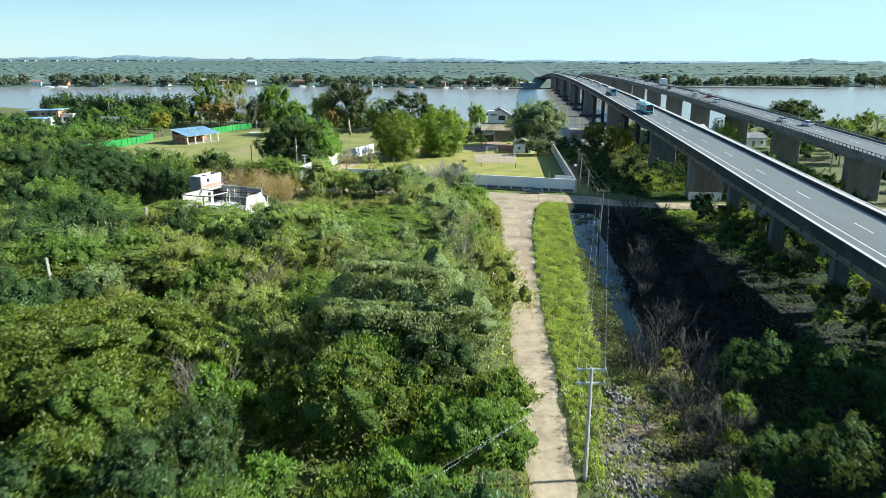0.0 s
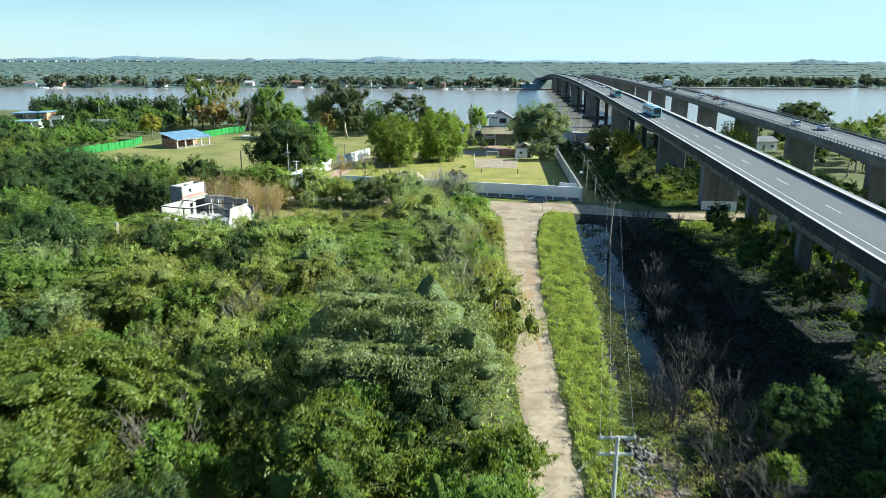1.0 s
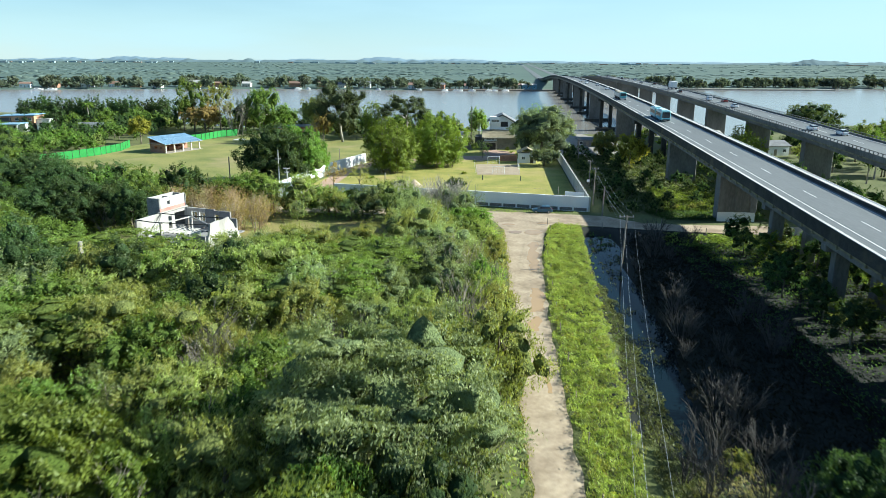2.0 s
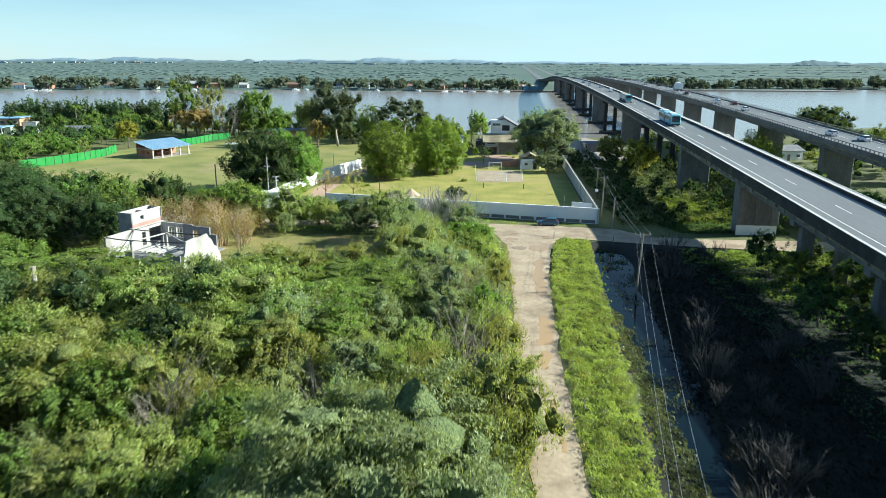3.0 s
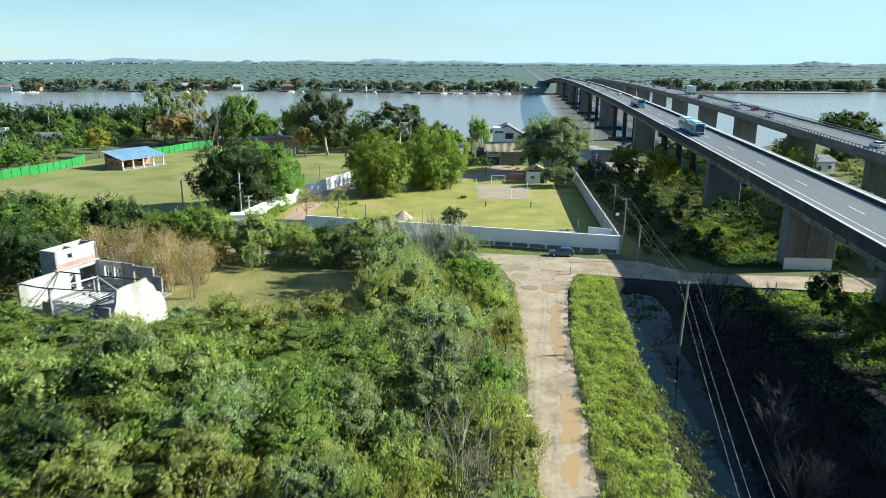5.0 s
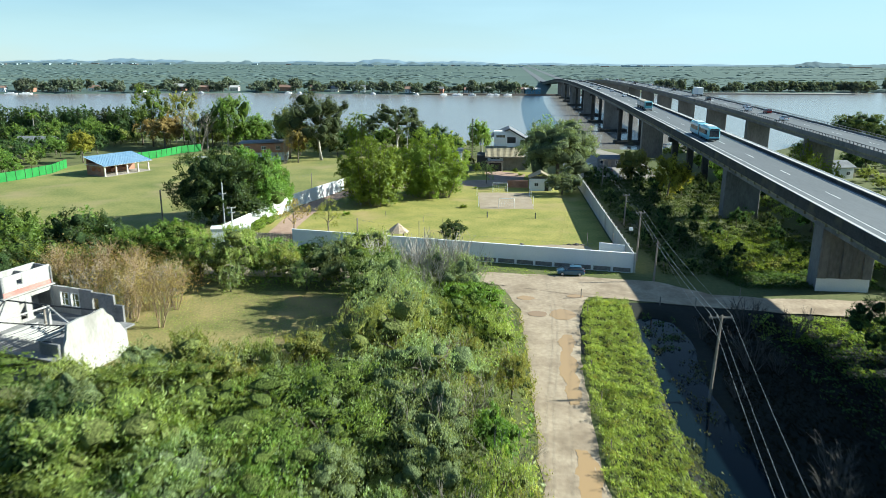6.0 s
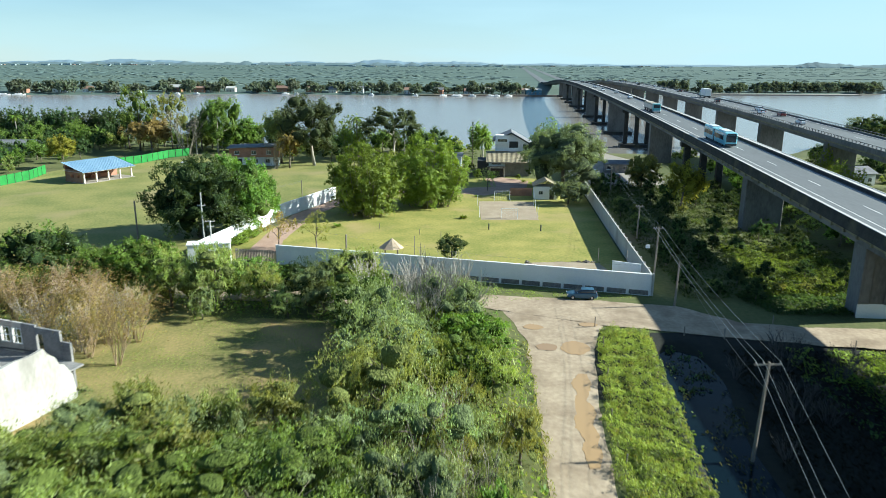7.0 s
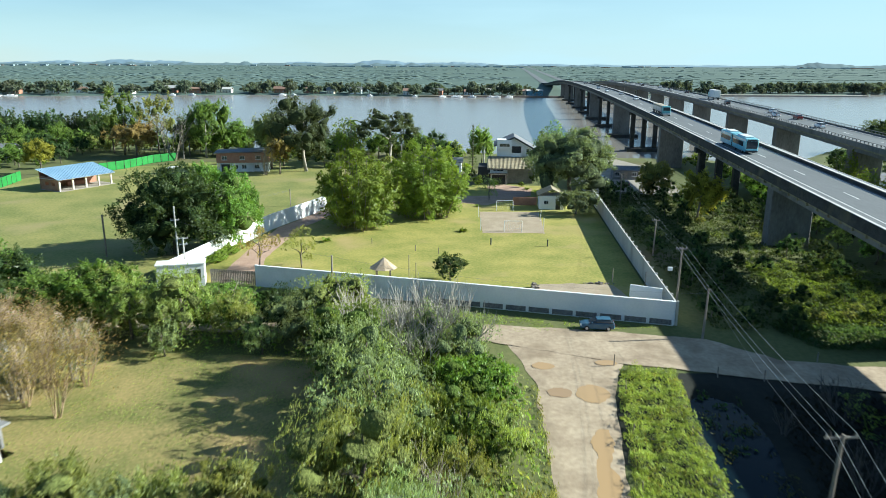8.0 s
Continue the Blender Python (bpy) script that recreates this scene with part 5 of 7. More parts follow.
def palm(x, y, H, label, fronds=15, reach=3.2):
    """A palm: a slim ringed trunk and a head of arching, split fronds."""
    r = random.Random(int(x * 7 + y))
    t = empty("palm", at(x, y, land(x, y)), label, "palm", "palms")
    bm = bmesh.new()
    tube(bm, [(0, 0, -0.3), (0.15, 0.1, H * 0.5), (0.1, 0.0, H)], [0.26, 0.19, 0.15], 7)
    part("trunk", bm, M["pale_bark"], t)
    for k in range(fronds):
        a, up = k * 2.4 + r.uniform(-0.2, 0.2), r.uniform(-0.25, 1.0)
        bm = bmesh.new()
        pts = [Vector((0.1 + math.cos(a) * reach * q, math.sin(a) * reach * q, H + up * reach * q * 0.8 - reach * 0.75 * q * q)) for q in (0, 0.25, 0.5, 0.75, 1)]
        side = Vector((-math.sin(a), math.cos(a), 0))
        for j in range(16):
            q = 0.12 + j / 16 * 0.88
            i0 = min(3, int(q * 4))
            p = pts[i0].lerp(pts[i0 + 1], q * 4 - i0)
            fw = (pts[i0 + 1] - pts[i0]).normalized()
            L = 0.95 * (1 - 0.6 * q)
            for sd in (-1, 1):
                e = p + side * sd * L + fw * L * 0.5 - Vector((0, 0, L * 0.55))
                bm.faces.new([bm.verts.new(v) for v in (p - fw * 0.10, p + fw * 0.10, e)])
        part("frond", bm, M["leaf_bright"], t)
    return t


for x, y, H, R in ((14.6, 297.5, 8.5, 3.4), (-27, 318, 13, 3.2), (-10.5, 310, 9.5, 3.4), (112, 207, 7.5, 4.2), (118, 214, 8, 4.2), (157, 263, 11, 5), (163, 268, 9, 4.5), (-158, 345, 11, 3.2), (-83, 322, 9, 3.2)):
    palm(x, y, H, "palm with arching green fronds", 15, R)

# a narrow pine by the house
bm = bmesh.new()
tube(bm, [(0, 0, -0.3), (0, 0, 7), (0, 0, 13.6)], [0.25, 0.15, 0.04], 6)
pine = empty("pine", at(11.6, 301.0), "narrow dark layered pine beside the white house", "tree")
part("trunk", bm, M["bark"], pine)
rng = np.random.default_rng(3)
pp, pn = [], []
for z in np.arange(1.6, 13.6, 0.75):
    R = 2.0 * (1 - z / 14.6)
    for k in range(8):
        a = k * math.tau / 8 + z
        for q in np.linspace(0.2, 1, 9):
            pp.append((math.cos(a) * R * q, math.sin(a) * R * q, z + 0.2 * q)), pn.append((0, 0, 1))
v, f = leaf_quads(rng, np.array(pp) + rng.normal(0, 0.08, (len(pp), 3)), np.array(pn, float), 0.42, 0.5)
o = new("crown", from_arrays("crown", v, f, 4, [M["leaf_dark"]]))
o.parent = pine

# spiky cycads on the lawn
for x, y, s in ((6.6, 219.5, 1.0), (-18.4, 211.0, 1.1), (10.5, 244, 0.7), (24, 266, 0.9), (26, 263, 0.8)):
    t = empty("cycad", at(x, y, 0.03, x * 50, s), "spiky bright green garden plant on the lawn", "plant", "cycads")
    bm = bmesh.new()
    r = random.Random(int(x * 10))
    for k in range(46):
        a, L, u = r.uniform(0, math.tau), r.uniform(1.0, 1.6), r.uniform(0.2, 1.3)
        d = Vector((math.cos(a), math.sin(a), u)).normalized()
        sd = Vector((-math.sin(a), math.cos(a), 0)) * 0.13
        q = d * L * 0.6
        e = d * L - Vector((0, 0, 0.25 * L))
        bm.faces.new([bm.verts.new(w) for w in (Vector((0, 0, 0.1)), q + sd, e, q - sd)])
    part("leaves", bm, M["leaf_bamboo"], t)


# ---- low growth that nobody could count ----
def carpet(name, region, count, size, zs, material, label, category, avoid=(), seed=1, clump=0.25, aspect=0.5, up=0.6, thin=None):
    """Leaves and blades over a plan outline, in clumps."""
    rng = np.random.default_rng(seed)
    xs, ys = np.array([p[0] for p in region]), np.array([p[1] for p in region])
    P = []
    cand = rng.uniform((xs.min(), ys.min()), (xs.max(), ys.max()), (count * 5, 2))
    for x, y in cand:
        if len(P) >= count:
            break
        wob = 0.9 * noise.noise(Vector((y * 0.35, seed, 0))) + 0.5 * noise.noise(Vector((y * 1.1, seed, 4)))
        if in_poly(x + wob, y, region) and not any(in_poly(x, y, a) for a in avoid):
            n0 = noise.noise(Vector((x * clump, y * clump, seed))) + 0.5 * noise.noise(Vector((x * clump * 3, y * clump * 3, seed)))
            if thin is not None and n0 < thin:
                continue
            h = zs[0] + (zs[1] - zs[0]) * max(0.0, 0.5 + 0.8 * n0) * rng.uniform(0.3, 1)
            P.append((x, y, max(land(x, y), -0.75) + h))
    P = np.array(P)
    nr = rng.normal(0, 0.5, P.shape) + (0.25, 0.1, up)
    v, f = leaf_quads(rng, P, nr, size, aspect)
    o = new(name, from_arrays(name, v, f, 4, [M[material]]))
    return tagged(o, label, category, kind="stuff")


THICKET = [(5.8, 20), (7.0, 60), (8.6, 95), (10.6, 128), (11.2, 150), (6, 160), (-40, 168), (-60, 160), (-110, 150), (-120, 100), (-80, 60), (-50, 20)]
carpet("undergrowth", THICKET, 36000, 0.5, (0.4, 4.4), "leaf_olive", "tangle of olive scrub between the thicket trees", "undergrowth", CLEAR[:3] + CLEAR[5:], 55, 0.18, 0.35)
carpet("undergrowth", THICKET, 34000, 0.5, (0.2, 2.6), "leaf_mid", "tangled green undergrowth below the thicket trees", "undergrowth", CLEAR[:3] + CLEAR[5:], 41)
carpet("undergrowth", [(60, 50), (84, 50), (86, 142), (62, 142)], 12000, 0.4, (0.1, 1.1), "leaf_mid", "sunlit scrub between the bridge piers", "undergrowth", (), 64)
# dark leaves beneath the bridge deepen its shade by colour
carpet("undergrowth", [(38, 60), (62, 50), (66, 142), (40, 142)], 16000, 0.32, (0.1, 1.3), "leaf_dark", "low scrub under the bridge, coloured dark for its shade", "undergrowth", (), 42)
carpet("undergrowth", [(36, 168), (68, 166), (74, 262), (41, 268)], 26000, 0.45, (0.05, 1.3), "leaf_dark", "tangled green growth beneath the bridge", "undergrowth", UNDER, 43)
carpet("undergrowth", [(46, 161.8), (66, 161), (67, 170), (43, 170)], 8000, 0.36, (0.05, 0.9), "leaf_dark", "low scrub beside the lane under the bridge", "undergrowth", (), 59)
carpet("scrub", [(18.5, 60), (17.5, 42), (20, 20), (31, 14), (32, 66), (24, 74)], 8000, 0.3, (0.1, 0.9), "leaf_dark", "rank weeds and scrub beside the marsh", "undergrowth", (), 53, 0.4, 0.35)
# dark leaves here too, the bridge's shade put into the colour
carpet("scrub", [(27, 10), (50, 0), (50, 62), (36, 74), (28, 70)], 22000, 0.42, (0.1, 2.0), "leaf_dark", "rank scrub coloured dark for the shade of the bridge", "undergrowth", (), 56)
carpet("verge_grass", [(10.9, 47), (12.6, 78), (14.4, 104), (17.4, 134), (20.4, 151), (22, 156.5), (27.4, 155.5), (26, 145), (23.6, 126), (20, 96), (17.5, 76), (16.0, 66), (12.6, 50)], 62000, 0.31, (0.02, 1.15), "grass_blade", "lush bright green grass and weeds along the road verge", "grass", (), 44, 0.75, 0.22, 0.15)
carpet("verge_grass", [(-6, 166.4), (8, 166.5), (30, 168.8), (31, 169), (10, 173), (-10, 178)], 9000, 0.15, (0.0, 0.16), "grass_blade", "short grass at the foot of the wall", "grass", (), 45, 0.5, 0.35, 0.2, -0.1)
carpet("verge_weeds", [(11.4, 50), (13.0, 78), (14.8, 104), (17.8, 134), (20.6, 151), (22.4, 156), (27.6, 155), (26.3, 145), (24.0, 126), (20.4, 96), (17.9, 76), (16.4, 66), (13, 50)], 9000, 0.24, (0.1, 0.8), "grass_blade", "taller leafy weeds in clumps along the verge", "weeds", (), 54, 0.55, 0.5, 0.4, 0.12)
carpet("lane_scrub", [(46, 122), (84, 112), (86, 146), (62, 147.5), (43, 149)], 15000, 0.36, (0.05, 1.3), "leaf_bright", "bright sunlit scrub below the lane", "undergrowth", (), 65, 0.22, 0.45, 0.5, -0.25)
carpet("lane_grass", [(40, 142), (66, 140), (66, 148), (42, 151)], 4500, 0.35, (0.05, 0.6), "grass_blade", "bright weeds beside the lane", "grass", (), 46, 0.3, 0.4, 0.5, -0.15)
carpet("road_edge_weeds", [(5.2, 30), (6.6, 60), (8.6, 95), (10.8, 128), (11.8, 152), (12.4, 152), (11.3, 128), (9.2, 95), (7.4, 60), (6.2, 30)], 5500, 0.26, (0.02, 0.7), "grass_blade", "weeds along the edge of the dirt road", "grass", (), 47, 0.5, 0.4, 0.4)
carpet("reeds", [(24, 72), (26, 96), (29, 120), (35, 150), (47, 150), (44, 100), (40, 66)], 17000, 0.55, (0.05, 0.9), "shaded_reed", "reeds and dead scrub in the marsh, coloured dark for the bridge shade", "reeds", (), 48, 0.2, 0.22, 0.2)
carpet("water_weeds", [(26.5, 140), (31, 140), (32, 151), (28, 152)], 260, 0.35, (0.0, 0.35), "leaf_dark", "dark weeds standing in the ditch", "weeds", (), 49, 0.6, 0.5, 0.5, 0.1)
carpet("water_weeds", [(22.5, 90), (25, 90), (32.5, 148), (27.5, 148)], 1300, 0.28, (0.0, 0.4), "bank_leaf", "dark floating weeds and debris in the ditch", "weeds", (), 66, 0.35, 0.5, 0.5, 0.12)
carpet("water_weeds", [(18.6, 84), (20.2, 84), (26.6, 140), (25.2, 140)], 900, 0.3, (0.0, 0.3), "leaf_mid", "weeds spilling into the ditch", "weeds", (), 50, 0.6, 0.5, 0.5, 0.1)
carpet("clearing_grass", [(-34, 130), (-37, 156), (-24, 163), (-8, 160), (-1, 148), (-2, 128), (-10, 117), (-24, 123)], 22000, 0.16, (0.0, 0.30), "grass_blade", "short rough grass in the clearing", "grass", (), 52, 0.25, 0.3, 0.15)
carpet("field_grass", [(-70, 124), (-68, 144), (-52, 144), (-48, 128)], 5000, 0.2, (0.0, 0.3), "grass_blade", "rough grass at the edge of the thicket", "grass", (), 57, 0.25, 0.3, 0.15)
carpet("bright_scrub", [(48, 168), (64, 166), (66, 194), (51, 197)], 13000, 0.36, (0.05, 1.4), "leaf_bright", "bright sunlit scrub beside the bridge pier", "undergrowth", UNDER, 58, 0.25)


# ---- walls of the garden ----
WC, WG, WG2, WW = (31.5, 169.6), (-24.4, 184.9), (-31.4, 186.2), (-38.2, 183.6)
garden = empty("wall_south", Matrix.Identity(4), "white rendered garden wall with stone panels along its foot", "wall", "", "structure")


def panel_wall(p, q, height, parent, panels=True):
    """A rendered wall with piers at even steps and rough stone panels at its foot."""
    p, q = Vector(p), Vector(q)
    d = (q - p).normalized()
    n = Vector((-d.y, d.x))
    L = (q - p).length
    m = Matrix(((d.x, n.x, 0, p.x), (d.y, n.y, 0, p.y), (0, 0, 1, 0), (0, 0, 0, 1)))
    part("render", abox(0, L, -0.1, 0.12, -0.5, height, m, 0.02), M["white_wall"], parent)
    part("coping", abox(-0.05, L + 0.05, -0.17, 0.19, height, height + 0.08, m), M["white_wall"], parent)
    k = max(1, round(L / 3.1))
    for i in range(k + 1):
        x = L * i / k
        part("pier", abox(x - 0.16, x + 0.16, 0.12, 0.2, -0.5, height, m), M["white_wall"], parent)
    if panels:
        for i in range(k):
            part("stone_panel", abox(L * i / k + 0.2, L * (i + 1) / k - 0.2, 0.12, 0.165, 0.05, 0.72, m), M["stone_base"], parent, "rough grey stone panel")


# seen from the lane, so that the outer face carries the panels
panel_wall(WG, WC, 3.1, garden, False)
bm = bmesh.new()
d = (Vector(WC) - Vector(WG)).normalized()
n = Vector((d.y, -d.x))
for i in range(9, 19):
    L = (Vector(WC) - Vector(WG)).length
    a, b = L * i / 19 + 0.2, L * (i + 1) / 19 - 0.2
    m = Matrix(((d.x, n.x, 0, WG[0]), (d.y, n.y, 0, WG[1]), (0, 0, 1, 0), (0, 0, 0, 1)))
    part("stone_panel", abox(a, b, 0.10, 0.14, 0.08, 0.75, m), M["stone_base"], garden, "rough grey stone panel")
bm.free()
west = empty("wall_west", Matrix.Identity(4), "white garden wall beside the driveway", "wall", "", "structure")
part("render", wall_between((-38.2, 186), (-30.5, 221), -0.5, 3.0, 0.2), M["white_wall"], west)
part("render", wall_between((-30.5, 221), (-23.0, 241), -0.5, 3.0, 0.2), M["white_wall"], west)
east = empty("wall_east", Matrix.Identity(4), "weathered pale concrete garden wall below the bridge", "wall", "", "structure")
EP = [(31.6, 169.7), (34.2, 206), (37.0, 243), (40.0, 292)]
for p, q in zip(EP, EP[1:]):
    part("render", wall_between(q, p, -0.5, 3.1, 0.2), M["grey_wall"], east)
    k = int((Vector(q) - Vector(p)).length / 2.9)
    for i in range(k):
        c = Vector(p).lerp(Vector(q), i / k)
        part("buttress", abox(c.x + 0.16, c.x + 0.42, c.y - 0.13, c.y + 0.13, -0.5, 3.2), M["grey_wall"], east)
part("render", wall_between((27.8, 177.0), (31.6, 175.2), -0.2, 3.0, 0.2), M["white_wall"], east)

gh = empty("gatehouse", Matrix.Identity(4), "small white gatehouse with a dark narrow window", "gatehouse")
gm_ = pose(-38.2, 183.4, 0, 0, 0, 14)
part("wall", abox(0, 6.6, 0, 2.4, -0.4, 3.3, gm_, 0.04), M["white_wall"], gh)
part("roof_slab", abox(-0.12, 6.72, -0.12, 2.52, 3.3, 3.45, gm_), M["white_wall"], gh)
w = part("window", abox(5.4, 6.0, -0.05, 0.02, 0.9, 2.5, gm_), M["glass"], gh, "dark narrow window")
part("window_frame", abox(5.32, 6.08, -0.035, 0.01, 0.82, 2.58, gm_), M["metal_post"], w)
gate = empty("gate", Matrix.Identity(4), "brown slatted driveway gate between white walls", "gate")
for i in range(26):
    f0 = i / 26
    c = Vector(WG2).lerp(Vector(WG), f0 + 0.02)
    part("slat", abox(c.x - 0.1, c.x + 0.1, c.y - 0.03, c.y + 0.03, 0.08, 2.2), M["old_wood"], gate)
part("rail", wall_between(WG2, WG, 0.5, 0.62, 0.05), M["metal_post"], gate)
part("rail", wall_between(WG2, WG, 1.8, 1.92, 0.05), M["metal_post"], gate)
hedge = new("hedge", crown_mesh("hedge", 71, (1.2, 7.5, 1.25), 1.0, 1500, 0.3, M["leaf_bamboo"], 16, core=0.85))
hedge.matrix_basis = pose(-33.4, 199.0, 0, 0, 0, -12)
tagged(hedge, "clipped yellow-green hedge inside the white wall", "hedge")


# ---- white house ----
def window(x0, x1, y, z0, z1, m, parent, sash=2):
    """A framed window on a wall that faces -y: frame, panes, sill."""
    w = part("window", abox(x0, x1, y - 0.06, y + 0.05, z0, z1, m), M["white_metal"], parent)
    for i in range(sash):
        a, b = x0 + 0.06 + (x1 - x0 - 0.06) * i / sash, x0 + (x1 - x0 - 0.06) * (i + 1) / sash
        part("pane", abox(a, b, y - 0.075, y - 0.055, z0 + 0.07, z1 - 0.07, m), M["glass"], w, "dark glass pane")
    part("sill", abox(x0 - 0.08, x1 + 0.08, y - 0.16, y, z0 - 0.09, z0, m), M["white_wall"], w)
    return w


hm = pose(17.6, 284.0, 0.0, 0, 0, -4)
house = empty("house", Matrix.Identity(4), "white two-storey house with a gable and tiled porch", "house")
bm = bmesh.new()
prof = [(0, 0), (10.6, 0), (10.6, 8.2), (4.6, 11.6), (0, 9.6)]
vs0, vs1 = [bm.verts.new((x, 0, z)) for x, z in prof], [bm.verts.new((x, 9.0, z)) for x, z in prof]
bm.faces.new(vs0), bm.faces.new(vs1[::-1])
for i in range(5):
    bm.faces.new((vs0[i], vs1[i], vs1[(i + 1) % 5], vs0[(i + 1) % 5]))
bmesh.ops.recalc_face_normals(bm, faces=bm.faces)
bmesh.ops.transform(bm, matrix=hm, verts=bm.verts)
part("wall", bm, M["white_wall"], house)


def slab(a, b, y0, y1, t, m):
    """A sloping roof slab between two profile points a and b (x, z)."""
    bm = bmesh.new()
    vs = [bm.verts.new(v) for v in ((a[0], y0, a[1]), (b[0], y0, b[1]), (b[0], y1, b[1]), (a[0], y1, a[1]), (a[0], y0, a[1] + t), (b[0], y0, b[1] + t), (b[0], y1, b[1] + t), (a[0], y1, a[1] + t))]
    for q in ((0, 3, 2, 1), (4, 5, 6, 7), (0, 1, 5, 4), (1, 2, 6, 5), (2, 3, 7, 6), (3, 0, 4, 7)):
        bm.faces.new([vs[i] for i in q])
    bmesh.ops.recalc_face_normals(bm, faces=bm.faces)
    bmesh.ops.transform(bm, matrix=m, verts=bm.verts)
    return bm


part("roof", slab((4.6, 11.62), (11.6, 7.66), -0.7, 9.6, 0.22, hm), M["grey_roof"], house, "dark grey roof slope")
part("roof", slab((-0.9, 9.2), (4.6, 11.62), -0.7, 9.6, 0.22, hm), M["grey_roof"], house, "pale grey roof slope")
part("barge_board", slab((4.6, 11.35), (11.6, 7.4), -0.78, -0.62, 0.3, hm), M["dark_in"], house)
part("barge_board", slab((-0.9, 8.95), (4.6, 11.35), -0.78, -0.62, 0.3, hm), M["dark_in"], house)
part("dormer", abox(0.0, 4.0, -0.9, 3.0, 8.4, 10.9, hm), M["white_wall"], house)
# no recess is cut: a dark slab paints the balcony's shade
bal = part("balcony", abox(4.0, 6.6, -0.06, 0.35, 6.6, 9.1, hm), M["dark_in"], house, "dark slab painted as the shade of a recessed balcony")
part("balustrade", abox(3.9, 6.7, -0.5, -0.38, 6.4, 7.3, hm), M["white_wall"], bal)
part("balcony_floor", abox(3.9, 6.7, -0.5, -0.06, 6.25, 6.4, hm), M["white_wall"], bal)
window(0.6, 3.4, -0.9, 9.0, 9.9, hm, house, 3)
window(8.0, 8.9, 0, 7.0, 8.4, hm, house, 1)
window(7.7, 8.6, 0, 4.6, 6.2, hm, house, 1)
window(-1.0, 1.8, -8.95, 3.5, 4.1, hm, house, 3)
part("lower_wall", abox(-1.8, 2.8, -9.0, -1, 0, 4.3, hm), M["white_wall"], house)
part("side_wall", abox(2.8, 9.6, -7.0, 0, 0, 4.2, hm), M["ruin_grey"], house)
# dark slab on the solid wall paints the shade inside a garage
part("garage_opening", abox(-1.3, 2.3, -9.06, -8.9, 0.05, 2.5, hm), M["dark_in"], house, "dark slab painted as the shade of an open garage")
for x in (-1.75, 2.35):
    part("post", abox(x, x + 0.3, -9.9, -9.6, 0, 3.0, hm), M["old_wood"], house)
part("carport_roof", abox(-2.2, 3.0, -10.3, -8.9, 2.9, 3.05, hm), M["old_wood"], house)
porch = part("porch_roof", slab((0, 0), (0.01, 0), 0, 0.01, 0.01, hm), M["tile"], house)
bm = bmesh.new()
for i in range(32):
    x = -2.6 + i * 0.36
    vs = [bm.verts.new(hm @ Vector(v)) for v in ((x, -9.8, 4.2), (x + 0.12, -9.8, 4.36), (x + 0.24, -9.8, 4.36), (x + 0.36, -9.8, 4.2), (x + 0.36, -0.1, 6.2), (x + 0.24, -0.1, 6.36), (x + 0.12, -0.1, 6.36), (x, -0.1, 6.2))]
    for q in ((0, 1, 6, 7), (1, 2, 5, 6), (2, 3, 4, 5)):
        bm.faces.new([vs[j] for j in q])
bmesh.ops.recalc_face_normals(bm, faces=bm.faces)
bmesh.ops.remove_doubles(bm, verts=bm.verts, dist=0.002)
part("tiling", bm, M["tile"], porch, "mossy buff clay tile rows")
part("eaves_board", abox(-2.6, 8.95, -9.86, -9.8, 4.0, 4.24, hm), M["old_wood"], house)
part("wing", abox(-5.0, -1.8, -7.5, 0, 0, 4.4, hm), M["dark_in"], house)

# shed with a broken tile roof
sm = pose(24.0, 241.4, 0, 0, 0, -3)
shed = empty("shed", Matrix.Identity(4), "small white shed with a worn tile roof below a tree", "shed")
part("wall", abox(0, 5.4, 0, 4.4, -0.2, 3.1, sm, 0.03), M["white_wall"], shed)
part("roof", slab((-0.4, 3.1), (2.7, 4.6), -0.5, 4.9, 0.15, sm), M["tile"], shed)
part("roof", slab((2.7, 4.6), (5.8, 3.1), -0.5, 4.9, 0.15, sm), M["tile"], shed)
part("door", abox(3.6, 4.6, -0.06, 0.02, 0, 2.1, sm), M["dark_in"], shed)
window(1.0, 2.0, 0, 1.2, 2.1, sm, shed, 2)
# low store at its side
part("side_shelter", abox(-5.6, -0.25, 4.5, 4.7, 0, 1.9, sm), M["brick"], shed)


# ---- ball courts ----
def goal(m, w, h, label):
    g = empty("goal", m, label, "goal", "goals")
    for x in (-w / 2, w / 2):
        bm = bmesh.new()
        tube(bm, [(x, 0, -0.1), (x, 0, h)], 0.06, 6)
        part("post", bm, M["white_metal"], g)
        bm = bmesh.new()
        tube(bm, [(x, 0, h), (x, 0.9, 0)], 0.035, 5)
        part("stay", bm, M["white_metal"], g)
    bm = bmesh.new()
    tube(bm, [(-w / 2, 0, h), (w / 2, 0, h)], 0.06, 6)
    part("crossbar", bm, M["white_metal"], g)
    bm = bmesh.new()
    for i in range(9):
        x = -w / 2 + w * i / 8
        tube(bm, [(x, 0.02, h), (x, 0.9, 0)], 0.012, 3)
    for i in range(5):
        q = i / 5
        tube(bm, [(-w / 2, 0.9 * q, h * (1 - q)), (w / 2, 0.9 * q, h * (1 - q))], 0.012, 3)
    part("net", bm, M["net"], g)


goal(at(16.2, 219.8, 0.05), 3.4, 2.1, "small white goal with a net on the court")
goal(at(16.3, 240.5, 0.05, 180), 3.6, 2.1, "small white goal at the far end of the court")


def stake(x, y, h, r, mt, label, name="post", lean=0.0):
    bm = bmesh.new()
    tube(bm, [(0, 0, -0.2), (lean * h, 0, h)], r, 6)
    t = part(name, bm, M[mt])
    t.matrix_basis = at(x, y, land(x, y))
    return tagged(t, label, "post", "posts")


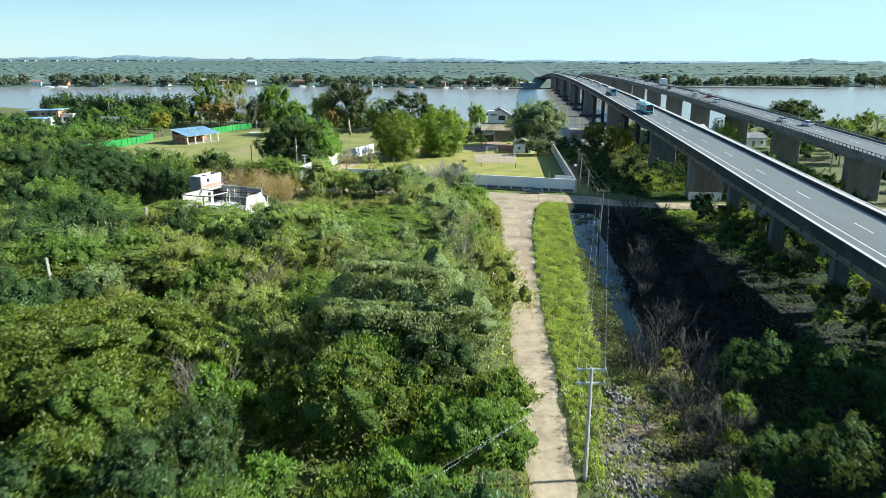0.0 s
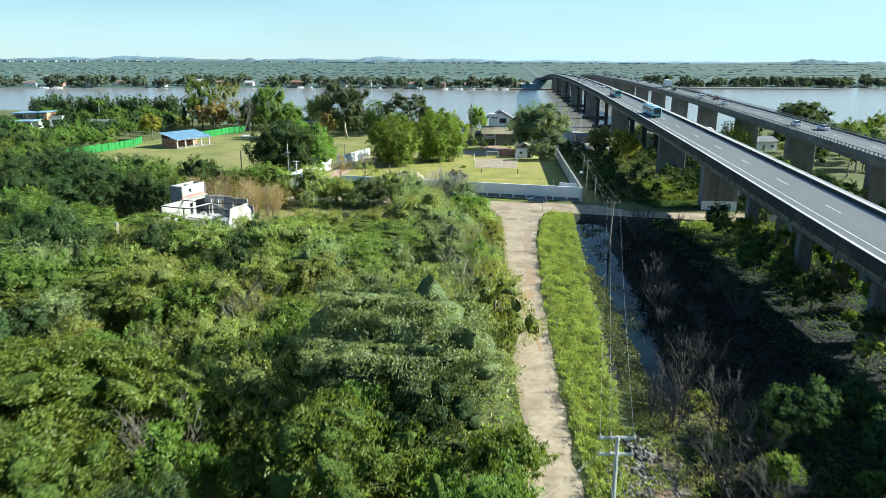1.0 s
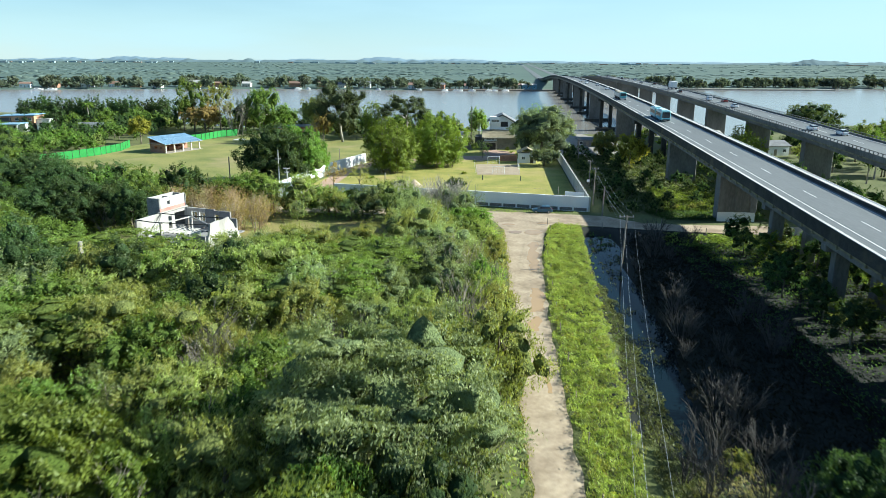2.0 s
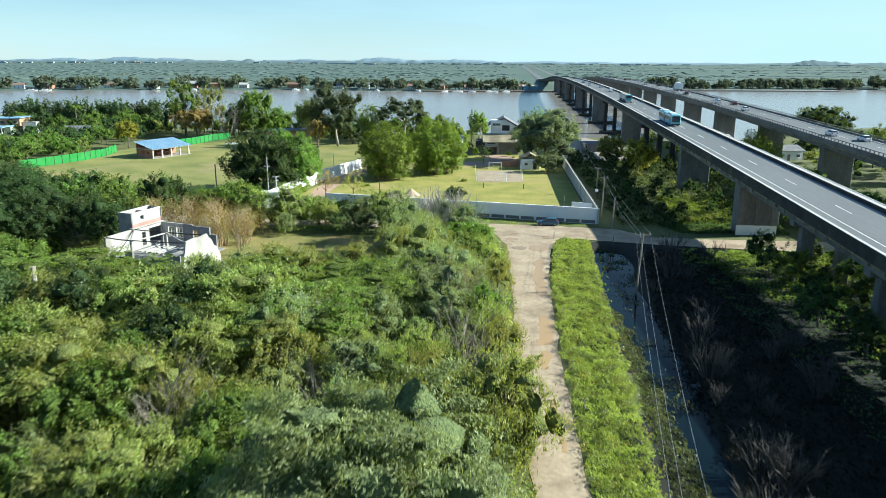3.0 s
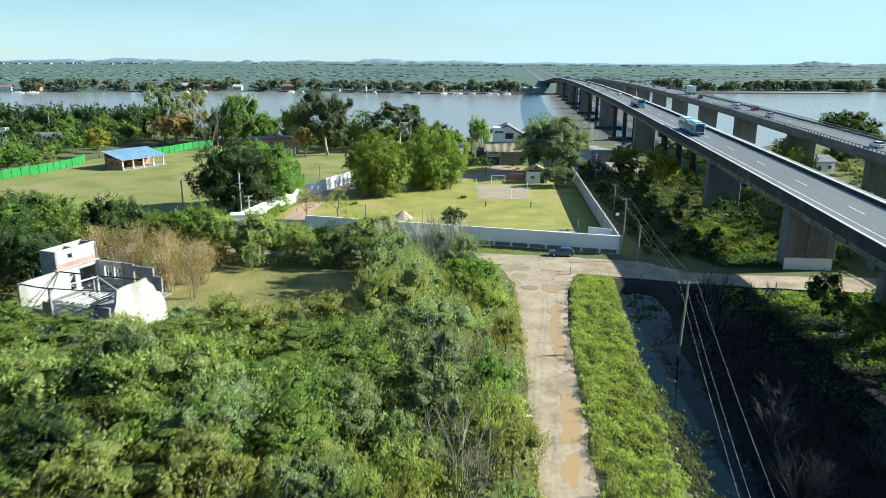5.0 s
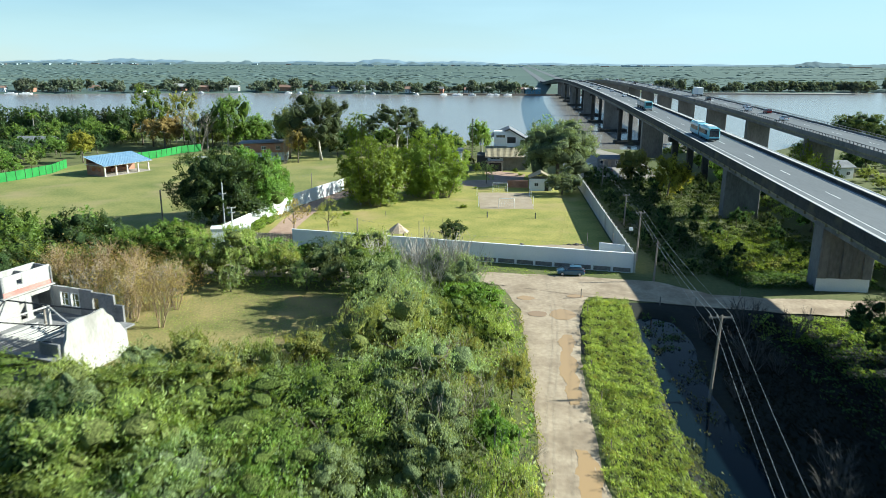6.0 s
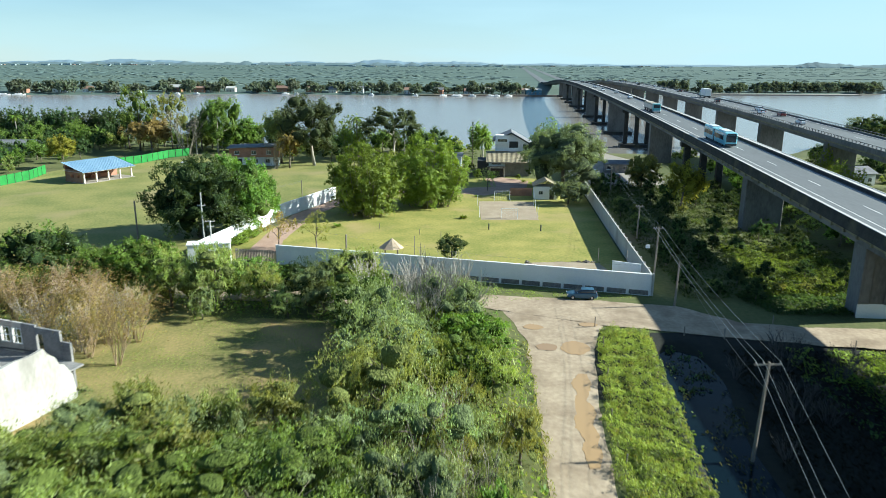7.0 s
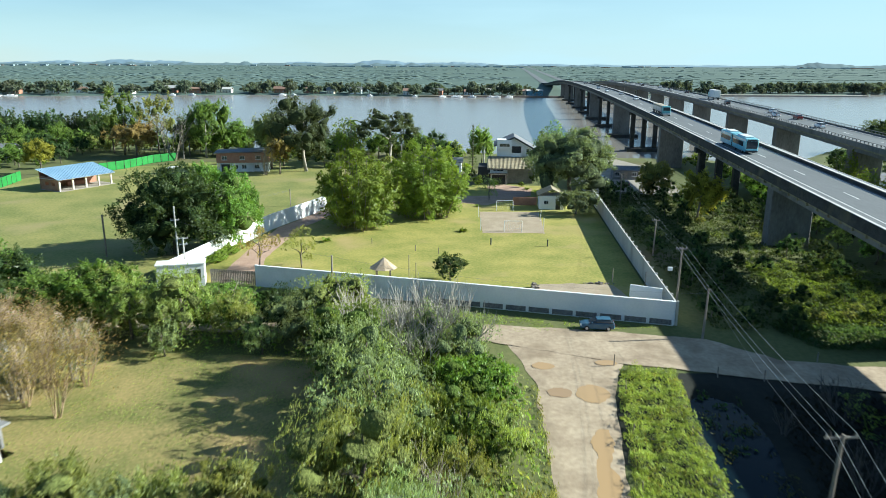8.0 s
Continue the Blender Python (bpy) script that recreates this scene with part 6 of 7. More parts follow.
for x, y, h in ((11.3, 209.6, 1.3), (21.3, 208.7, 1.3)):
    stake(x, y, h, 0.13, "metal_post", "short dark post at the lawn court")
for x, y, h in ((10.0, 221.0, 2.4), (10.2, 233.5, 2.4), (22.4, 222.0, 2.4), (22.8, 229.5, 2.4), (23.0, 234.0, 2.4)):
    stake(x, y, h, 0.05, "white_metal", "thin pale post beside the sandy court")
for x, y, h in ((-2.2, 185.6, 4.6), (-1.2, 185.9, 3.4), (-10, 210, 1.2), (2, 203, 1.2), (-2, 205, 1.2), (28.0, 187.5, 2.2), (31.0, 181, 3.6)):
    stake(x, y, h, 0.06, "pole_wood", "thin weathered post on the lawn")
for i, y in enumerate(np.arange(57, 152, 8.5)):
    stake(road_right(y) + 1.0, y, 1.1 + 0.2 * (i % 3), 0.05, "pole_wood", "thin leaning fence stake in the verge grass", "fence_stake", 0.06 * (-1) ** i)
for x, y, h in ((21.3, 157.2, 1.4), (36, 153.6, 1.3), (41, 152, 1.2), (50, 150.6, 1.2), (57, 149.2, 1.2), (31.5, 154.5, 1.2), (44, 158.6, 1.1)):
    stake(x, y, h, 0.07, "pole_wood", "weathered fence post beside the lane", "fence_post")
stake(-45.4, 108.4, 8.7, 0.28, "pale_bark", "bare broken tree trunk standing in the thicket", "dead_trunk", 0.02)
stake(-44.5, 79.5, 8.8, 0.2, "pale_bark", "bare pale broken trunk standing in the thicket", "dead_trunk", -0.05)
stake(-53.1, 200.2, 7.2, 0.16, "pole_wood", "old wooden pole in the field", "wooden_pole")
stake(-31.5, 243.5, 4.0, 0.12, "pole_wood", "wooden pole on the field", "wooden_pole")
# straw shelter by the wall
st = empty("straw_shelter", at(-6.0, 186.5), "small thatched shelter by the garden wall", "shelter")
for x, y in ((-1, -0.8), (1, -0.8), (-1, 0.8), (1, 0.8)):
    part("post", abox(x - 0.07, x + 0.07, y - 0.07, y + 0.07, -0.1, 2.6), M["pole_wood"], st)
bm = bmesh.new()
for k in range(9):
    a0, a1 = k * math.tau / 9, (k + 1) * math.tau / 9
    bm.faces.new([bm.verts.new(v) for v in ((math.cos(a0) * 2.1, math.sin(a0) * 1.8, 2.4), (math.cos(a1) * 2.1, math.sin(a1) * 1.8, 2.4), (0.1, 0, 4.0))])
    bm.faces.new([bm.verts.new(v) for v in ((math.cos(a1) * 2.1, math.sin(a1) * 1.8, 2.4), (math.cos(a0) * 2.1, math.sin(a0) * 1.8, 2.4), (0, 0, 2.9))])
part("thatch", bm, M["thatch"], st, "ragged straw roof")
# stones on the lawn
def stones(name, x, y, w, d, h, count, seed, label, material="rubble", rest=0.0):
    r = random.Random(seed)
    t = empty(name, at(x, y, rest), label, "rubble")
    for i in range(count):
        bm = bmesh.new()
        bmesh.ops.create_icosphere(bm, subdivisions=1, radius=1)
        s = r.uniform(0.08, 0.27)
        for v in bm.verts:
            v.co = Vector((v.co.x * s * r.uniform(0.4, 1.7), v.co.y * s * r.uniform(0.4, 1.5), v.co.z * s * 0.6 * r.uniform(0.5, 1.4)))
        px, py = r.gauss(0, w / 2.4), r.gauss(0, d / 2.4)
        pz = h * max(0, 1 - (px / w) ** 2 - (py / d) ** 2) * r.uniform(0, 1)
        bmesh.ops.translate(bm, verts=bm.verts, vec=(px, py, pz + s * 0.3))
        part("stone", bm, M[material], t)


stones("rubble_heap", 16.0, 184.6, 0.9, 0.7, 0.7, 16, 1, "small heap of broken stone on the lawn")
stones("rubble_row", 25.5, 186.6, 2.6, 0.5, 0.3, 22, 2, "row of loose stones on the lawn")
bm = bmesh.new()
for i in range(41):
    for j in range(49):
        x, y = 11.4 + i * 0.27, 44.5 + j * 0.46
        e = ((x - 16.2 - (y - 56) * 0.20) / 3.6) ** 2 + ((y - 55.5) / 10.5) ** 2 + 0.6 * noise.noise(Vector((x * 0.5, y * 0.35, 7)))
        bm.verts.new((x, y, -0.25 + 0.5 * max(0.0, 1 - e) ** 0.6 + (0.22 * noise.noise(Vector((x * 1.1, y * 1.1, 1))) + 0.14 * noise.noise(Vector((x * 3.1, y * 3.1, 5)))) * (e < 1)))
bm.verts.ensure_lookup_table()
for i in range(40):
    for j in range(48):
        k = i * 49 + j
        bm.faces.new([bm.verts[q] for q in (k, k + 49, k + 50, k + 1)])
tagged(part("spoil_mound", bm, M["spoil"], smooth=True), "low mound of dumped earth and rubble", "mound", kind="structure")
for k in range(5):
    stones("rubble_heap", (14.6, 16.8, 15.2, 17.6, 18.6)[k], (60.5, 62.5, 56.5, 54.0, 49.5)[k], 1.7, 2.1, 0.3, 52, 5 + k, "dumped grey rubble and broken slabs by the road", rest=0.12)
# finer debris between the heaps
rng = np.random.default_rng(17)
k = 800
c = np.column_stack([rng.normal(16.0, 1.5, k), rng.uniform(46, 65, k), np.zeros(k)])
c[:, 0] += (c[:, 1] - 56) * 0.20
c[:, 2] = 0.16 + rng.uniform(-0.08, 0.10, k)
w = ICO0_V[None] * rng.uniform(0.25, 1.7, (k, len(ICO0_V), 1)) * (rng.uniform(0.05, 0.2, (k, 1, 1)) * rng.uniform(0.4, 1.5, (k, 1, 3))) + c[:, None]
o = new("debris", from_arrays("debris", w.reshape(-1, 3), (ICO0_F[None] + (np.arange(k) * len(ICO0_V))[:, None, None]).reshape(-1, 3), 3, [M["rubble_bits"]]))
tagged(o, "scattered grey and white bits of builders' rubble", "rubble", kind="stuff")
carpet("mound_weeds", [(11.6, 46), (13.0, 66), (19.5, 68), (21.5, 58), (20.0, 46)], 5200, 0.24, (0.15, 0.75), "grass_blade", "dry and green weeds on the dumped rubble", "weeds", (), 61, 0.45, 0.3, 0.4, 0.02)
carpet("mound_weeds", [(17.0, 45), (18.5, 66), (25, 74), (27, 60), (24, 44)], 6500, 0.3, (0.1, 1.3), "leaf_tan", "withered brown weeds and twigs beside the marsh", "weeds", (), 62, 0.4, 0.22, 0.3, -0.05)
carpet("bank_scrub", [(17.2, 66), (19.0, 80), (20.8, 98), (23.2, 120), (24.6, 120), (23.2, 98), (22.0, 80), (21.5, 66)], 9000, 0.28, (0.02, 0.6), "bank_leaf", "dull olive weeds along the bank of the ditch", "weeds", (), 63, 0.45, 0.35, 0.4)
for x, y, z in ((21.5, 72, 1.5), (23.5, 73, 1.7), (26.5, 72, 1.4), (20.5, 66.5, 1.5), (24.8, 66, 1.6), (22.0, 60, 1.3), (25.6, 61.5, 1.6), (21.8, 56, 1.4), (24, 55, 1.5), (19.5, 69, 1.2), (20.8, 52.5, 1.3), (22.6, 49, 1.4)):
    bare(2, x, y, z * 0.72, x * 77 + y * 31)
for x, y, k, z in ((24.2, 70.5, 11, 0.55), (26.8, 64, 11, 0.6), (22.8, 63.0, 11, 0.42), (25.5, 57.5, 7, 0.6)):
    plant(k, x, y, z)

# ---- ruined house ----
ruin = empty("ruined_house", Matrix.Identity(4), "roofless white ruined house with a tower block and bare beams", "ruin")
rm = pose(-48.05, 132.0, 0, 0, 0, -19.9)


def rwall(x0, x1, y0, y1, z0, z1, mt="ruin_wall", name="wall"):
    return part(name, abox(x0, x1, y0, y1, z0, z1, rm, 0.03), M[mt], ruin)


def rbar(a, b, r, mt, name="beam"):
    """A loose timber or pipe between two places of the ruin."""
    bm = bmesh.new()
    tube(bm, [a, Vector(a).lerp(Vector(b), 0.5) - Vector((0, 0, 0.06)), b], r, 5)
    bmesh.ops.transform(bm, matrix=rm, verts=bm.verts)
    return part(name, bm, M[mt], ruin)


# tank tower: hollow, open at the top, its far end missing a panel
# the end walls turned from the sun get grey, their shade as colour
rwall(-2.7, -0.16, 5.5, 5.75, 0, 8.6, "ruin_grey"), rwall(-2.7, -2.45, 5.75, 11.9, 0, 8.6)
rwall(-0.4, -0.16, 5.75, 7.4, 6.2, 8.6), rwall(-0.4, -0.16, 8.1, 11.9, 6.2, 8.6), rwall(-0.4, -0.16, 7.4, 8.1, 6.2, 7.3), rwall(-0.4, -0.16, 7.4, 8.1, 7.9, 8.6)
rwall(-2.45, -0.4, 11.65, 11.9, 0, 8.5, "ruin_grey"), rwall(-2.45, -0.4, 5.75, 11.65, 7.2, 7.35, "ruin_grey", "tank_floor")
rwall(-2.45, -0.4, 9.0, 9.2, 7.35, 8.35, "ruin_grey", "partition")
rwall(-0.17, -0.135, 5.55, 11.85, 6.32, 6.85, "ruin_red", "red_band")
rwall(-0.45, 0.28, 5.2, 12.0, 6.2, 6.32, "ruin_wall", "ledge"), rwall(-0.1, 0.02, 11.75, 11.92, 6.32, 8.4, "ruin_grey", "downpipe")
# long wall below it with a door and a broad opening
rwall(-0.3, 0, -0.1, 7.2, 0, 6.2), rwall(-0.3, 0, 8.0, 8.8, 0, 6.2), rwall(-0.3, 0, 7.2, 8.0, 5.3, 6.2), rwall(-0.3, 0, 7.2, 8.0, 0, 3.2)
rwall(-0.3, 0, 8.8, 11.5, 5.6, 6.2), rwall(-0.3, 0, 11.5, 11.9, 0, 6.2), rwall(-0.3, 0, 8.8, 11.5, 0, 3.1)
rwall(-2.6, -0.3, 8.5, 11.5, 3.0, 3.15, "ruin_grey", "floor_slab")
# far wall with framed windows, broken down at its end
# its right-hand stretch is grey: the shade on it put into the colour
for x0, x1, z0, z1 in ((0, 1.2, 0, 6.1), (1.2, 2.5, 0, 3.8), (2.5, 2.8, 0, 6.1), (2.8, 4.1, 0, 3.8), (4.1, 6.0, 0, 6.1), (6.0, 6.9, 0, 3.2), (6.9, 9.2, 0, 5.9), (9.2, 10.4, 0, 4.8), (1.2, 4.1, 5.5, 6.1), (6.0, 6.9, 5.2, 5.9)):
    rwall(x0, x1, 11.6, 11.9, z0, z1, "ruin_grey" if x0 > 3.9 else "ruin_wall")
for x0 in (1.2, 2.8):
    for dx in (0.0, 0.6, 1.22):
        rwall(x0 + dx, x0 + dx + 0.08, 11.55, 11.63, 3.8, 5.5, "white_wall", "window_frame")
    for z in (3.8, 4.6, 5.42):
        rwall(x0, x0 + 1.3, 11.56, 11.62, z, z + 0.08, "white_wall", "window_frame")
# standing end wall, ragged along its top
bm = bmesh.new()
pr = [(1.2, 0), (10.2, 0), (9.9, 2.6), (9.1, 3.9), (8.6, 4.1), (8.2, 5.0), (7.5, 5.6), (7.1, 6.25), (5.6, 6.1), (4.1, 6.2), (2.4, 6.05), (2.1, 4.6), (1.7, 3.9), (1.6, 2.2)]
a_, b_ = [bm.verts.new((11.95, y, z)) for y, z in pr], [bm.verts.new((12.25, y, z)) for y, z in pr]
bm.faces.new(a_), bm.faces.new(b_[::-1])
for i in range(len(pr)):
    bm.faces.new((a_[i], b_[i], b_[(i + 1) % len(pr)], a_[(i + 1) % len(pr)]))
bmesh.ops.recalc_face_normals(bm, faces=bm.faces)
bmesh.ops.transform(bm, matrix=rm, verts=bm.verts)
part("broken_wall", bm, M["ruin_wall"], ruin)
# low front walls, floors
rwall(0, 3.2, 0, 0.3, 0, 3.4), rwall(3.2, 4.6, 0, 0.3, 0, 4.4), rwall(9.4, 11.9, 1.3, 1.6, 0, 4.2, "ruin_grey"), rwall(4.6, 9.4, 0.9, 1.2, 0, 2.2, "ruin_grey")
rwall(0, 11.95, 0.3, 11.6, 2.7, 2.9, "ruin_grey", "floor_slab"), rwall(0, 11.95, 0.3, 11.6, -0.1, 0.05, "ruin_grey", "ground_slab")
rwall(5.6, 5.9, 5.8, 6.1, 2.9, 6.1, "ruin_wall", "post"), rwall(4.9, 5.15, 5.9, 6.1, 2.9, 6.0, "old_wood", "post"), rwall(4.3, 4.55, 0.05, 0.3, 4.4, 6.2, "ruin_wall", "post")
# row of pale joists on two dark bearers
for i in range(13):
    w = 0.25 * math.sin(i * 2.7)
    rbar((4.7 + i * 0.42, 1.0 + w, 4.35), (4.9 + i * 0.42, 4.7 + w * 1.4, 4.4 + 0.1 * math.sin(i * 1.9)), 0.085, "ruin_wall", "joist")
rbar((4.4, 1.6, 4.22), (10.6, 1.6, 4.22), 0.1, "dark_in"), rbar((4.4, 4.2, 4.25), (10.6, 4.2, 4.25), 0.1, "dark_in")
rbar((0, 0.1, 6.15), (5.0, 0.1, 6.1), 0.09, "dark_in"), rbar((4.4, 0.2, 6.1), (11.9, 2.4, 5.9), 0.07, "dark_in")
rbar((0, 5.6, 6.15), (12.0, 7.0, 6.0), 0.09, "dark_in"), rbar((0, 5.5, 6.15), (1.6, 0.2, 3.6), 0.06, "dark_in")
rbar((4.5, 0.3, 6.0), (5.7, 5.9, 6.0), 0.11, "ruin_wall"), rbar((5.8, 6.0, 6.0), (11.9, 3.4, 5.4), 0.11, "ruin_wall"), rbar((5.2, 6.2, 3.0), (8.8, 5.2, 4.6), 0.1, "old_wood")

# ---- pavilion with a blue roof ----
pm = Matrix(((0.488, -0.873, 0, -91.7), (0.873, 0.488, 0, 260.1), (0, 0, 1, 0), (0, 0, 0, 1)))
pav = empty("pavilion", Matrix.Identity(4), "open brick pavilion with a light blue metal roof", "pavilion")
for i in range(5):
    part("column", abox(3.6 * i - 0.18, 3.6 * i + 0.18, 0, 0.36, -0.2, 3.05, pm), M["cream"], pav)
part("back_wall", abox(-0.3, 14.6, 7.4, 7.6, -0.2, 4.9, pm), M["brick"], pav)
for y0, y1, z0, z1 in ((0.36, 7.4, -0.2, 1.3), (0.36, 1.6, 1.3, 2.2), (3.0, 4.2, 1.3, 2.2), (5.6, 7.4, 1.3, 2.2), (0.36, 7.4, 2.2, 3.4)):
    part("end_wall", abox(-0.2, 0.0, y0, y1, z0, z1, pm), M["brick"], pav)
part("end_wall", abox(11.4, 14.4, 6.2, 7.4, -0.2, 3.2, pm), M["brick"], pav)
bm = bmesh.new()
for i in range(25):
    x0 = -0.8 + i * 0.64
    vs = [bm.verts.new(pm @ Vector(v)) for v in ((x0, -0.9, 3.05), (x0 + 0.55, -0.9, 3.05), (x0 + 0.6, -0.9, 3.13), (x0 + 0.64, -0.9, 3.05), (x0 + 0.64, 8.2, 5.15), (x0 + 0.6, 8.2, 5.23), (x0 + 0.55, 8.2, 5.15), (x0, 8.2, 5.15))]
    for q in ((0, 1, 6, 7), (1, 2, 5, 6), (2, 3, 4, 5)):
        bm.faces.new([vs[j] for j in q])
bmesh.ops.remove_doubles(bm, verts=bm.verts, dist=0.002)
part("roof", bm, M["blue_roof"], pav, "light blue ribbed metal roof")
part("ceiling", abox(-0.7, 15.1, -0.8, 8.1, 2.93, 2.97, pm @ Matrix.Shear("XZ", 4, (0, 0))), M["cream"], pav)
part("floor_slab", abox(-0.5, 15.0, -0.8, 7.6, -0.1, 0.12, pm), M["lane"], pav)
part("counter", abox(6, 12, 5.8, 6.6, 0.1, 1.1, pm), M["brick"], pav)
# green mesh fence
for pts in ([(-121, 236), (-116, 246), (-111.6, 256), (-109.5, 266), (-111, 277)], [(-97, 292), (-92.6, 299), (-89, 312), (-84, 318)]):
    fence = empty("fence", Matrix.Identity(4), "bright green mesh fence on dark posts", "fence")
    for p, q in zip(pts, pts[1:]):
        part("mesh_panel", wall_between(p, q, 0.1, 2.6, 0.03), M["green_mesh"], fence)
        k = int((Vector(q) - Vector(p)).length / 3) + 1
        for i in range(k):
            c = Vector(p).lerp(Vector(q), i / k)
            part("post", abox(c.x - 0.08, c.x + 0.08, c.y - 0.1, c.y - 0.02, -0.2, 2.8), M["metal_post"], fence)
# overturned boat by the fence
bm = bmesh.new()
bmesh.ops.create_uvsphere(bm, u_segments=12, v_segments=8, radius=1)
for v in bm.verts:
    v.co = Vector((v.co.x * 2.6, v.co.y * 0.75 * (1 - 0.35 * abs(v.co.x)), max(0.0, v.co.z) * 0.6))
boat = part("rowing_boat", bm, M["boat_white"], smooth=True)
boat.matrix_basis = pose(-78.5, 300.5, 0.08, 0, 0, 25)
tagged(boat, "white rowing boat lying upturned on the grass", "boat")


def small_house(name, m, w, d, h, wall, roof, label, ridge=1.8, windows=3, lean=False):
    """A plain house: walls, a pitched or leaning roof, door and windows."""
    t = empty(name, Matrix.Identity(4), label, "house", "houses")
    part("wall", abox(0, w, 0, d, -0.3, h, m), M[wall], t)
    if lean:
        part("roof", slab((-0.5, h), (w + 0.5, h + 0.5), -0.8, d + 0.5, 0.2, m), M[roof], t)
    else:
        flip = m @ Matrix.Translation((w, 0, 0)) @ Matrix.Rotation(math.pi / 2, 4, "Z")
        part("roof", slab((-0.5, h - 0.1), (d / 2, h + ridge), -0.5, w + 0.5, 0.18, flip), M[roof], t)
        part("roof", slab((d / 2, h + ridge), (d + 0.5, h - 0.1), -0.5, w + 0.5, 0.18, flip), M[roof], t)
    for i in range(windows):
        x = w * (i + 0.5) / windows
        if i == windows // 2:
            part("door", abox(x - 0.5, x + 0.5, -0.05, 0.02, 0, 2.1, m), M["old_wood"], t)
        else:
            window(x - 0.6, x + 0.6, 0, 1.0, 2.1, m, t, 2)
    return t


# brown two-storey house by the river
bh = pose(-62.5, 293.5, 0, 0, 0, 8)
brown = empty("house", Matrix.Identity(4), "brown brick house with a white ground floor under trees", "house")
part("lower_wall", abox(0, 14, 0, 7, -0.3, 2.8, bh), M["white_wall"], brown)
part("upper_wall", abox(-0.6, 14.3, -0.9, 7, 2.8, 5.6, bh), M["brick"], brown)
part("roof", slab((-1.2, 5.6), (15.2, 6.1), -1.6, 7.6, 0.2, bh), M["grey_roof"], brown)
part("garage_door", abox(0.6, 3.0, -0.05, 0.02, 0, 2.3, bh), M["dark_in"], brown)
for x in (4.0, 6.4, 10.0):
    window(x, x + 1.3, 0, 0.9, 2.1, bh, brown, 2)
for x in (1.0, 6.0, 10.5):
    window(x, x + 1.4, -0.9, 3.7, 4.8, bh, brown, 2)
for x in (-0.4, 4.6, 9.4, 13.9):
    part("post", abox(x, x + 0.25, -0.85, -0.6, -0.2, 2.8, bh), M["white_wall"], brown)
small_house("house", pose(-150, 318, 0, 0, 0, 4), 12, 7, 3.0, "grey_wall", "grey_roof", "low grey house among trees", 1.6)
small_house("house", pose(1, 296, 0, 0, 0, -3), 7, 6, 3.0, "white_wall", "grey_roof", "low pale annex beside the white house", 0.9)
small_house("house", pose(108, 262, 0, 0, 0, 10), 10, 8, 3.2, "white_wall", "grey_roof", "pale house between the bridges and the river", 1.4)
small_house("house", pose(100, 300, 0, 0, 0, 4), 9, 8, 3.0, "white_wall", "roof_pale", "pale house by the river bank", 1.2)
small_house("house", pose(50, 284, 0, 0, 0, -6), 7, 5, 2.6, "ruin_grey", "grey_roof", "low shack beneath the bridge", 0.8)


# ---- power poles and wires ----
def power_pole(x, y, h, material, arms, label, lean=0.0, turn=5.0, lamp=False):
    m = pose(x, y, land(x, y), 0, lean, turn)
    t = empty("power_pole", m, label, "power pole", "power poles")
    bm = bmesh.new()
    tube(bm, [(0, 0, -0.5), (0, 0, h)], [0.17, 0.11], 8)
    part("shaft", bm, M[material], t)
    for z, w in arms:
        a = part("cross_arm", abox(-w / 2, w / 2, 0.1, 0.22, z - 0.07, z + 0.07), M[material], t)
        for dx in (-w / 2 + 0.12, -w / 6, w / 2 - 0.12):
            bm = bmesh.new()
            tube(bm, [(dx, 0.16, z + 0.07), (dx, 0.16, z + 0.16), (dx, 0.16, z + 0.3)], [0.03, 0.07, 0.04], 6)
            part("insulator", bm, M["insulator"], a)
        for sd in (-1, 1):
            bm = bmesh.new()
            tube(bm, [(sd * w * 0.3, 0.16, z - 0.05), (0, 0.12, z - 0.7)], 0.025, 4)
            part("brace", bm, M["metal_post"], a)
    if lamp:
        bm = bmesh.new()
        tube(bm, [(0, 0, h * 0.62), (-0.7, -0.3, h * 0.7), (-1.5, -0.6, h * 0.68)], 0.04, 5)
        arm = part("lamp_arm", bm, M["metal_post"], t)
        part("lamp_head", abox(-2.0, -1.4, -0.75, -0.5, h * 0.64, h * 0.70, None, 0.04), M["white_metal"], arm)
    return m


P1 = power_pole(11.2, 49.2, 9.3, "pole_concrete", ((9.1, 2.3), (8.0, 2.2)), "grey concrete power pole with two cross arms", 0, 0)
P2 = power_pole(28.6, 127.6, 9.7, "pole_wood", ((9.4, 2.4),), "leaning wooden power pole standing in the marsh", 2.5, 8)
P3 = power_pole(34.0, 176.4, 8.4, "pole_wood", ((8.1, 1.6),), "tall wooden power pole by the garden wall", 1.0, 8, True)
P4 = power_pole(33.7, 165.3, 6.2, "pole_wood", (), "short wooden pole beside the lane", 1.5, 0)
P5 = power_pole(38.2, 202.3, 6.4, "pole_wood", ((6.2, 1.4),), "wooden power pole behind the garden wall", 1.0, 8)
P6 = power_pole(-39.8, 196.4, 9.5, "pole_concrete", ((7.2, 1.4),), "tall pale power pole at the gatehouse", 0, 20)
P7 = power_pole(-36.4, 190.0, 6.0, "pole_concrete", ((5.8, 1.6), (4.9, 1.2)), "pale meter pole behind the gatehouse", 0, 20)
P8 = power_pole(-12.0, 176.5, 7.0, "pole_wood", (), "thin pole beside the lane", 0.5, 0)
P0 = power_pole(4.0, -28.0, 9.3, "pole_concrete", ((9.1, 2.3),), "grey concrete power pole with a cross arm", 0, 0)
PR = power_pole(44.0, 250.0, 7.0, "pole_wood", ((6.7, 1.4),), "wooden power pole under the bridge", 0, 8)


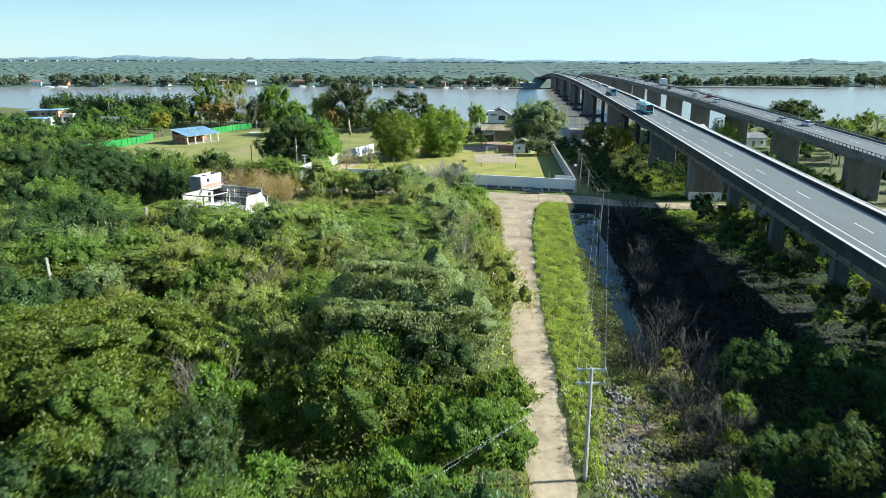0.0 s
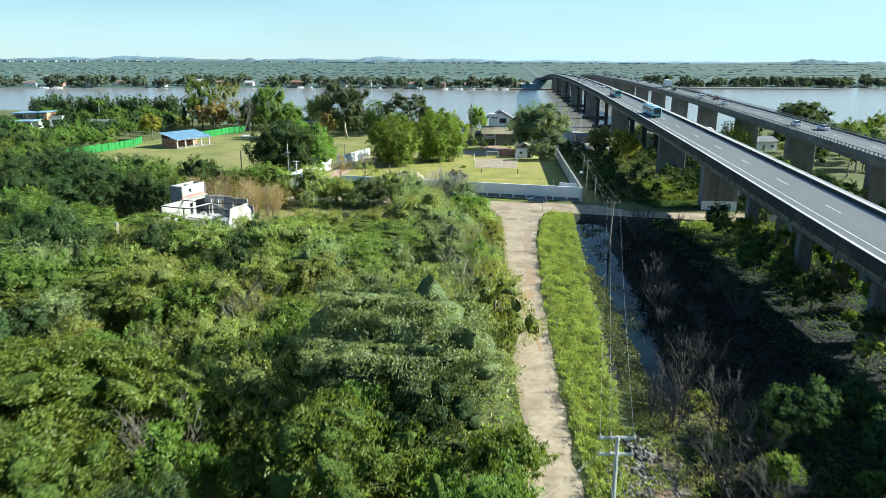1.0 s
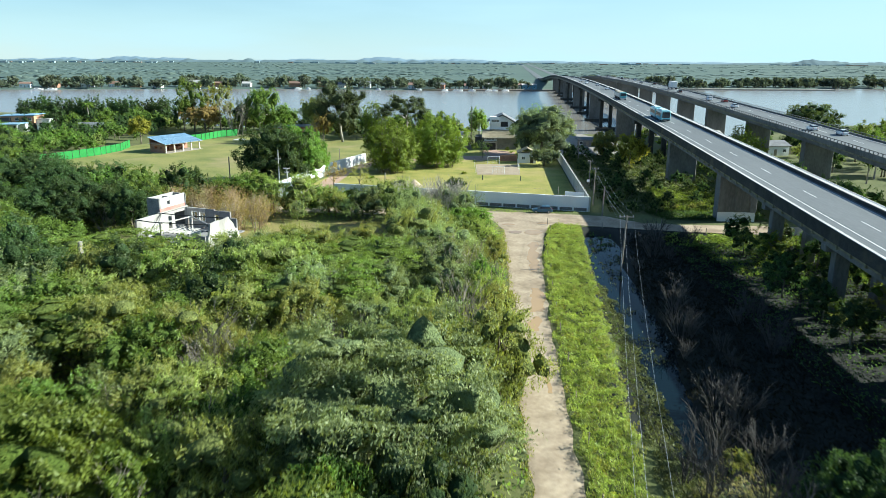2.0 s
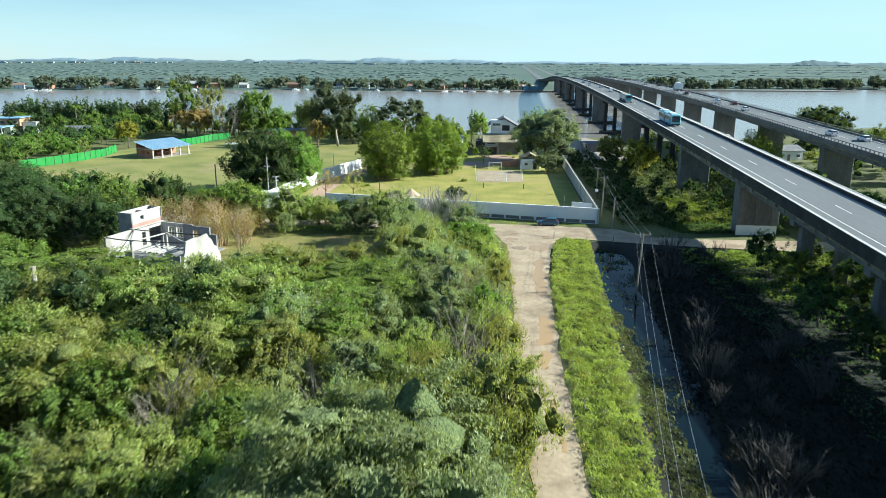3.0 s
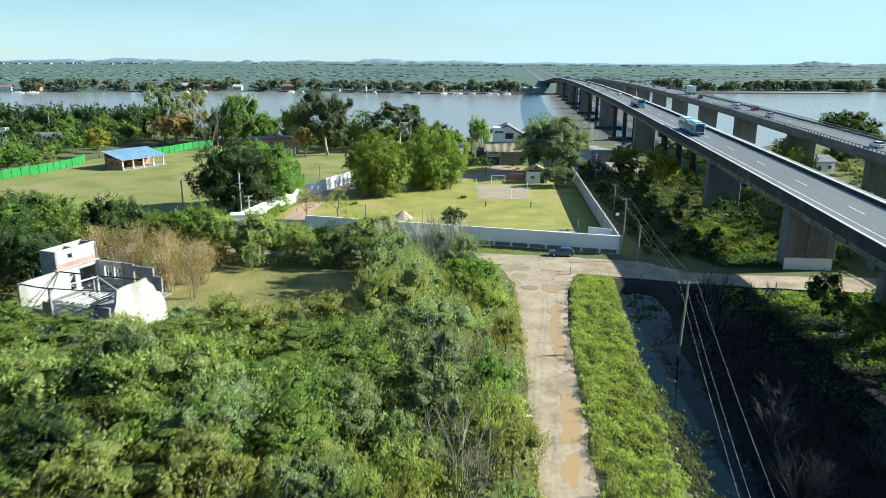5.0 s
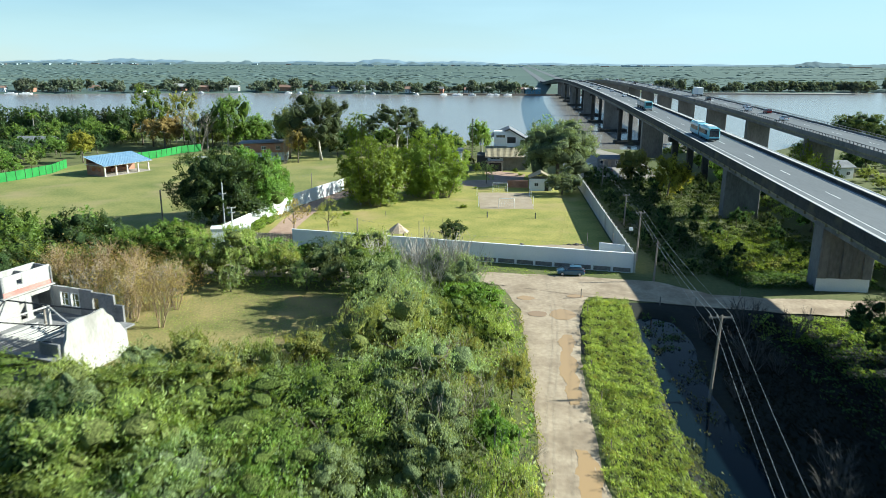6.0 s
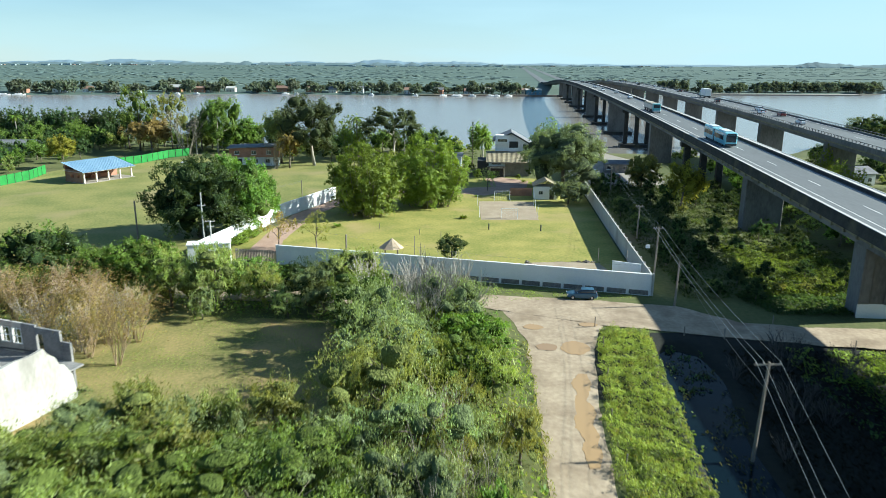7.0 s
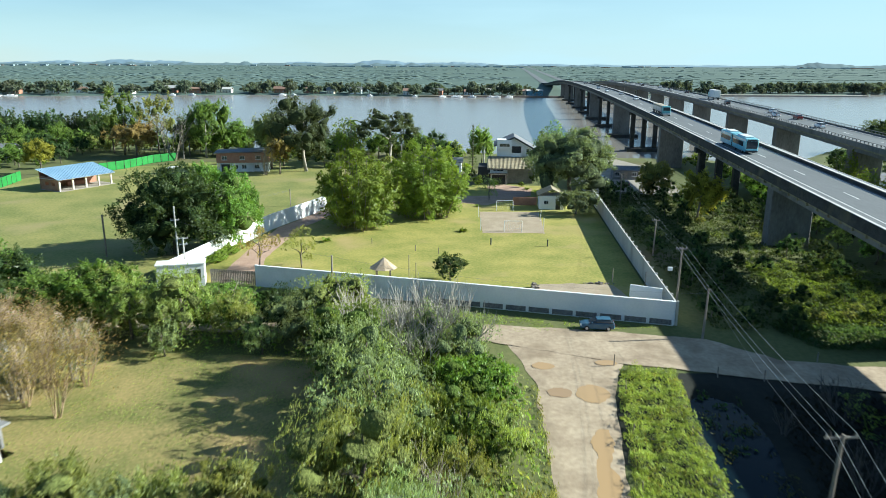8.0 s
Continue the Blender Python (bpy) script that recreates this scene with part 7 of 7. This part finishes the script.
def wire(a, b, sag, mt="wire", r=0.009):
    a, b = Vector(a), Vector(b)
    bm = bmesh.new()
    tube(bm, [a.lerp(b, k / 12) - Vector((0, 0, 4 * sag * (k / 12) * (1 - k / 12))) for k in range(13)], r, 4)
    return tagged(part("power_line", bm, M[mt]), "thin sagging overhead power line", "wire", "power lines", kind="structure")


def tip(m, dx, z):
    return m @ Vector((dx, 0.16, z))


for dx in (-1.03, -0.38, 1.03):
    wire(tip(P1, dx, 9.3), tip(P2, dx * 1.04, 9.7), 1.3, "pale_wire")
    wire(tip(P0, dx, 9.3), tip(P1, dx, 9.35), 1.2, "pale_wire")
    wire(tip(P2, dx * 1.04, 9.7), tip(P3, dx * 0.66, 8.4), 0.7, "pale_wire")
    wire(tip(P3, dx * 0.66, 8.4), tip(P5, dx * 0.58, 6.5), 0.4)
    wire(tip(P5, dx * 0.58, 6.5), tip(PR, dx * 0.58, 7.0), 0.8)
wire(tip(P2, 0, 7.4), P4 @ Vector((0, 0, 6.0)), 0.8)
wire(P4 @ Vector((0, 0, 6.0)), tip(P3, 0, 7.4), 0.1)
wire(P4 @ Vector((0, 0, 5.6)), P8 @ Vector((0, 0, 6.8)), 1.0)
wire(P8 @ Vector((0, 0, 6.8)), tip(P6, 0, 7.2), 0.6)
for k in (0, 1):
    wire(tip(P1, -1.0, 8.2 - 0.3 * k), (-14.0 - 2 * k, 26, 6.0), 0.8, "pale_wire")
    wire((-53.1, 200.2, 7.0), (-31.5, 243.5, 3.8 - 0.3 * k), 0.8)


# ---- vehicles ----
def wheels(parent, xs, track, r, w=0.22):
    for x in xs:
        for sd in (-1, 1):
            bm = bmesh.new()
            tube(bm, [(x, sd * track / 2 - w / 2 * sd, r), (x, sd * track / 2 + w / 2 * sd, r)], r, 14)
            wh = part("wheel", bm, M["rubber"], parent)
            bm = bmesh.new()
            tube(bm, [(x, sd * (track / 2 + w * 0.3), r), (x, sd * (track / 2 + w * 0.56), r)], r * 0.58, 10)
            part("rim", bm, M["car_silver"], wh)


def loft(sections, mi=0):
    """A closed body through cross sections (x, half width low, half width high, z low, z high)."""
    bm = bmesh.new()
    rings = []
    for x, wl, wh, zl, zh in sections:
        rings.append([bm.verts.new(v) for v in ((x, -wl * 0.92, zl), (x, -wl, zl + (zh - zl) * 0.35), (x, -wh, zh - (zh - zl) * 0.12), (x, -wh * 0.86, zh), (x, wh * 0.86, zh), (x, wh, zh - (zh - zl) * 0.12), (x, wl, zl + (zh - zl) * 0.35), (x, wl * 0.92, zl))])
    for a, b in zip(rings, rings[1:]):
        for i in range(8):
            bm.faces.new((a[i], a[(i + 1) % 8], b[(i + 1) % 8], b[i]))
    bm.faces.new(rings[0][::-1]), bm.faces.new(rings[-1])
    bmesh.ops.recalc_face_normals(bm, faces=bm.faces)
    return bm


def car(m, colour, label, suv=False):
    """A car; it faces +x."""
    t = empty("car", m, label, "car", "cars")
    h = 1.62 if suv else 1.46
    part("body", loft([(-2.08, 0.70, 0.66, 0.42, 0.82), (-1.95, 0.82, 0.78, 0.26, 0.96), (-1.2, 0.86, 0.82, 0.22, 0.98), (0.6, 0.86, 0.82, 0.22, 0.96), (1.5, 0.84, 0.78, 0.24, 0.88), (2.0, 0.76, 0.68, 0.32, 0.76), (2.1, 0.60, 0.55, 0.40, 0.66)]), M[colour], t)
    part("glazing", loft([(-1.92, 0.74, 0.66, 0.95, 1.0), (-1.55, 0.76, 0.62, 0.95, h - 0.06), (0.1, 0.76, 0.62, 0.95, h - 0.06), (0.95, 0.76, 0.70, 0.92, 0.98)]), M["glass"], t, "dark car windows")
    part("roof", loft([(-1.58, 0.60, 0.56, h - 0.07, h - 0.02), (-0.7, 0.63, 0.58, h - 0.07, h), (0.12, 0.60, 0.55, h - 0.07, h - 0.03)]), M[colour], t)
    for y in (-0.58, 0.58):
        part("headlight", abox(1.98, 2.07, y - 0.16, y + 0.16, 0.60, 0.74), M["lamp_clear"], t)
        part("tail_light", abox(-2.10, -2.02, y - 0.14, y + 0.14, 0.66, 0.86), M["lamp_red"], t)
        part("mirror", abox(0.62, 0.74, y * 1.45 - 0.09, y * 1.45 + 0.09, 0.95, 1.08), M[colour], t)
    wheels(t, (-1.3, 1.32), 1.48, 0.31)
    return t


def on_deck(deck, s, u, away=True):
    """A pose on a roadway, facing along it."""
    p, q = deck.p(s, u, 0.0), deck.p(s + 1, u, 0.0)
    d = (q - p).normalized() * (1 if away else -1)
    n = Vector((0, 0, 1)).cross(d).normalized()
    up = d.cross(n)
    return Matrix(((d.x, n.x, up.x, p.x), (d.y, n.y, up.y, p.y), (d.z, n.z, up.z, p.z + 0.012), (0, 0, 0, 1)))


car(pose(21.7, 168.2, 0.06, 0, 0, 176), "car_blue", "dark blue hatchback parked by the garden wall")
car(pose(50.5, 273.0, 0.06, 0, 0, 100), "car_dark", "dark car parked under the bridge")
car(pose(46.5, 281.0, 0.06, 0, 0, 60), "car_white", "white car parked under the bridge")
# modern house at the far left
lh = pose(-192.0, 322.0, 0, 0, 0, 6)
left_house = empty("house", Matrix.Identity(4), "terracotta and white riverside house with flat blue-grey roofs", "house")
part("wall", abox(0, 15, 6, 17, -0.3, 3.4, lh), M["white_wall"], left_house)
part("upper_wall", abox(4, 17.5, 9, 19, 3.4, 6.2, lh), M["terracotta"], left_house)
part("annex_wall", abox(17.5, 23, 11, 18, -0.3, 4.6, lh), M["white_wall"], left_house)
part("roof", slab((2.5, 6.2), (18.2, 6.6), 8, 20, 0.3, lh), M["blue_roof"], left_house)
part("roof", slab((17.5, 4.6), (23.4, 4.8), 10.4, 18.5, 0.25, lh), M["roof_pale"], left_house)
part("carport_roof", slab((-6, 3.3), (16, 3.7), -3, 7.5, 0.25, lh), M["blue_roof"], left_house)
part("gable_end", abox(3.6, 8.2, 7.6, 9.0, 3.4, 5.6, lh), M["dark_in"], left_house)
for x in (9.8, 12.6, 15.0):
    window(x, x + 1.5, 9, 4.4, 5.5, lh, left_house, 2)
window(18.6, 21.6, 11, 1.4, 3.4, lh, left_house, 3)
for x in (1.0, 5.0, 10.0):
    window(x, x + 2.2, 6, 0.8, 2.4, lh, left_house, 2)
for x in (-5.6, 1.6, 8.6, 15.2):
    part("post", abox(x, x + 0.3, -2.6, -2.3, -0.2, 3.5, lh), M["white_wall"], left_house)
part("yard_wall", abox(-4, 17, -9, -8.75, -0.2, 1.3, lh), M["white_wall"], left_house)
car(pose(-187.0, 322.5, 0.02, 0, 0, 20), "car_silver", "silver car parked under the carport"), car(pose(-180.0, 323.0, 0.02, 0, 0, 12), "car_white", "white car parked under the carport")
# towards the camera on the near bridge, both ways on the far one
for s, u, c in ((395, 8.9, "car_white"), (436, 8.7, "car_silver"), (462, 5.3, "car_white"), (500, 5.3, "car_silver"), (610, 8.8, "car_dark")):
    car(on_deck(near_deck, s, u, False), c, "%s car driving on the bridge" % c[4:])
for s, u, c in ((318, 5.3, "car_white"), (331, 8.7, "car_white"), (309, 8.7, "car_red"), (284, 5.3, "car_white"), (372, 5.3, "car_dark"), (455, 8.7, "car_dark"), (478, 5.3, "car_silver"), (520, 8.7, "car_white"), (560, 5.3, "car_dark"), (585, 8.7, "car_white"), (630, 5.3, "car_silver"), (668, 8.7, "car_dark"), (700, 5.3, "car_white"), (740, 8.7, "car_silver"), (214, 5.3, "car_white"), (204, 8.7, "car_white")):
    car(on_deck(far_deck, s, u, True), c, "%s car driving on the far bridge" % c[4:])

# articulated bus
bus = empty("articulated_bus", on_deck(near_deck, 242, 5.4, False), "long light blue articulated city bus on the bridge", "bus")
for x0, x1 in ((0.4, 9.6), (-8.6, -0.5)):
    body = part("body", abox(x0, x1, -1.26, 1.26, 0.42, 3.15, None, 0.12), M["bus_blue"], bus)
    part("roof_unit", abox(x0 + 2, x1 - 2, -0.9, 0.9, 3.15, 3.4, None, 0.06), M["bus_white"], body)
    part("white_band", abox(x0 + 0.3, x1 - 0.3, -1.28, 1.28, 2.55, 2.95), M["bus_white"], body)
    k = int((x1 - x0 - 0.8) / 1.45)
    for i in range(k):
        a = x0 + 0.4 + i * 1.45
        for sd in (-1, 1):
            part("window", abox(a, a + 1.32, sd * 1.285 - 0.02, sd * 1.285 + 0.02, 1.45, 2.45), M["glass"], body)
part("bellows", abox(-0.5, 0.4, -1.15, 1.15, 0.5, 3.0), M["rubber"], bus)
part("windscreen", abox(9.58, 9.64, -1.1, 1.1, 1.15, 2.7), M["glass"], bus, "dark windscreen")
part("bumper", abox(9.5, 9.7, -1.2, 1.2, 0.42, 0.8, None, 0.05), M["car_dark"], bus)
part("destination_panel", abox(9.58, 9.63, -0.9, 0.9, 2.75, 3.02), M["car_dark"], bus)
wheels(bus, (-6.4, 2.6, 7.2), 2.2, 0.48, 0.3)
# tarpaulin truck
truck = empty("truck", on_deck(near_deck, 324, 5.4, False), "teal lorry with two covered trailers on the bridge", "truck")
part("cab", abox(5.6, 7.8, -1.22, 1.22, 0.6, 3.1, None, 0.15), M["truck_teal"], truck)
part("windscreen", abox(7.78, 7.84, -1.05, 1.05, 1.7, 2.7), M["glass"], truck)
part("bumper", abox(7.7, 7.95, -1.2, 1.2, 0.45, 0.9, None, 0.05), M["car_silver"], truck)
for x0, x1 in ((-1.6, 5.2), (-9.2, -2.2)):
    tr = part("trailer", abox(x0, x1, -1.28, 1.28, 1.1, 2.5, None, 0.04), M["car_silver"], truck)
    part("tarpaulin", loft([(x0, 1.3, 1.15, 2.45, 2.9), ((x0 + x1) / 2, 1.3, 1.2, 2.45, 3.05), (x1, 1.3, 1.15, 2.45, 2.9)]), M["truck_cover"], tr, "buff tarpaulin cover")
    part("chassis", abox(x0, x1 + 0.6, -0.5, 0.5, 0.6, 1.1), M["car_dark"], tr)
wheels(truck, (-8.2, -7.0, -3.2, 0.2, 1.4, 4.4, 6.9), 2.1, 0.5, 0.34)
# box lorry on the far bridge
lorry = empty("truck", on_deck(far_deck, 404, 8.7, True), "white box lorry on the far bridge", "truck")
part("box", abox(-5, 3.2, -1.3, 1.3, 1.0, 4.0, None, 0.05), M["truck_box"], lorry)
part("cab", abox(3.5, 5.6, -1.2, 1.2, 0.6, 3.0, None, 0.15), M["truck_teal"], lorry)
part("chassis", abox(-5, 3.6, -0.5, 0.5, 0.55, 1.0), M["car_dark"], lorry)
wheels(lorry, (-3.6, -2.4, 4.5), 2.1, 0.5, 0.34)


# ---- far bank ----
fr = random.Random(77)
FAR = []
for i in range(4):
    cr = crown_mesh("crown", 400 + i, (6.5 - i * 0.6, 6.0, 4.4), 3.9 + 0.4 * i, 520, 1.5, M["leaf_far_hazed"], 10, core=0.8)
    t = tree("far_tree", at(-520 + i * 23, far_shore(-520) + 14), "dark tree on the far river bank", "tree", cr, trunk_bm(400 + i, 7, 0.35, 4, 3), "bark", "far bank trees")
    FAR.append(t)
for i in range(330):
    x = fr.uniform(-560, 620)
    if 90 < x < 150:
        continue
    s = fr.uniform(0.6, 1.35)
    copy_thing(FAR[fr.randrange(4)], at(x, far_shore(x) + fr.uniform(5, 55), -0.1, fr.uniform(0, 360), s, s * fr.uniform(0.8, 1.25)))
for i in range(30):
    copy_thing(FAR[i % 4], at(fr.uniform(330, 520), far_shore(430) + fr.uniform(4, 24), -0.1, i * 33, 1.4, 1.2))
first_house = {}
for i in range(28):
    x = -560 + i * 26.3 + fr.uniform(-4, 4)
    if 90 < x < 150:
        continue
    y = far_shore(x) + fr.uniform(12, 34)
    w, d, h = fr.uniform(7, 12), fr.uniform(5, 8), fr.uniform(3, 4.6)
    roof = ("roof_red", "roof_pale", "grey_roof", "roof_red")[fr.randrange(4)]
    wall = ("white_wall", "cream", "white_wall", "brick")[fr.randrange(4)]
    small_house("house", pose(x, y, 0, 0, 0, fr.uniform(-12, 12)), w, d, h, wall, roof, "small riverside house with a %s roof" % {"roof_red": "red", "roof_pale": "pale", "grey_roof": "grey"}[roof], fr.uniform(1.4, 2.6), 3)
for i in range(16):
    x = (-396, -384, -150, -139, 2, 13, 17, 29, 52, 46, -66, -250, -233, 250, 63, -24)[i]
    b = empty("moored_boat", pose(x, far_shore(x) - 6, RIVER_Z, 0, 0, fr.uniform(-20, 20)), "white motor boat moored at the far bank", "boat", "moored boats")
    L = 11 if i < 2 else fr.uniform(5, 8)
    part("hull", loft([(-L / 2, 1.2, 1.3, -0.2, 0.9), (0, 1.3, 1.5, -0.2, 1.0), (L * 0.35, 0.8, 1.1, -0.1, 1.2), (L / 2, 0.1, 0.15, 0.3, 1.4)]), M["boat_white"], b)
    c = part("cabin", loft([(-L * 0.25, 0.9, 0.8, 0.9, 1.9), (L * 0.15, 0.9, 0.75, 0.9, 2.0), (L * 0.25, 0.8, 0.6, 0.9, 1.2)]), M["boat_white"], b)
    part("window", abox(-L * 0.15, L * 0.1, -0.92, 0.92, 1.3, 1.6), M["glass"], c)
# quay at the bridge foot
small_house("warehouse", pose(82, far_shore(80) + 12, 0, 0, 0, 4), 15, 10, 4.2, "crate_blue", "roof_pale", "blue and pale riverside shed near the bridge", 1.2, 4)
tagged(part("quay", abox(-20, 150, far_shore(80) - 4, far_shore(80) + 6, -1.6, 0.2), M["bank_earth"]), "reddish earth quay along the far bank", "quay", kind="structure")
tagged(part("quay", abox(190, 420, far_shore(300) - 12, far_shore(300) + 2, -1.6, 0.3, pose(0, 0, 0)), M["lane"]), "pale stone quay along the far bank", "quay", kind="structure")


def clumps(name, count, y0, y1, size, squash, material, label, seed, base=0.0):
    """Tree clumps over the plain, too many to count."""
    rng = np.random.default_rng(seed)
    y = y0 * (y1 / y0) ** rng.uniform(0, 1, count)
    x = rng.uniform(-1, 1, count) * (y * 0.72 + 60) + y * 0.02
    r = rng.uniform(*size, count)
    band = np.array([noise.noise(Vector((a * 0.0022, math.log(b) * 16, seed))) for a, b in zip(x, y)])
    x, y, r = x[band > 0.02], y[band > 0.02], r[band > 0.02]
    count = len(x)
    bump = 1 + rng.uniform(-0.25, 0.25, (count, len(ICO0_V), 1))
    v = ICO0_V[None] * bump * np.stack([r, r, r * squash], 1)[:, None, :] + np.stack([x, y, np.full(count, base)], 1)[:, None, :]
    keep = np.abs(x - (113 + SLOPE * (y - 773))) > 40
    v = v[keep]
    k = len(v)
    f = (ICO0_F[None] + (np.arange(k) * len(ICO0_V))[:, None, None]).reshape(-1, 3)
    o = new(name, from_arrays(name, v.reshape(-1, 3), f, 3, [M[material]]))
    return tagged(o, label, "woods", kind="stuff")


clumps("far_woods", 4200, 840, 1500, (3, 7), 0.10, "far_wood_hazed", "scrub and woods on the flat far plain, hazed grey-green in colour", 1)
clumps("far_woods", 6500, 1400, 4400, (6, 14), 0.05, "far_haze", "scrub and woods on the flat far plain, hazed grey-green in colour", 2)
clumps("far_woods", 900, 880, 4000, (4, 9), 0.28, "far_wood_hazed", "dark tree groups on the far plain", 3)
# specks of a town
rng = np.random.default_rng(9)
bm = bmesh.new()
spots = [(-0.56, 3500), (-0.42, 3900), (-0.22, 4100), (-0.10, 3700), (0.03, 3900), (0.15, 4200), (0.27, 3800), (0.5, 4000)]
for i in range(120):
    u, y0 = spots[int(rng.integers(0, len(spots)))]
    y = y0 + rng.normal(0, 160)
    x = (u + rng.normal(0, 0.035)) * y
    w, h = rng.uniform(10, 46) * (4 if i % 14 == 0 else 1), rng.uniform(3, 7)
    box(bm, x, x + w, y, y + rng.uniform(8, 14), 0, h * (0.6 if i % 14 == 0 else 1), None, int(rng.choice((1, 2, 3, 3, 3, 3, 3))))
tagged(part("far_town", bm, [M["white_wall"], M["cream"], M["roof_red"], M["far_pale_hazed"]]), "pale low buildings of a distant town", "town", kind="stuff")
# the road going on over the plain
bm = bmesh.new()
for s0, s1 in ((1100, 1500), (1500, 2500), (2500, 4500)):
    for x0 in (47, 83):
        vs = [bm.verts.new((x0 + SLOPE * (s - 87.6) + u, s, 0.35)) for s, u in ((s0, 0), (s0, 12), (s1, 12), (s1, 0))]
        bm.faces.new(vs)
tagged(part("far_road", bm, M["asphalt"]), "twin highway running straight over the plain", "road", kind="structure")


def ridge(name, y, x0, x1, height, material, seed, label, lumps=0.004):
    """A long low hill with an uneven crest."""
    xs = np.linspace(x0, x1, 160)
    bm = bmesh.new()
    lo, hi, bk = [], [], []
    for x in xs:
        e = math.sin(math.pi * (x - x0) / (x1 - x0)) ** 0.6
        h = height * e * (0.55 + 0.6 * noise.noise(Vector((x * lumps, seed, 0))) + 0.15 * noise.noise(Vector((x * lumps * 6, seed, 3))))
        lo.append(bm.verts.new((x, y - 60, -1))), hi.append(bm.verts.new((x, y, max(h, 0)))), bk.append(bm.verts.new((x, y + 80, -1)))
    for a, b in ((lo, hi), (hi, bk)):
        for i in range(len(xs) - 1):
            bm.faces.new((a[i], a[i + 1], b[i + 1], b[i]))
    tagged(part(name, bm, M[material], smooth=True), label, "hill", kind="structure")


ridge("backdrop", 4600, -4500, 4500, 20, "hill", 1, "low line of hills on the horizon, coloured in bluish haze")
ridge("backdrop", 4500, -2700, -1300, 44, "hill", 2, "hills on the horizon, coloured in faint blue haze")
ridge("backdrop", 4520, -1100, 600, 40, "hill", 3, "hills on the horizon, coloured in faint blue haze")
ridge("backdrop", 4300, 1500, 4300, 34, "hill_near_hazed", 4, "dark wooded rise on the horizon")
ridge("backdrop", 4250, 1950, 2330, 52, "hill_near_hazed", 5, "dark flat-topped wooded hill on the horizon")
ridge("backdrop", 4300, -3000, 900, 24, "hill_near_hazed", 6, "dark line of woods on the horizon", 0.02)
ridge("backdrop", 4200, 560, 900, 14, "hill_near_hazed", 8, "dark wooded rise on the horizon", 0.02)
